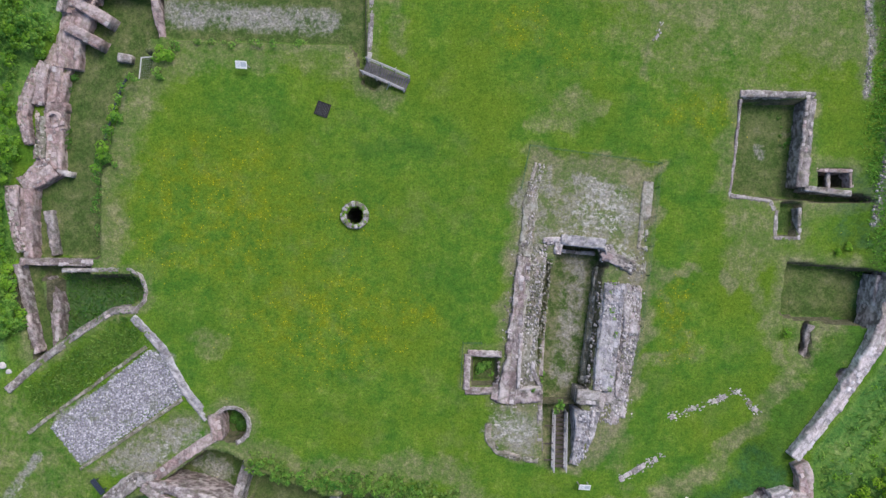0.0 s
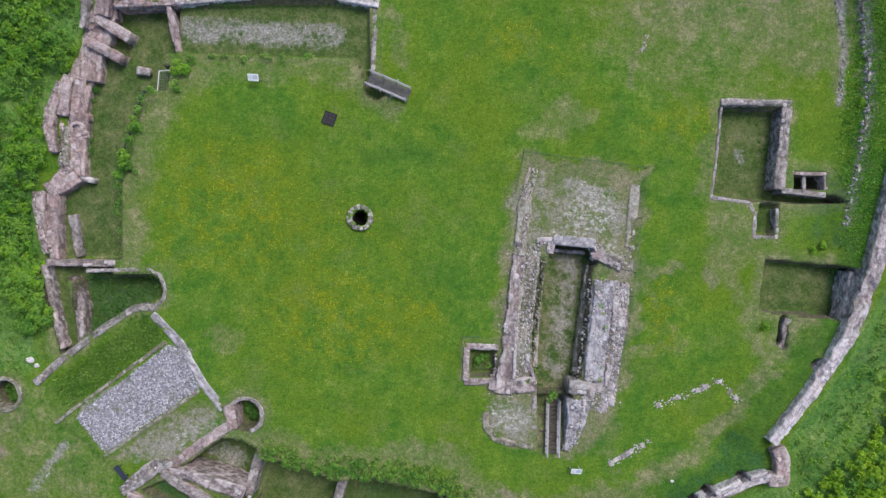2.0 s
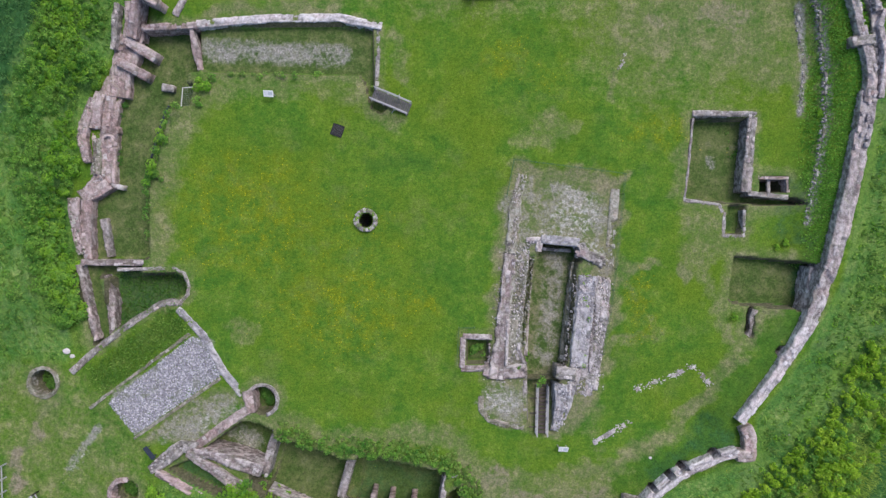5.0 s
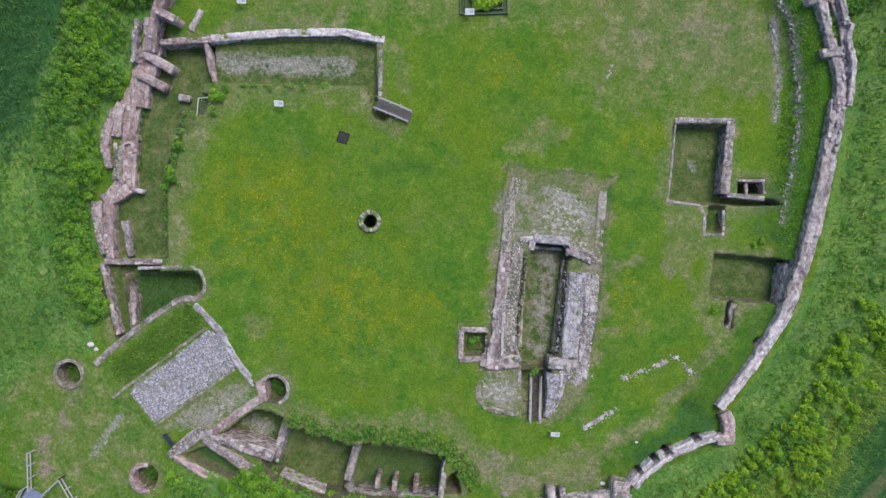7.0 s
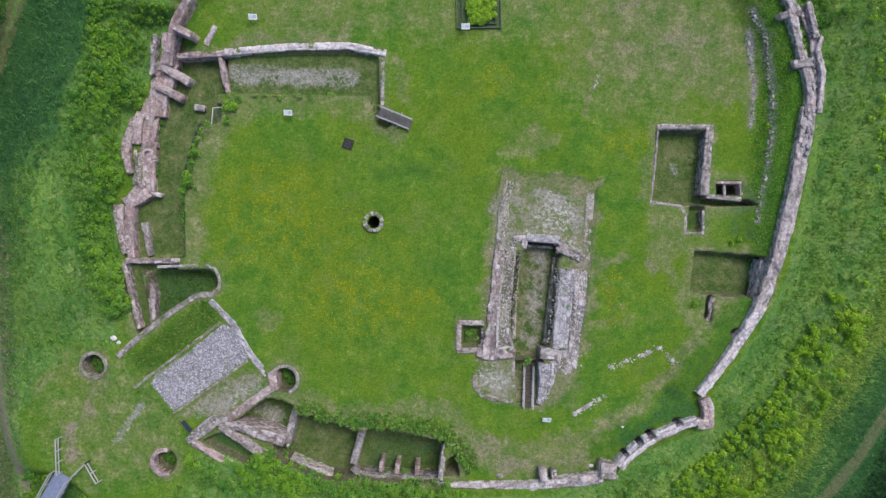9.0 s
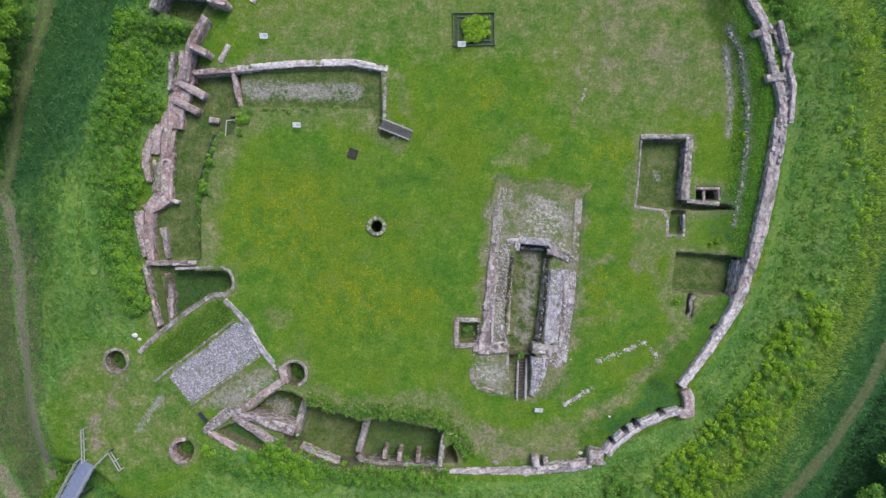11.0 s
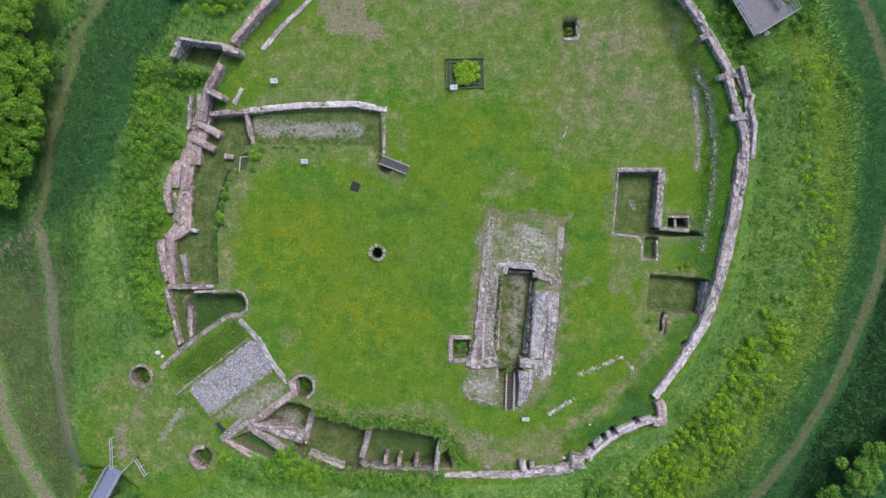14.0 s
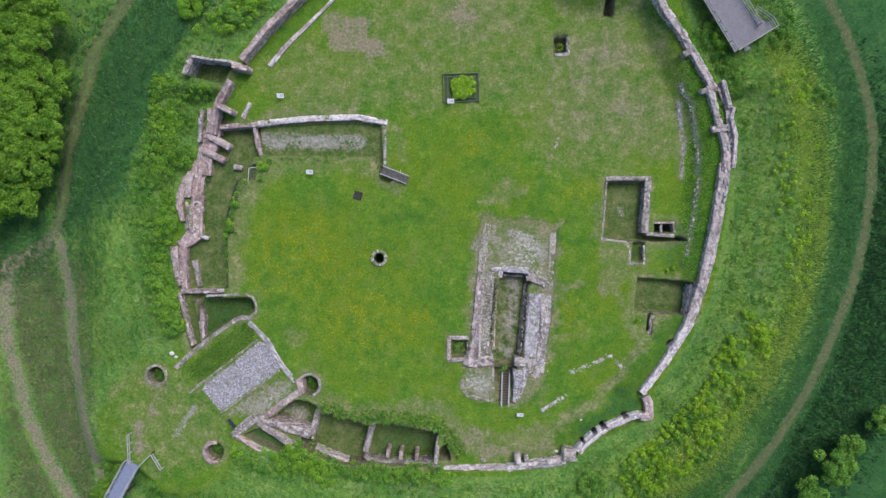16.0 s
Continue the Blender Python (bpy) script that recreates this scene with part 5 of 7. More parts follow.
wall("buttress", [(37.7, 23.9), (35.5, 23.5)], 0.7, -0.9, [2.96, 2.95], GREY, "squared grey stone buttress of the east curtain", 0.04, 0.5, seed=62)
wall("buttress", [(39.0, 18.8), (37.0, 18.6)], 0.85, -0.9, [2.78, 2.77], GREY, "squared grey stone buttress of the east curtain", 0.04, 0.5, seed=63)
wall("buttress", [(34.7, 29.0), (33.3, 28.3)], 0.7, -0.9, [3.0, 3.0], GREY, "squared grey stone buttress of the east curtain", 0.04, 0.5, seed=64)
wall("inner_pier", [(10.8, -24.3), (10.9, -25.6)], 0.8, -0.5, [1.3, 1.3], PALE, "squared pale stone pier inside the south curtain", 0.06, 0.45, seed=65)
wall("inner_pier", [(12.0, -24.5), (12.1, -25.5)], 0.6, -0.5, [0.9, 0.9], GREY, "squat grey stone pier inside the south curtain", 0.06, 0.4, seed=166)
wall("chamber_wall", [(35.0, -1.8), (34.6, -3.9), (34.6, -6.0)], [0.4, 0.55], -1.1, [0.5, 0.8, 1.2], PALE, "pale stone chamber wall against the east curtain", 0.12, 0.45, other=RED, seed=66)

# north-west curtain
wall("curtain_wall_north_west", [(-29.4, 20.3), (-28.0, 24.1), (-26.1, 27.0)], [1.0, 0.8], -0.8, [0.0, 1.3, 1.8], RED, "broken red sandstone curtain wall", 0.1, 0.48, other=PALE, seed=70)
wall("curtain_wall_north_west", [(-24.5, 29.6), (-21.4, 33.2), (-18.1, 36.3), (-14.1, 39.8)], [0.7, 0.85, 0.8], -0.8, [2.0, 2.0, 2.0], RED, "broken red sandstone curtain wall", 0.1, 0.48, other=PALE, seed=71)
wall("turret_wall", [(-31.9, 27.9), (-30.9, 30.1)], 0.7, -1.6, [2.2, 2.2], GREY, "tall grey stone wall of a projecting turret", 0.1, 0.45, other=RED, seed=72)
wall("turret_wall", [(-30.7, 30.0), (-26.0, 29.4), (-24.6, 29.0)], 0.32, -1.6, [2.5, 2.0, 1.8], PALE, "pale stone side wall of a projecting turret", 0.08, 0.45, seed=73)
wall("buttress", [(-25.7, 28.9), (-23.6, 28.4)], 0.75, -0.6, [2.0, 2.0], RED, "squared red sandstone buttress", 0.05, 0.45, seed=74)
wall("buttress", [(-27.8, 23.7), (-25.9, 22.8)], 0.7, -0.6, [2.0, 2.0], RED, "squared red sandstone buttress", 0.05, 0.45, seed=75)
wall("low_wall", [(-25.1, 22.3), (-24.0, 24.3)], 0.55, -0.3, 0.25, PALE, "low pale stone wall stub in the grass", 0.05, 0.4, seed=76)
wall("low_wall", [(-21.2, 29.1), (-19.5, 31.2), (-16.3, 34.1), (-12.4, 37.7), (-8.5, 41.4)], [0.7, 0.45, 0.35], -0.3, 0.2, PALE, "low pale stone wall line in the grass", 0.05, 0.4, seed=77)

# keep
wall("keep_core_west", [(7.5, 0.6), (7.0, -4.0), (6.5, -8.6), (6.2, -12.2)], [1.8, 1.9, 2.0, 2.4], -0.6, [0.05, 0.1, 0.1, 0.05], MOSSY, "mossy rubble core of the keep's west wall", 0.06, 0.34, other=PALE, seed=240, edge=0.2, cover=0.5, relief=0.3, fine=0.14, single=0.1, scatter=0.3)
wall("keep_core_east", [(14.5, -2.6), (14.0, -7.0), (13.4, -11.6), (13.0, -14.0)], [3.2, 3.2, 3.0, 2.2], -0.6, [0.05, 0.12, 0.1, 0.0], GREY, "rubble core of the keep's east wall", 0.06, 0.34, other=PALE, seed=241, edge=0.2, cover=0.5, relief=0.3, fine=0.14, single=0.1, scatter=0.3)
wall("keep_wall_west", [(7.7, 7.1), (7.0, 4.8), (6.8, 2.2), (6.5, -0.4)], [0.7, 1.1, 1.0, 1.2], -0.5, [0.03, 0.08, 0.1, 0.15], MOSSY, "ruined grey rubble wall of the keep", 0.04, 0.36, other=PALE, seed=80, edge=0.22, scatter=0.35, relief=0.15, fine=0.13, cover=0.5, single=0.12)
wall("keep_wall_west", [(6.5, -0.4), (6.1, -3.4), (5.7, -6.5), (5.4, -10.1), (5.1, -12.4)], [1.0, 1.0, 1.2, 1.6], -0.5, [0.3, 0.35, 0.35, 0.3], MAUVE, "broad ruined keep wall of mauve and grey stone", 0.1, 0.42, other=PALE, seed=180, edge=0.22, scatter=0.35, relief=0.15, fine=0.16)
wall("keep_wall_edge", [(6.2, -6.6), (6.1, -8.5), (6.0, -11.1)], 0.3, -0.5, 0.4, PALE, "white mortared edge of the keep wall", 0.05, 0.3, seed=181, relief=0.15, fine=0.16)
wall("keep_wall_inner_west", [(7.7, -0.5), (7.5, -4.0), (7.2, -6.1)], 0.95, -2.2, -0.2, GREY, "lower inner keep wall with weeds along the cellar", 0.1, 0.42, other=PALE, seed=81, relief=0.15, fine=0.16, cover=0.4)
wall("keep_cross_wall", [(6.2, -6.1), (7.2, -6.2)], 0.7, -2.2, 0.05, GREY, "grey stone cross wall in the keep", 0.05, 0.4, seed=182, relief=0.15, fine=0.16)
wall("keep_wall_inner_west", [(7.0, -6.9), (6.9, -11.3)], 0.9, -2.2, -0.5, GREY, "lower chamber floor of stone in the keep", 0.05, 0.42, seed=183, relief=0.15, fine=0.16, cover=0.4)
wall("keep_wall_lip", [(7.4, -6.8), (7.2, -9.6), (7.7, -10.8), (7.9, -11.6)], 0.35, -2.2, [-0.1, 0.15, 0.2], PALE, "curved white stone lip above the cellar", 0.05, 0.3, seed=184, relief=0.15, fine=0.16)
wall("keep_ledge_west", [(8.8, -0.7), (8.4, -5.2), (8.1, -10.5)], 0.35, -2.2, -1.4, MAUVE, "narrow brown ledge along the cellar", 0.03, 0.4, seed=185, relief=0.15, fine=0.16)
wall("keep_wall_east", [(13.9, -2.6), (13.4, -6.8), (12.9, -11.3)], 1.7, -2.2, [0.3, 0.35, 0.3], BLUE, "broad blue-grey keep wall with tufts of weeds", 0.04, 0.45, other=PALE, seed=82, edge=0.1, relief=0.08, fine=0.13, cover=0.3, single=0.25)
wall("keep_wall_east_edge", [(15.4, -2.9), (15.1, -6.9), (14.6, -11.0), (14.3, -13.5)], [1.2, 1.4, 1.3, 0.8], -0.5, [0.1, 0.2, 0.12, 0.05], PALE, "pale broken outer edge of the keep wall", 0.12, 0.36, other=MOSSY, seed=186, edge=0.22, scatter=0.35, relief=0.3, fine=0.15, cover=0.6, single=0.3)
wall("keep_ledge_east", [(12.8, -1.4), (12.2, -6.2), (11.6, -11.1)], 0.5, -2.2, -1.1, MOSSY, "stone ledge inside the keep cellar", 0.08, 0.42, seed=83, relief=0.15, fine=0.16, cover=0.4)
wall("keep_wall_north", [(9.4, 1.0), (13.0, 0.6)], 0.85, -2.2, 0.3, BLUE, "blue-grey stone end wall of the keep cellar", 0.05, 0.45, other=PALE, seed=84, relief=0.15, fine=0.16)
wall("keep_wall_north", [(8.0, 0.8), (9.3, 0.9), (9.1, -0.2)], 0.6, -0.5, 0.15, PALE, "pale mortared rubble of the keep", 0.12, 0.35, seed=85, relief=0.15, fine=0.16, cover=0.4)
wall("keep_wall_north_east", [(13.2, 0.5), (13.6, -0.6), (15.4, -1.4)], 0.9, -2.2, 0.2, GREY, "grey stone corner of the keep cellar", 0.12, 0.42, seed=86, edge=0.22, scatter=0.35, relief=0.15, fine=0.16, cover=0.4)
wall("keep_cross_wall", [(13.4, -1.8), (16.0, -2.3)], 0.5, -0.6, -0.1, GREY, "sunken joint of grey stone across the keep wall", 0.05, 0.35, seed=187, relief=0.15, fine=0.16, cover=0.4)
wall("keep_footing_east", [(16.5, 5.7), (16.2, 2.2), (15.9, -1.7)], 0.85, -0.3, 0.04, MOSSY, "grey-brown footing of the keep's outer wall", 0.06, 0.35, seed=87, relief=0.15, fine=0.16, cover=0.4)
wall("keep_wall_south", [(3.9, -11.4), (5.9, -11.8), (7.7, -11.6)], 1.3, -0.5, 0.25, MAUVE, "mauve and grey stone cross wall of the keep", 0.1, 0.42, other=PALE, seed=88, edge=0.1, scatter=0.35, relief=0.15, fine=0.16)
wall("keep_pier", [(10.8, -11.8), (12.6, -12.0)], 1.2, -2.2, 0.3, GREY, "grey stone pier beside the cellar stair", 0.06, 0.45, other=PALE, seed=89, relief=0.15, fine=0.16)
wall("keep_pier", [(7.8, -10.9), (7.8, -13.3), (7.9, -16.4)], 0.45, -2.2, [0.2, 0.0], GREY, "grey stone wall beside the cellar stair", 0.06, 0.4, seed=90, relief=0.15, fine=0.16)
wall("keep_forebuilding", [(11.7, -13.0), (11.4, -15.3), (10.8, -17.5)], [2.1, 1.5, 0.7], -2.2, [0.25, 0.05], BLUE, "blue-grey stone mass beside the cellar stair", 0.08, 0.42, other=PALE, seed=91, relief=0.15, fine=0.16, cover=0.4)
wall("keep_footing_south", [(3.6, -14.1), (3.6, -15.4), (4.4, -16.4), (5.9, -16.9), (7.7, -17.1)], 0.55, -0.3, 0.06, MOSSY, "mossy stone footing at the keep's foot", 0.06, 0.35, seed=92, relief=0.15, fine=0.16, cover=0.4)
wall("pit_lining", [(1.9, -8.3), (4.7, -8.4)], 0.5, -0.9, 0.15, MAUVE, "low mauve stone lining of a square pit", 0.05, 0.4, seed=93)
wall("pit_lining", [(1.9, -8.4), (1.8, -11.3)], 0.5, -0.9, 0.15, MAUVE, "low mauve stone lining of a square pit", 0.05, 0.4, seed=94)
wall("pit_lining", [(1.7, -11.4), (4.7, -11.4)], 0.6, -0.9, 0.15, MAUVE, "low mauve stone lining of a square pit", 0.05, 0.4, seed=95)

wall("keep_ledge_north", [(9.6, 0.0), (12.5, -0.2)], 0.3, -2.2, -1.1, GREY, "low ledge of grey stone at the cellar's end", 0.03, 0.4, seed=188, relief=0.1)
# east pits
wall("pit_wall_north", [(23.8, 12.8), (29.8, 12.7)], 0.55, -1.4, 0.1, GREY, "grey stone wall of a sunken room", 0.08, 0.42, seed=100)
wall("pit_wall_east", [(29.5, 12.4), (29.1, 7.7), (28.9, 5.3)], [0.8, 1.0], -1.4, [0.1, 0.15], GREY, "grey stone wall of a sunken room", 0.1, 0.42, other=RED, seed=101)
wall("pit_wall_west", [(23.9, 12.4), (23.5, 8.3), (23.1, 4.7)], 0.2, -1.4, 0.05, PALE, "thin pale stone edge of a sunken room", 0.03, 0.35, seed=102)
wall("pit_wall_south", [(23.1, 4.6), (26.4, 4.1), (26.7, 3.4)], 0.35, -1.4, 0.05, GREY, "thin grey stone edge of a sunken room", 0.05, 0.4, seed=103)
wall("vault_wall", [(29.1, 5.2), (32.9, 4.8)], 0.45, -3.0, 0.1, GREY, "grey stone wall of a vaulted pit", 0.04, 0.4, seed=104)
wall("niche_wall", [(26.9, 3.4), (26.8, 1.2), (28.8, 1.1), (28.8, 3.6)], 0.3, -0.9, 0.05, GREY, "thin stone lining of a small pit", 0.04, 0.38, seed=105)
wall("drain_wall", [(29.9, -5.9), (29.6, -6.9), (29.7, -7.9), (29.1, -8.8)], 0.55, -0.6, 0.1, GREY, "curved grey stone wall of a drain", 0.05, 0.4, seed=106)
footing([(33.6, 24.8), (35.0, 22.1), (35.6, 18.4), (36.0, 16.0), (35.9, 12.0), (35.4, 8.0), (34.4, 2.2)], 0.34, MOSSY, "narrow stone terrace edge in the grass", 107, 0.72, GREY, "terrace_edge")
footing([(33.6, 22.7), (34.4, 17.2), (34.0, 12.7)], 0.34, MOSSY, "narrow stone terrace edge in the grass", 108, 0.72, GREY, "terrace_edge")
footing([(14.4, -18.7), (18.0, -16.6)], 0.5, PALE, "pale stone footing line in the lawn", 109, other=GREY)
footing([(18.4, -13.6), (22.3, -12.1), (24.0, -11.3), (25.7, -13.1)], 0.45, MOSSY, "grey stone footing line in the lawn", 110, other=PALE)
footing([(17.4, 18.7), (17.2, 17.5), (16.6, 16.8)], 0.25, PALE, "pale stone kerb line in the lawn", 111, other=GREY)
wall("pit_lining", [(19.0, 32.0), (19.0, 29.7), (17.1, 29.6)], 0.45, -1.5, 0.06, GREY, "grey stone lining of a small square pit", 0.04, 0.36, seed=123)

# round turrets
ring_wall("round_pit", RINGS[0][0], RINGS[0][1], 1.4, 0.34, -1.7, 0.1, MOSSY, "round grey stone pit lining in the grass", seed=120)
ring_wall("round_turret", RINGS[1][0], RINGS[1][1], 1.5, 0.36, -1.7, 0.08, GREY, "round grey stone turret lining", -75, 150, seed=121)
ring_wall("round_pit", RINGS[2][0], RINGS[2][1], 1.4, 0.45, -1.6, 0.15, RED, "broken round red stone pit lining", 75, 290, seed=122)


# ---- cobbled gate platform ----
def cobbles(poly, z, size, material, name, label, seed=5):
    rng = np.random.default_rng(seed)
    a = np.array(poly)
    lo, hi = a.min(0), a.max(0)
    g = np.stack(np.meshgrid(np.arange(lo[0], hi[0], size), np.arange(lo[1], hi[1], size)), -1).reshape(-1, 2)
    g = g + rng.uniform(-0.32, 0.32, g.shape) * size
    g = g[inside_distance(g[:, 0], g[:, 1], poly) > 0.05]
    n = len(g)
    ang = np.arange(6) * math.pi / 3
    r = size * rng.uniform(0.5, 0.75, (n, 6, 1))
    outer = np.stack([np.cos(ang), np.sin(ang)], -1)[None] * r
    low = np.concatenate([g[:, None] + outer, np.full((n, 6, 1), z - 0.03)], -1)
    hz = z + rng.uniform(0.01, 0.045, (n, 1, 1)) * np.ones((n, 6, 1))
    up = np.concatenate([g[:, None] + outer * 0.62, hz], -1)
    verts = np.concatenate([low, up], 1).reshape(-1, 3)
    base = (np.arange(n) * 12)[:, None, None]
    i = np.arange(6)
    sides = np.stack([i, (i + 1) % 6, (i + 1) % 6 + 6, i + 6], -1)[None] + base
    caps = np.array([[6, 7, 8, 9], [6, 9, 10, 11]])[None] + base
    faces = np.concatenate([sides, caps], 1).reshape(-1, 4)
    return tagged(from_arrays(name, verts, faces, material), label, "paving", kind="structure")


def mat_cobble():
    k = Nodes("loose_cobbles")
    c = k.ramp(k.g.outputs["Random Per Island"], [(0.0, (0.18, 0.18, 0.22)), (0.4, (0.31, 0.31, 0.37)), (0.8, (0.46, 0.46, 0.53)), (1.0, (0.66, 0.66, 0.72))])
    c = k.mix(k.math("MULTIPLY", k.steps(k.noise(0.7, 6, 0.75), 0.54, 0.64), 0.6), c, (0.13, 0.16, 0.08))
    return k.finish(c, 0.9, k.noise(25, 3), 0.4, 0.01, spec=0.15)


COBBLE = mat_cobble()
GATE_FLOOR = [(-32.3, -14.5), (-24.1, -8.1), (-22.5, -8.6), (-21.2, -11.9), (-29.8, -17.7)]
cobbles(GATE_FLOOR, 0.05, 0.135, COBBLE, "cobbled_platform", "blue-grey cobbles of the gate platform")


# ---- leaves ----
def leaf_quads(centres, normals, size, rng):
    """Small four-cornered leaves round each centre, facing roughly along the normals."""
    n = len(centres)
    nrm = normals + rng.normal(0, 0.45, (n, 3))
    nrm /= np.linalg.norm(nrm, axis=1, keepdims=True)
    a = np.cross(nrm, rng.normal(0, 1, (n, 3)))
    a /= np.linalg.norm(a, axis=1, keepdims=True) + 1e-9
    b = np.cross(nrm, a)
    s = size * rng.uniform(0.6, 1.3, (n, 1))
    v = np.stack([centres - a * s, centres - b * s * 0.55, centres + a * s, centres + b * s * 0.55], 1)
    return v.reshape(-1, 3), np.arange(n * 4).reshape(-1, 4)


def lumps(centres, radii, per_area, size, rng, squash=0.8):
    """Leaves over the upper skin of rounded clumps."""
    cs, ns = [], []
    for c, r in zip(centres, radii):
        m = max(8, int(per_area * 2 * math.pi * r * r))
        d = rng.normal(0, 1, (m, 3))
        d[:, 2] = np.abs(d[:, 2]) * 1.1 - 0.25
        d /= np.linalg.norm(d, axis=1, keepdims=True)
        rr = r * (0.72 + 0.33 * rng.random((m, 1)))
        cs.append(np.asarray(c) + d * rr * np.array([1, 1, squash]))
        ns.append(d + np.array([0, 0, 0.55]))
    return leaf_quads(np.concatenate(cs), np.concatenate(ns), size, rng)


# ---- small built things ----
def info_panel(x, y, turn, z=0.0):
    t = empty("information_panel", x, y, z, turn)
    tagged(t, "white slanted information panel on two posts in the grass", "sign", group="information panels")
    part("board", boxes((0, 0, 0.88, 0.92, 0.60, 0.04, 0, 28, 0.012)), WHITE, t)
    p = part("picture", boxes((0.18, 0.02, 0.915, 0.42, 0.36, 0.006, 0, 28)), PRINT, t, "pale printed picture field")
    for k in range(4):
        part("text_bar", boxes((-0.24, 0.15 - 0.09 * k, 0.915 + 0.08 - 0.048 * k, 0.30, 0.03, 0.006, 0, 28)), PRINT, t)
    for sx in (-0.4, 0.4):
        part("post", boxes((sx, 0.05, 0.42, 0.07, 0.07, 0.9)), WOOD, t)
    return t


PRINT = mat_plain("pale_print", (0.55, 0.60, 0.66), 0.4, 0, 0.2, 12)
for x, y, a in ((-16.18, 14.71, -4), (11.34, -18.97, -4), (-19.73, 24.96, -3), (3.02, 23.62, 0)):
    info_panel(x, y, a, height_at(x, y))


def stone_well(x, y):
    t = empty("well", x, y, 0)
    tagged(t, "round stone well head with a dark open shaft", "well")
    bm = bmesh.new()
    n = 28
    prof = [(0.78, -6), (0.78, 0.28), (1.0, 0.30), (1.02, -0.3)]
    rings = [[bm.verts.new((r * math.cos(2 * math.pi * i / n), r * math.sin(2 * math.pi * i / n), z)) for i in range(n)] for r, z in prof]
    for a, b in zip(rings, rings[1:]):
        for i in range(n):
            bm.faces.new((a[i], a[(i + 1) % n], b[(i + 1) % n], b[i]))
    part("shaft", bm, MOSSY, t)
    for i in range(6):
        y0 = -0.5 + 0.2 * i
        part("grate_bar", rod(bmesh.new(), (-math.sqrt(0.6 - y0 * y0), y0, -0.6), (math.sqrt(0.6 - y0 * y0), y0, -0.6), 0.012), IRON, t)
    rng = random.Random(3)
    for i in range(22):
        a = 360 / 22 * i + rng.uniform(-2, 2)
        ob = new("stone", rng.choice(STONES[PALE.name if rng.random() < 0.3 else MOSSY.name]))
        ob.parent = t
        ob.matrix_basis = pose(0.92 * math.cos(radians(a)), 0.92 * math.sin(radians(a)), 0.30 + rng.uniform(-0.05, 0.06), rng.uniform(-4, 4), rng.uniform(-4, 4), a) @ Matrix.Diagonal((rng.uniform(0.32, 0.44), rng.uniform(0.23, 0.29), 0.26, 1))
    for i in range(26):
        a = 360 / 26 * i + rng.uniform(-2, 2)
        ob = new("stone", rng.choice(STONES[GREY.name]))
        ob.parent = t
        ob.matrix_basis = pose(1.0 * math.cos(radians(a)), 1.0 * math.sin(radians(a)), 0.12, 0, 0, a) @ Matrix.Diagonal((0.22, 0.24, 0.2, 1))
    r = np.random.default_rng(8)
    a = r.uniform(0, 2 * math.pi, 70)
    q = np.where(r.random(70) < 0.75, r.uniform(0.68, 0.84, 70), r.uniform(0.84, 1.0, 70))
    v, f = lumps(np.stack([np.cos(a) * q, np.sin(a) * q, np.where(q > 0.8, 0.40, 0.25)], -1), r.uniform(0.07, 0.15, 70), 260, 0.05, r)
    from_arrays("moss", v, f, LEAF_LIGHT, t)
    return t


stone_well(*WELL)


def iron_grate(x, y, turn):
    t = empty("iron_grate", x, y, 0, turn)
    tagged(t, "square dark iron grate let into the lawn", "grate")
    fr = bmesh.new()
    for c in ((0, 0.52, 0.05, 1.12, 0.08, 0.1), (0, -0.52, 0.05, 1.12, 0.08, 0.1), (0.52, 0, 0.05, 0.08, 0.96, 0.1), (-0.52, 0, 0.05, 0.08, 0.96, 0.1)):
        box(fr, *c)
    part("frame", fr, IRON, t)
    part("cover", boxes((0, 0, 0.02, 0.96, 0.96, 0.03)), IRON, t, "dark sunken sheet")
    for i in range(8):
        part("bar", boxes((-0.42 + 0.12 * i, 0, 0.06, 0.02, 0.96, 0.03)), DARKSTEEL, t)
    return t


iron_grate(-9.91, 11.41, -20)


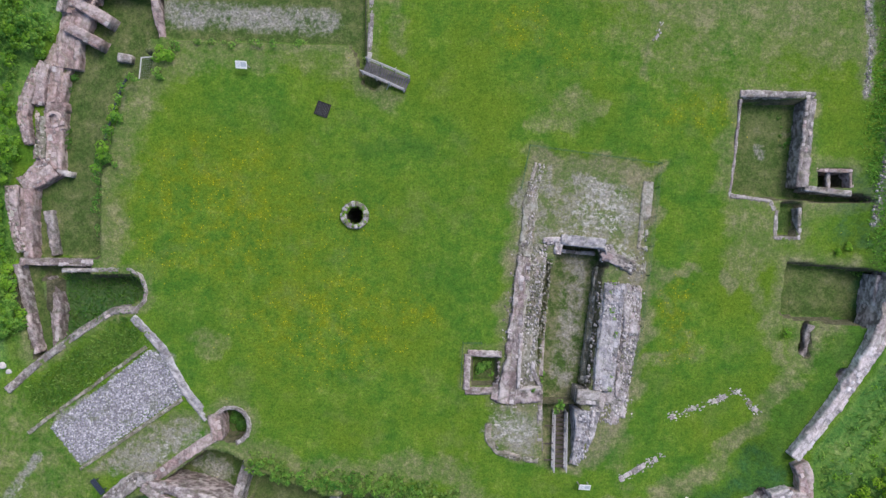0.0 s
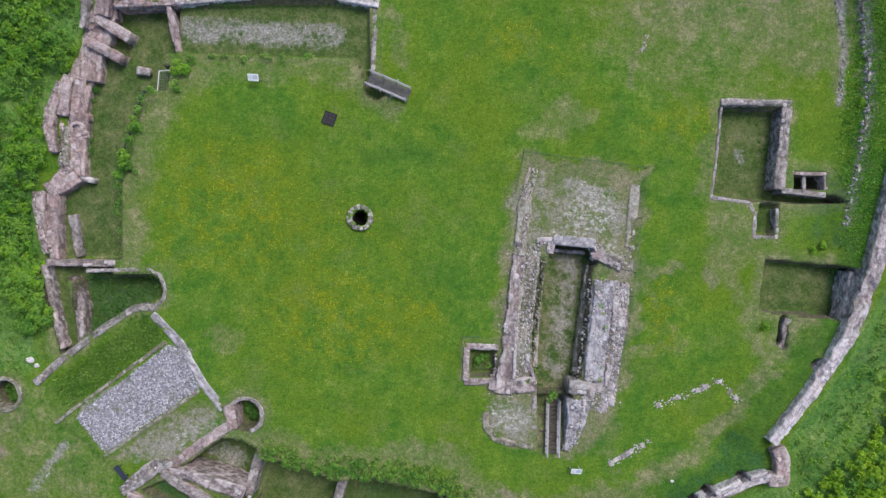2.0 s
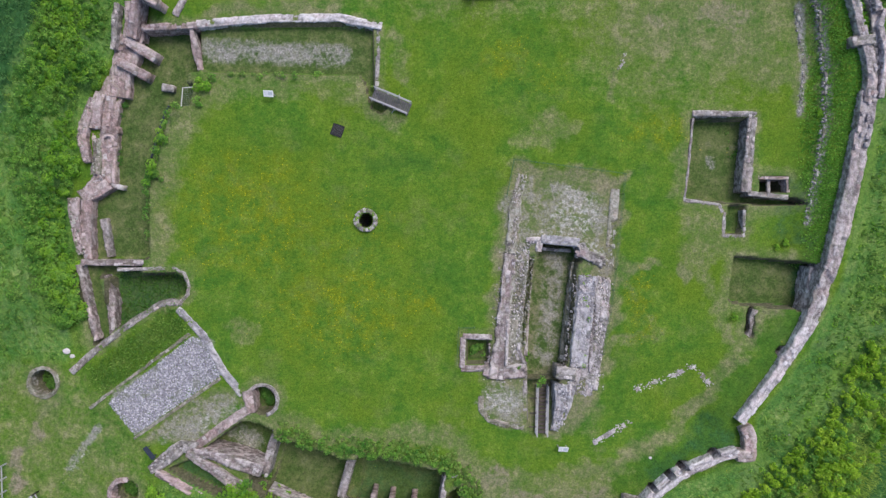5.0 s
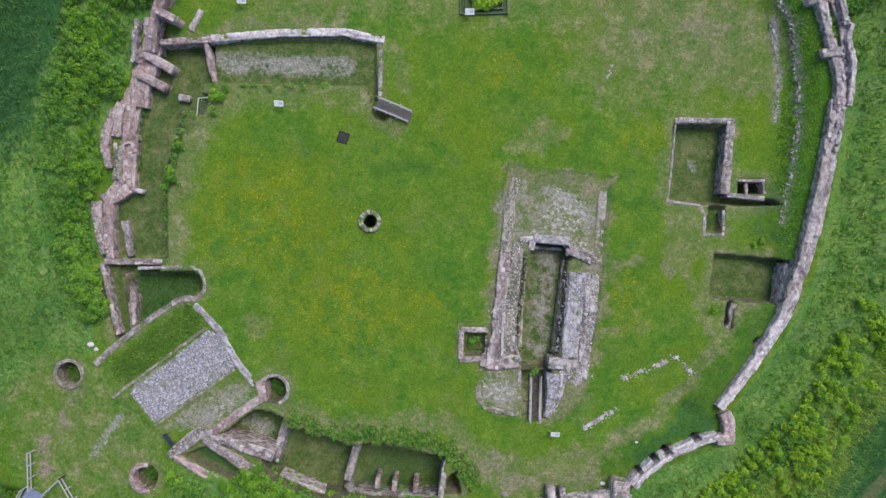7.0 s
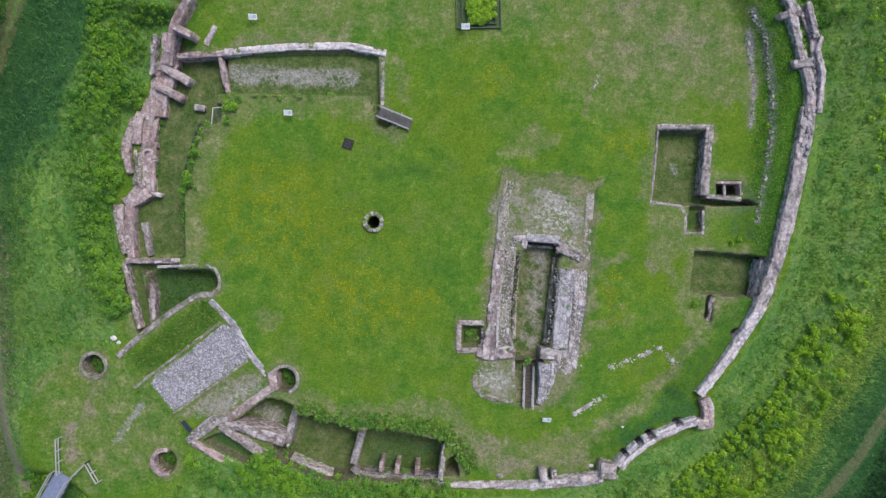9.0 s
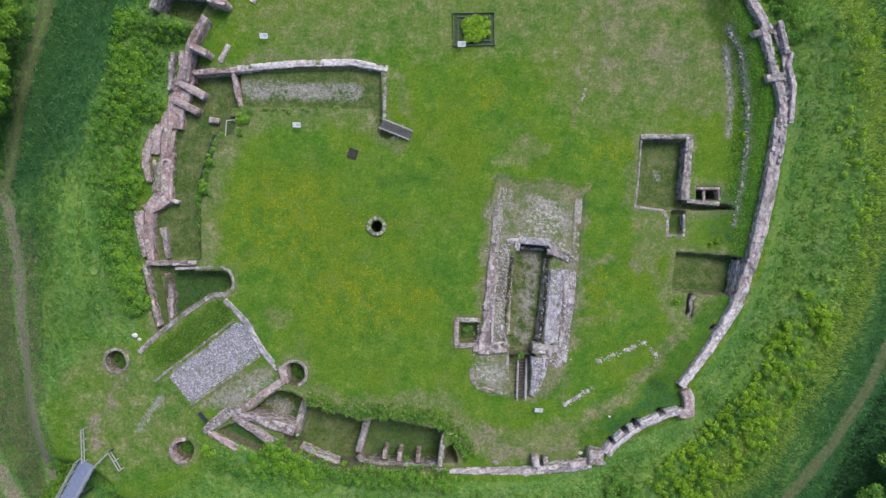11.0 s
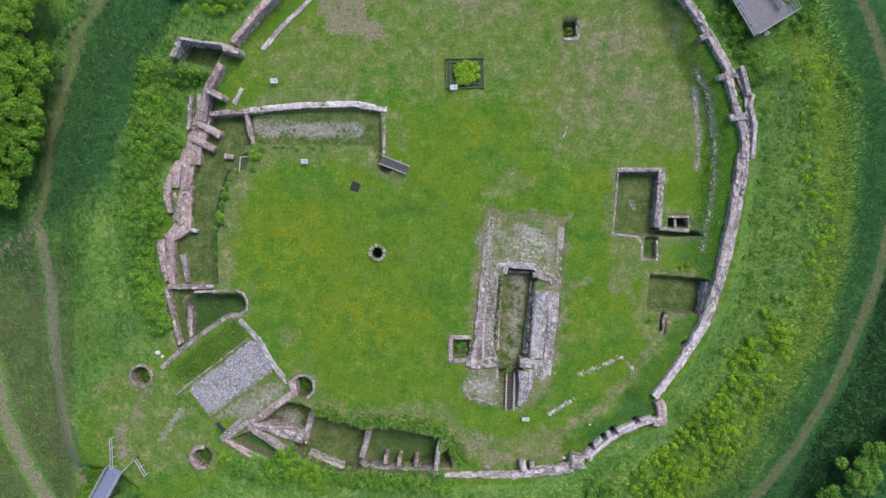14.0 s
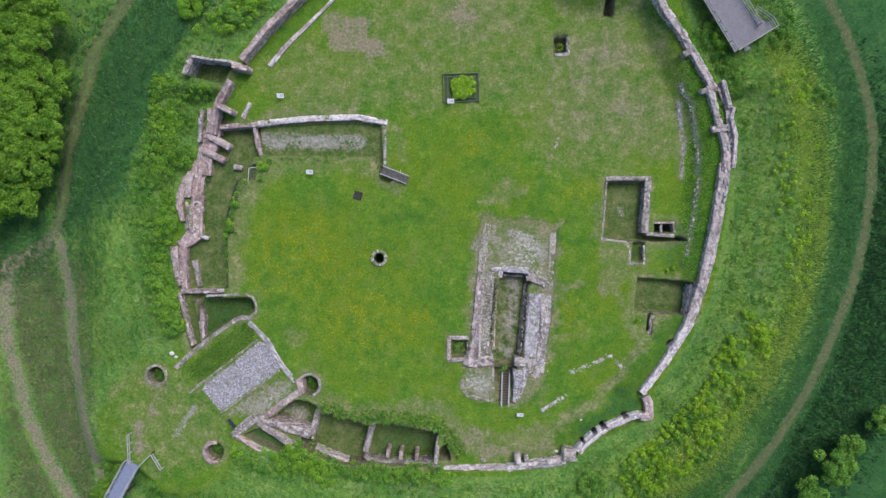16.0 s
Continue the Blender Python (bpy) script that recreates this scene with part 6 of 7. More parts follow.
def plank_bridge():
    a, b = Vector((-6.50, 14.73, 0.22)), Vector((-3.02, 13.27, 0.12))
    d = b - a
    t = empty("footbridge", a.x, a.y, 0, math.degrees(math.atan2(d.y, d.x)))
    tagged(t, "weathered grey wooden footbridge with handrails over the trench", "bridge")
    ln = d.xy.length
    half = 0.55

    def arch(s):
        return 0.18 + 0.22 * math.sin(math.pi * (0.15 + 0.75 * s))
    n = 19
    for i in range(n):
        s = (i + 0.5) / n
        part("plank", boxes((ln * s, 0, arch(s), ln / n - 0.05, 2 * half, 0.05)), PLANK, t)
    for sy in (-1, 1):
        bm = bmesh.new()
        for i in range(6):
            s0, s1 = i / 6, (i + 1) / 6
            rod(bm, (ln * s0, sy * (half - 0.1), arch(s0) - 0.12), (ln * s1, sy * (half - 0.1), arch(s1) - 0.12), 0.08)
        part("beam", bm, DARKWOOD, t)
        bm = bmesh.new()
        for i in range(6):
            s0, s1 = i / 6, (i + 1) / 6
            rod(bm, (ln * s0, sy * half, arch(s0) + 0.95), (ln * s1, sy * half, arch(s1) + 0.95), 0.055)
        part("handrail", bm, RAILWOOD, t)
        bm = bmesh.new()
        rod(bm, (0, sy * half, arch(0) + 0.5), (ln * 0.5, sy * half, arch(0.5) + 0.5), 0.035)
        rod(bm, (ln * 0.5, sy * half, arch(0.5) + 0.5), (ln, sy * half, arch(1) + 0.5), 0.035)
        part("middle_rail", bm, RAILWOOD, t)
        for s in (0.03, 0.35, 0.66, 0.97):
            part("post", boxes((ln * s, sy * half, arch(s) + 0.4, 0.09, 0.09, 1.15)), RAILWOOD, t)
        part("brace", rod(bmesh.new(), (ln * 0.62, sy * (half + 0.4), arch(0.62) - 0.1), (ln * 0.66, sy * half, arch(0.66) + 0.6), 0.035), RAILWOOD, t)
    return t


PLANK = mat_plain("worn_bridge_planks", (0.15, 0.145, 0.15), 0.85, 0, 0.4, 5)
RAILWOOD = mat_plain("silvered_rail_wood", (0.43, 0.43, 0.46), 0.8, 0, 0.2, 9)
plank_bridge()


def cellar_stair():
    t = empty("cellar_stair", STAIR_TOP.x, STAIR_TOP.y, 0)
    tagged(t, "steep grey wooden stair with double handrails down to the cellar", "stair")
    dy = STAIR_FOOT.y - STAIR_TOP.y
    dx = STAIR_FOOT.x - STAIR_TOP.x
    n = 13
    for i in range(n):
        s = (i + 0.5) / n
        part("tread", boxes((dx * s, dy * s, -1.8 * s + 0.05, 0.95, abs(dy) / n * 0.82, 0.05)), DARKWOOD, t)
    for sx in (-0.5, 0.5):
        for z, r, nm in ((0.0, 0.07, "stringer"), (0.95, 0.05, "handrail"), (0.5, 0.035, "middle_rail")):
            part(nm, rod(bmesh.new(), (sx, 0, z + 0.05), (sx + dx, dy, z - 1.75), r), RAILWOOD, t)
        for s in (0.02, 0.33, 0.66, 0.98):
            part("post", boxes((sx + dx * s, dy * s, -1.8 * s + 0.5, 0.08, 0.08, 1.0)), RAILWOOD, t)
    for s in (0.15, 0.42, 0.72):
        part("side_joist", boxes((-0.85 + dx * s, dy * s, -1.8 * s + 0.25, 0.7, 0.09, 0.12)), DARKWOOD, t)
    return t


cellar_stair()


def park_bench(x, y, turn):
    t = empty("bench", x, y, height_at(x, y), turn)
    tagged(t, "dark blue backless bench on the grass", "bench")
    for o in (-0.16, 0, 0.16):
        part("seat_board", boxes((0, o, 0.45, 1.45, 0.145, 0.05, 0, 0, 0.01)), NAVY, t)
    for o in (-0.5, 0.5):
        part("leg", boxes((o, 0, 0.21, 0.08, 0.4, 0.43)), NAVY, t)
    return t


park_bench(-28.16, -19.25, -52)


def long_rail(t, a, b, h=1.05, gap=1.8, material=None, rails=2):
    material = material or RAILWOOD
    a, b = Vector(a), Vector(b)
    n = max(1, round((b - a).length / gap))
    for i in range(n + 1):
        p = a.lerp(b, i / n)
        part("post", boxes((p.x, p.y, p.z + h / 2, 0.1, 0.1, h)), material, t)
    for k in range(rails):
        part("rail", rod(bmesh.new(), a + Vector((0, 0, h * (1 - 0.45 * k))), b + Vector((0, 0, h * (1 - 0.45 * k))), 0.055), material, t)


def gate_bridge():
    a, b = Vector((-42.13, -24.61, 0.0)), Vector((-47.24, -33.38, 0.0))
    d = b - a
    ln = d.length
    t = empty("gate_bridge", a.x, a.y, 0, math.degrees(math.atan2(d.y, d.x)))
    tagged(t, "blue-grey boarded bridge with pale wooden rails over the ditch", "bridge")
    n = int(ln / 0.2)
    for i in range(n):
        part("plank", boxes((ln * (i + 0.5) / n, 0, 0.0, ln / n - 0.015, 1.9, 0.07)), BRIDGE_DECK, t)
    for sy in (-1, 1):
        part("beam", boxes((ln / 2, sy * 0.8, -0.2, ln, 0.2, 0.3)), DARKWOOD, t)
        long_rail(t, (0, sy * 0.98, 0), (ln, sy * 0.98, 0), 1.1, 1.8)
    for s in (0.45, 0.9):
        for sy in (-0.8, 0.8):
            part("trestle_post", boxes((ln * s, sy, -1.8, 0.25, 0.25, 3.2)), DARKWOOD, t)
    return t


gate_bridge()


def rail_fence(pts, label):
    t = empty("rail_fence", pts[0][0], pts[0][1], 0)
    tagged(t, label, "fence", group="gate fences")
    o = Vector((*pts[0], 0))
    for a, b in zip(pts, pts[1:]):
        long_rail(t, Vector((*a, height_at(*a))) - o, Vector((*b, height_at(*b))) - o, 1.05, 1.5)


rail_fence([(-42.3, -20.4), (-42.3, -24.3)], "pale wooden rail fence beside the gate bridge")
rail_fence([(-40.8, -24.6), (-39.2, -23.1), (-38.0, -25.3)], "pale wooden rail fence with a bend beside the gate bridge")


def viewing_platform():
    # a raised deck on posts outside the curtain
    c = [Vector((*p, 0)) for p in [(40.1, 28.5), (45.1, 31.7), (36.6, 35.2)]]
    ex = (c[1] - c[0])
    ey = (c[2] - c[0])
    wx, wy = ex.length, ey.length + 4.0
    turn = math.degrees((math.atan2(ex.y, ex.x) + math.atan2(ey.y, ey.x) - math.pi / 2) / 2)
    t = empty("viewing_platform", c[0].x, c[0].y, 0, turn)
    tagged(t, "raised grey boarded viewing platform with steel rails and a stair", "platform")
    z = 2.5
    deck_w = wx * 0.72
    n = int(wy / 0.3)
    for i in range(n):
        w = wx if i < 4 else deck_w
        part("deck_board", boxes((w / 2, (i + 0.5) * wy / n, z, w, wy / n - 0.02, 0.06)), DECK, t)
    steps = 8
    for i in range(steps):
        part("stair_tread", boxes((wx * 0.85, 1.3 + i * 0.26, z - 0.2 * (i + 1), wx * 0.2, 0.25, 0.05)), DECK, t)
    for a, b in (((0, 0, z), (wx, 0, z)), ((0, 0, z), (0, wy, z)), ((wx, 0, z), (wx, 1.3, z)), ((deck_w, 1.4, z), (deck_w, wy, z)), ((wx, 1.3, z), (wx, 3.6, z - 1.6)), ((wx * 0.75, 1.4, z), (wx * 0.75, 3.6, z - 1.6))):
        long_rail(t, a, b, 1.1, 1.5, STEEL, 3)
    for x, y in ((0.2, 0.2), (wx - 0.2, 0.2), (0.2, wy - 0.2), (deck_w, wy - 0.2), (0.2, wy / 2), (deck_w, wy / 2)):
        part("support", boxes((x, y, z / 2 - 0.3, 0.2, 0.2, z + 0.5)), DARKWOOD, t)
    for x in (0.3, deck_w - 0.2):
        part("joist", boxes((x, wy / 2, z - 0.15, 0.15, wy, 0.2)), DARKWOOD, t)
    return t


viewing_platform()


def wire_fence(pts):
    t = empty("wire_fence", pts[0][0], pts[0][1], 0)
    tagged(t, "low green wire fence on thin posts round the keep", "fence", group="wire fences")
    o = Vector((*pts[0], 0))
    for a, b in zip(pts, pts[1:]):
        a, b = Vector((*a, 0)) - o, Vector((*b, 0)) - o
        n = max(1, round((b - a).length / 2.2))
        for i in range(n + 1):
            p = a.lerp(b, i / n)
            part("post", rod(bmesh.new(), p, p + Vector((0, 0, 0.9)), 0.03), GREENWIRE, t)
        for h in (0.3, 0.6, 0.88):
            part("wire", rod(bmesh.new(), a + Vector((0, 0, h)), b + Vector((0, 0, h)), 0.012, 4), GREENWIRE, t)


wire_fence([(6.1, 5.0), (6.8, 8.5), (17.3, 7.1), (17.1, 5.2), (16.4, -1.9), (15.9, -6.0), (15.2, -10.0)])
wire_fence([(3.0, -7.4), (1.5, -7.4), (1.3, -10.8)])


def boulder(x, y, s, label, material=None):
    bm = bmesh.new()
    bmesh.ops.create_icosphere(bm, subdivisions=2, radius=s)
    for v in bm.verts:
        k = 1 + 0.35 * noise.noise(v.co * 2.2 / s + Vector((x, y, 0)))
        v.co = Vector((v.co.x * k * 1.3, v.co.y * k, v.co.z * k * 0.6))
    ob = part("boulder", bm, material or PALE)
    ob.data.attributes.new("tone", "FLOAT", "POINT").data.foreach_set("value", [0.35 if material else 1.0] * len(ob.data.vertices))
    ob.location = (x, y, height_at(x, y) + 0.15 * s)
    tagged(ob, label, "rock")


boulder(-36.18, -9.50, 0.27, "pale fallen boulder in the grass")
boulder(-35.63, -10.02, 0.2, "pale fallen boulder in the grass")
boulder(6.25, -25.40, 0.3, "grey fallen boulder near the south curtain", GREY)
boulder(16.28, -24.33, 0.2, "white stone near the south curtain")
boulder(19.62, -19.89, 0.12, "small white stone on the lawn")
boulder(24.02, -11.41, 0.14, "small white stone on the footing")
boulder(42.51, 29.47, 0.35, "white stone under the viewing platform")


# ---- things that grow ----
def shrub(x, y, r, h, material, label, seed, name="shrub", leaf=0.13, dense=60):
    rng = np.random.default_rng(seed)
    z = height_at(x, y)
    t = empty(name, x, y, z)
    tagged(t, label, name.replace("_", " "))
    n = max(4, int(7 * r * r) + 3)
    a = rng.uniform(0, 2 * math.pi, n)
    q = np.sqrt(rng.random(n)) * r * 0.8
    cen = np.stack([np.cos(a) * q, np.sin(a) * q, h * (0.35 + 0.5 * (1 - (q / r) ** 2)) * rng.uniform(0.7, 1.1, n)], -1)
    v, f = lumps(cen, rng.uniform(0.28, 0.5, n) * min(1.3, max(0.55, r)), dense, leaf, rng)
    from_arrays("foliage", v, f, material, t)
    bm = bmesh.new()
    for k in range(4):
        e = cen[k % n]
        rod(bm, (0, 0, -0.1), (e[0] * 0.7, e[1] * 0.7, max(0.2, e[2])), 0.025, 5)
    part("stems", bm, BARK, t)
    return t


def tree(x, y, r, h, seed, material=None):
    rng = np.random.default_rng(seed)
    z = height_at(x, y)
    t = empty("tree", x, y, z)
    tagged(t, "broad leafy tree with a lumpy green crown", "tree", group="trees round the mound")
    trunk = bmesh.new()
    bmesh.ops.create_cone(trunk, cap_ends=True, segments=9, radius1=0.32, radius2=0.16, depth=h * 0.6 + 0.6, matrix=Matrix.Translation((0, 0, h * 0.3 - 0.1)))
    part("trunk", trunk, BARK, t)
    n = int(40 * r * r / 9) + 26
    a = rng.uniform(0, 2 * math.pi, n)
    q = np.sqrt(rng.random(n)) * r
    edge = 1 + 0.18 * np.sin(3 * a + seed) + 0.1 * np.sin(5 * a + 2 * seed)
    cen = np.stack([np.cos(a) * q * edge, np.sin(a) * q * edge, h * 0.55 + h * 0.42 * np.sqrt(np.clip(1 - (q / r) ** 2 * 0.9, 0, 1)) + rng.uniform(-0.7, 0.5, n)], -1)
    rad = rng.uniform(0.35, 0.95, n) * (0.75 + r * 0.06)
    v, f = lumps(cen, rad, 44, 0.17, rng, 0.85)
    from_arrays("crown", v, f, material or LEAF_TREE, t)
    limb = bmesh.new()
    for k in range(7):
        e = cen[k]
        rod(limb, (0, 0, h * 0.4), tuple(e * np.array([0.85, 0.85, 0.92])), 0.07, 5)
    part("limbs", limb, BARK, t)
    return t


def thicket(name, pts, width, height, material, label, per_m, seed, leaf=0.12, dense=55, r0=0.25, r1=0.55, lift=0.0, in_pits=False, gaps=0.0):
    """A long tangle of growth along a line; gaps break it into clumps."""
    rng = np.random.default_rng(seed)
    line, ways = along(pts, 0.25)
    n = int(0.25 * len(line) * per_m * width)
    i = rng.integers(0, len(line), n)
    off = rng.uniform(-0.5, 0.5, n) * width
    p = np.array([(line[j].x - ways[j].y * o, line[j].y + ways[j].x * o) for j, o in zip(i, off)])
    rad = rng.uniform(r0, r1, n)
    z = land(p[:, 0], p[:, 1])
    patch = np.sin(p[:, 0] * 0.9 + 1.6 * np.sin(p[:, 1] * 0.53 + seed)) * np.sin(p[:, 1] * 0.8 + seed + 1.4 * np.sin(p[:, 0] * 0.47))
    keep = 0.5 + 0.5 * patch + rng.normal(0, 0.12, n) > gaps
    for poly, _ in PITS[:12]:
        keep &= (inside_distance(p[:, 0], p[:, 1], poly) < 0.1) | in_pits
    if not in_pits:
        keep &= inside_distance(p[:, 0], p[:, 1], WEST_BAND) < -0.1 + 0.3 * rng.random(n) ** 6
    cen = np.stack([p[:, 0], p[:, 1], z + lift + rad * 0.3 + height * rng.random(n) * np.exp(-(off / width) ** 2)], -1)[keep]
    v, f = lumps(cen, rad[keep], dense, leaf, rng)
    return tagged(from_arrays(name, v, f, material), label, "bushes", kind="stuff")


def grass_blades(name, pick, box_, count, length, material, label, seed):
    """Tall leaning blades over a stretch of ground."""
    rng = np.random.default_rng(seed)
    x0, x1, y0, y1 = box_
    p = rng.uniform((x0, y0), (x1, y1), (count, 2))
    w = pick(p[:, 0], p[:, 1])
    p = p[rng.random(len(p)) < w]
    n = len(p)
    z = land(p[:, 0], p[:, 1])
    base = np.stack([p[:, 0], p[:, 1], z], -1)
    ang = rng.normal(0.6, 1.2, n)
    ln = length * rng.uniform(0.5, 1.4, n)
    lean = rng.uniform(0.6, 0.98, n)
    d = np.stack([np.cos(ang) * lean, np.sin(ang) * lean, np.sqrt(1 - lean ** 2)], -1) * ln[:, None]
    s = np.stack([-np.sin(ang), np.cos(ang), np.zeros(n)], -1) * (0.035 + 0.03 * rng.random((n, 1)))
    v = np.stack([base - s, base + s, base + d * 0.6 + s * 0.8 + np.array([0, 0, 0.05]), base + d], 1).reshape(-1, 3)
    return tagged(from_arrays(name, v, np.arange(n * 4).reshape(-1, 4), material), label, "grass", kind="stuff")


def outer_bank(px, py):
    out = -inside_distance(px, py, CURTAIN)
    d = np.minimum(line_distance(px, py, RING_TRACK_W), line_distance(px, py, RING_TRACK_E))
    gate = smooth(np.hypot(px + 37, py + 20), 12, 8)
    return smooth(out, 1.0, 2.5) * smooth(out, 15, 10) * smooth(d, 0.65, 1.0) * 0.7 * (1 - gate) * (1 - ditch_west(px, py, out))


def ditch(px, py):
    out = -inside_distance(px, py, CURTAIN)
    d = np.minimum(line_distance(px, py, RING_TRACK_W), line_distance(px, py, RING_TRACK_E))
    gate = smooth(np.hypot(px + 37, py + 20), 12, 8)
    west = smooth(px, -38, -44) * smooth(py, 4, -4)
    edge = smooth(np.hypot(px, py * 1.35), 76, 64)
    return edge * np.maximum(smooth(out, 8, 12), ditch_west(px, py, out)) * smooth(d, 0.65, 1.0) * (1 - gate) * (1 - west)


def tufts(name, pick, box_, count, r0, r1, material, label, seed, leaf=0.12, dense=34, category="weeds"):
    """Low rounded clumps of weeds over a stretch of ground."""
    rng = np.random.default_rng(seed)
    x0, x1, y0, y1 = box_
    p = rng.uniform((x0, y0), (x1, y1), (count, 2))
    drift = 0.5 + 0.5 * np.sin(p[:, 0] * 0.31 + 1.7 * np.sin(p[:, 1] * 0.23 + seed)) * np.sin(p[:, 1] * 0.37 + seed + 1.3 * np.sin(p[:, 0] * 0.19))
    p = p[rng.random(len(p)) < pick(p[:, 0], p[:, 1]) * (0.25 + 0.75 * drift)]
    rad = rng.uniform(r0, r1, len(p))
    cen = np.stack([p[:, 0], p[:, 1], land(p[:, 0], p[:, 1]) - rad * 0.1], -1)
    v, f = lumps(cen, rad, dense, leaf, rng, 0.7)
    return tagged(from_arrays(name, v, f, material), label, category, kind="stuff")


def meadow(px, py):
    return smooth(line_distance(px, py, SIDE_PATH), 1.1, 1.9) * smooth(line_distance(px, py, RING_TRACK_W), 1.1, 1.9) * smooth(px, -46, -50) * smooth(px, -64, -60) * smooth(py, 6, 0)


grass_blades("tall_grass", outer_bank, (-56, 56, -38, 45), 160000, 0.4, GRASS_TALL, "tall rough grass on the outer banks", 11)
grass_blades("ditch_growth", lambda px, py: ditch(px, py) * (px > 5) * (-inside_distance(px, py, CURTAIN) > 22.5), (5, 76, -42, 50), 230000, 0.45, GRASS_DEEP, "dark nettles and grass beyond the east track", 12)
grass_blades("ditch_growth", lambda px, py: ditch(px, py) * (px > 5) * (-inside_distance(px, py, CURTAIN) <= 22.5), (5, 66, -42, 50), 130000, 0.45, GRASS_DITCH, "green nettles and grass in the east ditch", 7)
grass_blades("ditch_growth", lambda px, py: ditch(px, py) * (px <= 5), (-72, 5, -42, 50), 125000, 0.45, GRASS_DITCH, "green nettles and grass in the west ditch", 10)
tufts("bank_weeds", outer_bank, (-56, 56, -38, 45), 16000, 0.15, 0.42, GRASS_TALL, "clumps of weeds on the outer banks", 13)
tufts("bank_weeds", outer_bank, (-56, 56, -38, 45), 4500, 0.2, 0.5, LEAF, "green clumps of weeds on the outer banks", 14)
tufts("bank_weeds", outer_bank, (16, 56, -38, 45), 4500, 0.12, 0.35, LEAF_LIGHT, "bright clumps of weeds on the east bank", 8, 0.1)
tufts("nettles", lambda px, py: ditch(px, py) * (px > 5) * (-inside_distance(px, py, CURTAIN) > 22.5), (5, 76, -42, 50), 12000, 0.2, 0.5, GRASS_DEEP, "dark nettle clumps in the east ditch", 15)
tufts("nettles", lambda px, py: ditch(px, py) * (px <= 5), (-72, 5, -42, 50), 13000, 0.2, 0.5, GRASS_DITCH, "green nettle clumps in the west ditch", 9)
tufts("meadow_clumps", meadow, (-66, -46, -38, 6), 6000, 0.15, 0.35, GRASS_DRY, "brownish clumps of meadow grass", 16)
tufts("white_umbels", lambda px, py: np.minimum(1, ditch(px, py) + 0.25 * outer_bank(px, py)), (-60, 72, -38, 46), 1500, 0.05, 0.1, WHITE_FLOWER, "scattered white umbels in the rank grass", 19, 0.05, 60, "flowers")


def strip(poly):
    return lambda px, py: smooth(inside_distance(px, py, poly), -0.9, 0.8)


for n, poly in enumerate(NETTLE_STRIPS):
    grass_blades("nettle_strip", strip(poly), (22, 44, -12, 34), 110000, 0.2, GRASS_FRESH, "fresh nettles between the terrace and the curtain", 13 + n)
grass_blades("lush_grass", strip(LUSH[0][0]), (-34, -20, -18, -4), 16000, 0.25, GRASS_TALL, "lush grass strip beside the platform", 16)
grass_blades("meadow_grass", meadow, (-66, -46, -38, 6), 40000, 0.35, GRASS_DRY, "pale meadow grass beyond the track", 17)

grass_blades("pit_grass", strip(PITS[2][0]), (-32, -22, -8, 0), 2500, 0.3, GRASS_LUSH, "dark rank grass on a sunken floor", 18)
thicket("bramble_bank", [(-32.5, 26.9), (-33.2, 23.2), (-33.9, 19.4), (-34.9, 15.6), (-35.9, 12.2)], 7.0, 0.5, LEAF_LIGHT, "bright green bramble bank outside the west curtain", 4.6, 21, 0.11, 60, 0.15, 0.42, gaps=0.42)
thicket("bramble_bank", [(-32.5, 27.3), (-33.4, 23.9), (-34.2, 19.4), (-35.3, 14.9), (-36.0, 11.8), (-36.7, 6.5)], 7.4, 0.7, LEAF, "dense bramble and ivy bank outside the west curtain", 4.2, 20, 0.11, 60, 0.15, 0.42)
thicket("bramble_bank", [(-35.1, 11.8), (-36.1, 6.5), (-36.6, 2.7), (-35.7, -2.7), (-34.4, -5.8)], 2.6, 0.7, LEAF_LIGHT, "bright green creeper along the west curtain", 3.4, 23)
thicket("bramble_bank", [(-37.4, 6.5), (-37.4, 2.7), (-36.6, -2.7), (-35.0, -6.4)], 3.4, 0.7, LEAF, "dense bramble bank outside the west curtain", 5.0, 22)
thicket("bramble_bank", [(-30.4, 35.4), (-27.1, 35.0), (-23.3, 36.4), (-21.0, 38.1)], 3.6, 0.8, LEAF_LIGHT, "bright shrubby bank outside the north-west curtain", 1.8, 19)
thicket("bramble_bank", [(-18.9, -21.6), (-15.2, -24.8), (-11.5, -26.2), (-5.3, -26.5), (0.3, -26.9)], 2.2, 1.0, LEAF, "bramble thicket along the south curtain", 3.6, 24)
thicket("bramble_bank", [(-17.7, -23.0), (-14.0, -25.9), (-9.1, -26.6), (-2.8, -26.9), (2.8, -27.4)], 2.0, 0.8, LEAF_LIGHT, "bright bramble thicket along the south curtain", 2.6, 18, 0.11, 60, 0.15, 0.42)
thicket("bramble_bank", [(-21.6, -25.1), (-19.0, -23.4), (-16.6, -24.7), (-14.1, -26.8)], 3.6, 0.9, LEAF_LIGHT, "lush brambles below the gate tower", 5.5, 17, 0.11, 60, 0.18, 0.45)
thicket("bramble_bank", [(-27.6, -24.0), (-22.7, -25.3), (-17.7, -26.0)], 2.0, 0.6, LEAF, "bramble thicket below the gate tower", 2.0, 25)


def swath(px, py):
    d = line_distance(px, py, SWATH)
    return smooth(d, 4.4, 1.2) * (0.35 + 0.65 * (0.5 + 0.5 * np.sin(px * 0.7 + 1.9 * np.sin(py * 0.31))))


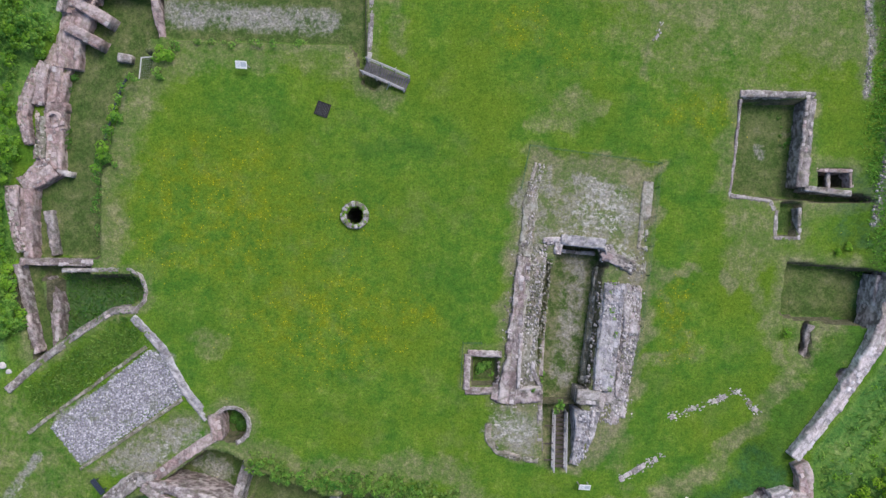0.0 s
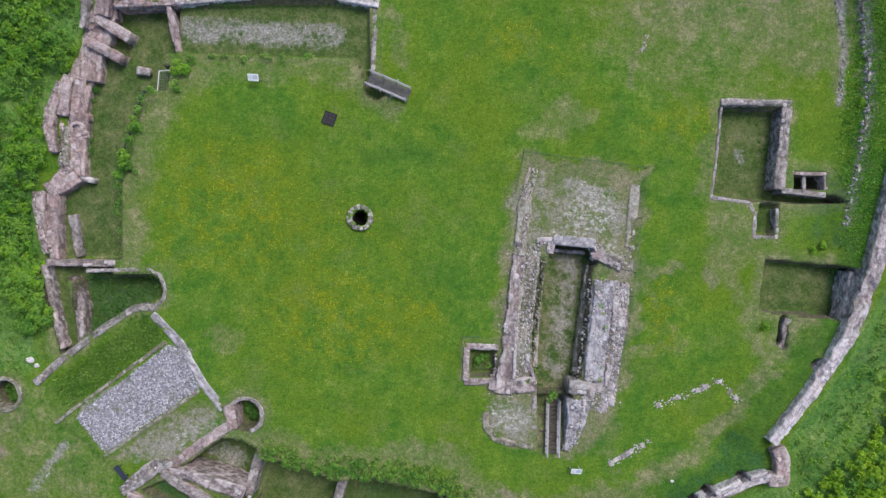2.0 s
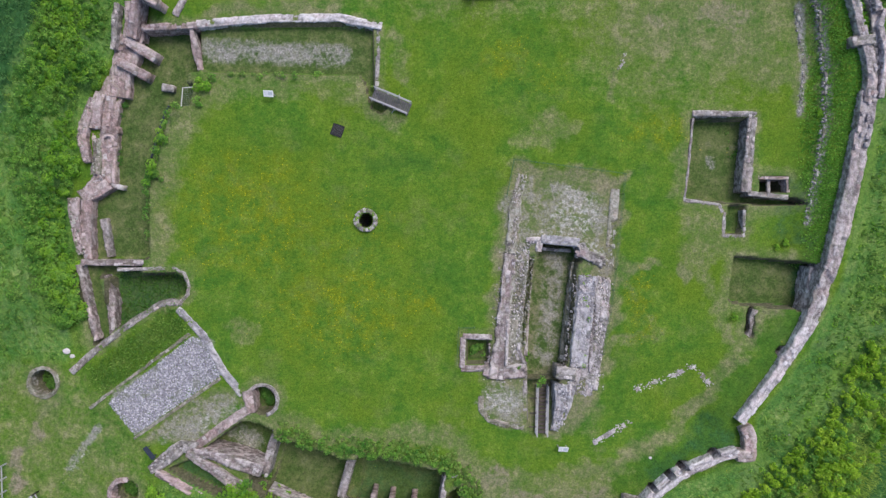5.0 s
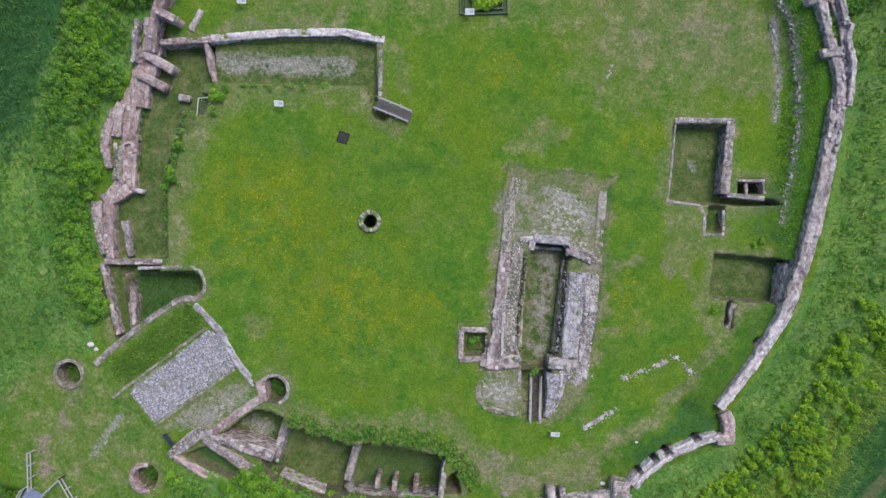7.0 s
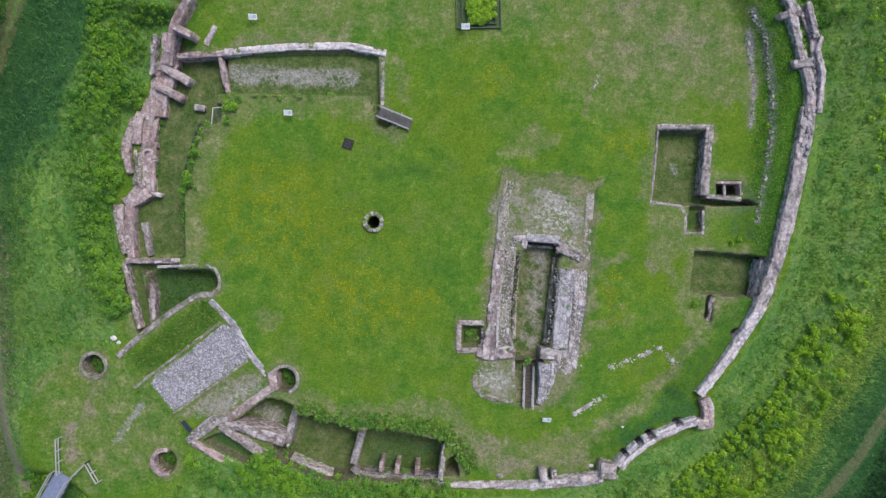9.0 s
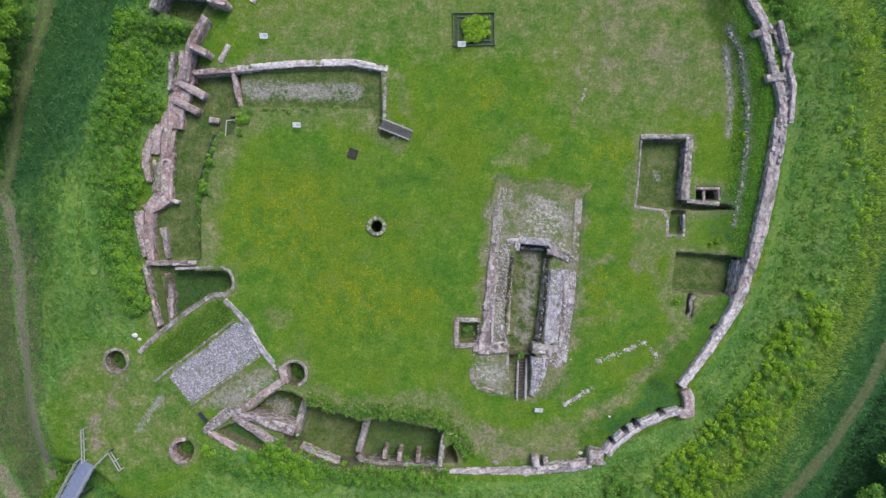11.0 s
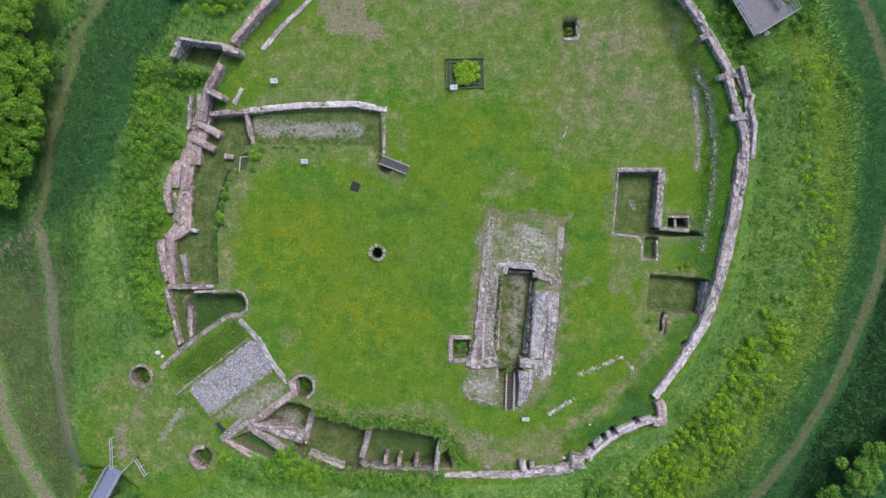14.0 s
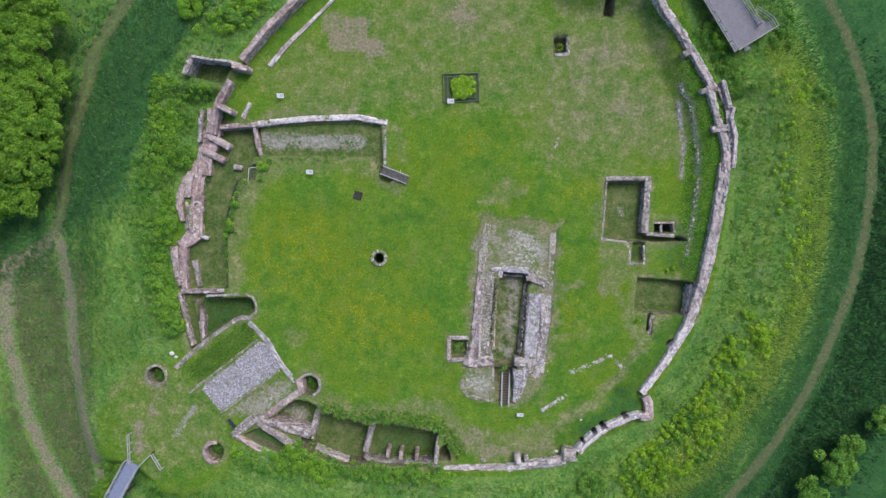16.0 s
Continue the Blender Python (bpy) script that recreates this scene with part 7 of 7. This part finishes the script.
grass_blades("yellow_grass", swath, (0, 60, -38, 40), 300000, 0.45, GRASS_YELLOW, "yellowing tall grass on the outer bank", 41)
thicket("bank_growth", [(25.0, -28.7), (30.9, -24.3), (33.9, -21.5), (37.4, -17.3), (41.7, -9.7), (43.4, -6.8)], 5.6, 0.7, LEAF_YELLOW, "bright shrubby growth on the outer bank", 4.6, 26, 0.13, 56, 0.12, 0.52, gaps=0.5)
thicket("bank_growth", [(25.9, -28.5), (32.1, -24.7), (36.8, -19.0), (40.7, -14.0)], 6.0, 0.6, LEAF, "bushes on the outer bank", 2.4, 27, 0.13, 50, 0.15, 0.45, gaps=0.45)
thicket("bank_growth", [(45.8, -6.0), (48.2, -1.8), (49.3, 2.7), (48.4, 7.0), (48.1, 17.4), (47.6, 23.8), (46.2, 26.8)], 6.0, 0.5, LEAF_YELLOW, "bright shrubby growth on the outer bank", 2.2, 28, 0.12, 56, 0.1, 0.4, gaps=0.55)
thicket("bank_growth", [(37.1, 32.6), (38.9, 28.9), (40.3, 26.0), (41.8, 23.7)], 3.0, 0.7, LEAF, "bushes below the viewing platform", 2.6, 29)
thicket("bank_growth", [(46.1, 29.1), (47.6, 31.2), (49.1, 34.2)], 2.5, 0.7, LEAF, "bushes beside the viewing platform", 1.6, 36)
thicket("edge_growth", [(-23.3, 14.4), (-25.1, 13.5), (-26.4, 11.8), (-27.0, 8.5), (-28.1, 6.2), (-28.3, -0.2)], 0.7, 0.3, LEAF, "weeds hanging over the court's edge", 2.4, 30, 0.11, 40, 0.2, 0.42, 0.7, True)
thicket("edge_growth", [(-26.5, 12.4), (-26.9, 10.6), (-26.9, 9.4), (-27.4, 8.0), (-27.8, 6.2)], 0.8, 0.4, LEAF_LIGHT, "bright ferns hanging over the court's edge", 2.6, 37, 0.12, 50, 0.25, 0.5, 0.9, True)
thicket("edge_grass", [(-27.9, 5.9), (-28.1, 3.4), (-28.1, -0.5)], 0.6, 0.2, GRASS_TALL, "pale grass fringe of the court's edge", 3.0, 38, 0.1, 50, 0.15, 0.3)
thicket("edge_grass", [(-22.4, 16.7), (-18.5, 17.0), (-13.4, 17.0), (-9.4, 17.2), (-7.3, 16.6), (-6.6, 15.0)], 0.7, 0.2, GRASS_TALL, "pale grass fringe of the trench", 3.0, 39, 0.1, 50, 0.15, 0.3)
thicket("edge_growth", [(-22.6, 16.3), (-18.5, 16.7), (-13.4, 16.7), (-9.4, 17.1), (-7.3, 16.3)], 0.6, 0.3, LEAF, "weeds along the trench's edge", 1.6, 31, 0.11, 40, 0.2, 0.4)
thicket("wall_foot_weeds", [(-30.7, 14.7), (-31.6, 12.1), (-31.7, 7.7)], 0.6, 0.2, GRASS_LUSH, "dark weeds at the foot of the curtain", 2.6, 42, 0.1, 50, 0.2, 0.35, 0.0, True)
thicket("edge_growth", [(-15.8, -17.5), (-10.2, -19.1), (-5.2, -19.3), (0.1, -20.6), (1.9, -22.0), (2.5, -24.6)], 1.5, 0.3, LEAF, "weeds along the edge of the sunken rooms", 4.5, 32, 0.14, 46, 0.12, 0.34)
thicket("edge_grass", [(-16.0, -17.2), (-10.2, -18.8), (-5.2, -19.0), (0.4, -20.2), (2.4, -21.8), (3.0, -24.8)], 1.8, 0.2, GRASS_TALL, "rank grass along the edge of the sunken rooms", 6.0, 43, 0.13, 46, 0.1, 0.28)
thicket("edge_growth", [(-47.9, -23.3), (-46.5, -27.3), (-48.2, -30.5)], 2.5, 0.8, LEAF, "bushes beside the gate bridge", 0.8, 33)
thicket("edge_growth", [(-45.6, -25.4), (-47.2, -27.6), (-49.2, -30.6)], 2.6, 0.7, LEAF_TREE, "dark bushes in the ditch beside the gate bridge", 3.0, 44)
thicket("edge_growth", [(-40.1, -27.5), (-39.4, -29.9), (-41.9, -31.1)], 1.5, 0.8, LEAF, "bushes beside the gate bridge", 2.6, 34)
thicket("wall_weeds", [(13.8, -2.5), (13.8, -5.2), (13.4, -8.9), (13.0, -11.6)], 0.7, 0.1, LEAF_LIGHT, "weeds growing on the keep wall", 1.5, 35, 0.08, 60, 0.14, 0.3, 0.3)

# herb bed in its low fence
def herb_bed():
    m = Vector((4.5, 25.55, 0))
    sx, sy = 4.75, 3.7
    t = empty("planting_bed", m.x, m.y, 0)
    tagged(t, "square planting bed inside two low dark timber rails", "planting bed")
    for x, y in ((sx / 2, sy / 2), (sx / 2 - 0.55, sy / 2 - 0.45)):
        for r in ((0, y, 0.14, 2 * x, 0.06, 0.28), (0, -y, 0.14, 2 * x, 0.06, 0.28), (x, 0, 0.14, 0.06, 2 * y, 0.28), (-x, 0, 0.14, 0.06, 2 * y, 0.28)):
            part("rail", boxes(r), BEDRAIL, t)
        for px in (-x, x):
            for py in (-y, y):
                part("corner_post", boxes((px, py, 0.2, 0.14, 0.14, 0.4)), BEDRAIL, t)
    part("soil", boxes((0, 0, 0.03, sx - 0.2, sy - 0.2, 0.06)), SOIL, t, "dark damp soil with moss")
    for i, (dx, dy) in enumerate(((-0.75, 0.62), (0.78, 0.62), (-0.72, -0.62), (0.78, -0.62), (0.05, 0.5), (0.05, -0.55))):
        shrub(m.x + dx + 0.1, m.y + dy, 0.95, 0.8, LEAF_BED, "bright green clipped shrub in the bed", 40 + i, "shrub", 0.12, 120)


herb_bed()

SHRUBS = [
    (-22.64, 15.58, 0.8, 0.7, 1), (-22.91, 14.31, 0.5, 0.5, 0), (-27.08, 9.39, 0.6, 0.6, 0), (-27.38, 6.95, 0.9, 0.6, 0), (-26.55, 10.51, 0.5, 0.5, 0),
    (51.96, 23.03, 1.3, 1.2, 0), (39.11, 30.69, 1.5, 1.2, 1), (55.76, 22.32, 1.0, 1.0, 0), (-30.67, 36.76, 2.0, 1.3, 1), (-25.38, 35.86, 1.3, 1.0, 0),
    (31.88, 0.05, 0.4, 0.4, 1), (32.65, 0.56, 0.3, 0.3, 1), (35.32, 12.56, 0.4, 0.4, 1), (27.83, -6.64, 0.4, 0.4, 1), (20.64, -28.32, 2.0, 1.0, 0),
    (8.24, -10.61, 0.4, 0.4, 0), (7.21, -11.23, 0.3, 0.3, 0), (-17.80, -21.77, 1.0, 0.8, 0), (-27.53, -23.22, 0.9, 0.7, 1),
]
for i, (x, y, r, h, kind) in enumerate(SHRUBS):
    shrub(x, y, r, h, LEAF_LIGHT if kind else LEAF, "bright green leafy shrub" if kind else "dark green leafy shrub", 60 + i)

TREES = [
    (-54.13, 32.97, 4.2, 7.2, 1),
    (-52.21, 27.9, 3.6, 6.4, 2),
    (-55.99, 25.13, 4.0, 7.2, 3),
    (-52.87, 22.17, 3.8, 6.4, 4),
    (-57.02, 19.39, 4.0, 7.2, 5),
    (-53.45, 17.85, 3.4, 5.6, 6),
    (-60.12, 29.55, 4.5, 8.0, 7),
    (-62.0, 21.69, 4.5, 8.0, 8),
    (-57.36, 12.87, 3.2, 4.8, 9),
    (-61.71, 13.72, 4.5, 7.2, 10),
    (-56.72, 38.74, 4.5, 8.0, 11),
    (-50.98, 37.86, 3.6, 6.4, 12),
    (55.2, -27.6, 2.2, 3.5, 13),
    (57.6, -24.9, 1.4, 3, 14),
    (51.8, -31.6, 1.8, 3, 15),
    (61.8, -21.6, 1.5, 3, 16),
]
for x, y, r, h, k in TREES:
    tree(x, y, r, h, k, LEAF if k > 12 else None)

wall("vault_lintel", [(31.3, 6.6), (31.3, 5.3)], 0.3, -0.6, -0.3, GREY, "stone lintel across a vaulted pit", 0.03, 0.3, seed=210)
wall("vault_wall", [(30.1, 6.7), (33.0, 6.6)], 0.3, -3.0, 0.02, RED, "red stone lining of a vaulted pit", 0.03, 0.3, seed=211)
wall("vault_wall", [(32.9, 6.6), (33.0, 5.2)], 0.3, -3.0, 0.02, RED, "red stone lining of a vaulted pit", 0.03, 0.3, seed=212)

for n, (x, y, r, z) in enumerate(RINGS):
    shrub(x, y, 0.95, 0.4, GRASS_LUSH, "green weeds in a round stone pit", 90 + n)
shrub(18.2, 30.9, 0.6, 1.0, LEAF_LIGHT, "bright weeds in a small square pit", 94)
shrub(3.33, -9.86, 0.8, 0.5, LEAF, "green weeds in a square stone pit", 95)
thicket("pit_weeds", [(27.6, 12.0), (28.3, 10.6), (28.2, 8.6)], 0.9, 0.1, GRASS_LUSH, "dark weeds in the corner of a sunken room", 3.0, 96, 0.1, 50, 0.12, 0.26, 0.0, True)
shrub(9.33, -12.64, 0.6, 0.4, LEAF, "green weeds at the stair's foot", 97)
shrub(10.94, -12.87, 0.7, 0.4, LEAF, "green weeds at the stair's foot", 98)


def mesh_panel():
    c = [Vector((*p, 0)) for p in [(-24.7, 15.6), (-23.4, 15.7), (-23.7, 13.8), (-24.9, 13.7)]]
    t = empty("mesh_panel", c[0].x, c[0].y, -0.3)
    tagged(t, "grey wire mesh panel laid over the trench edge", "panel")
    for a, b in zip(c, c[1:] + c[:1]):
        part("frame_bar", rod(bmesh.new(), a - c[0], b - c[0], 0.045), WHITEPIPE, t)
    for i in range(1, 8):
        a, b = c[0].lerp(c[1], i / 8), c[3].lerp(c[2], i / 8)
        part("wire", rod(bmesh.new(), a - c[0], b - c[0], 0.006, 4), STEEL, t)
    for i in range(1, 10):
        a, b = c[0].lerp(c[3], i / 10), c[1].lerp(c[2], i / 10)
        part("wire", rod(bmesh.new(), a - c[0], b - c[0], 0.006, 4), STEEL, t)


mesh_panel()


def drain_pipe(pts, label):
    bm = bmesh.new()
    line = [Vector((*p, height_at(*p) + 0.1)) for p in pts]
    for a, b in zip(line, line[1:]):
        rod(bm, a, b, 0.11, 8)
        bmesh.ops.create_icosphere(bm, subdivisions=1, radius=0.11, matrix=Matrix.Translation(b))
    tagged(part("drain_pipe", bm, NAVY), label, "pipe")


drain_pipe([(-26.6, 14.2), (-26.9, 13.7), (-27.2, 12.9), (-27.7, 11.5), (-28.2, 9.9), (-28.4, 9.2)], "dark blue plastic pipe along the court's edge")

boulder(13.28, -0.39, 0.45, "rounded pink stone in the cellar's corner", RED)
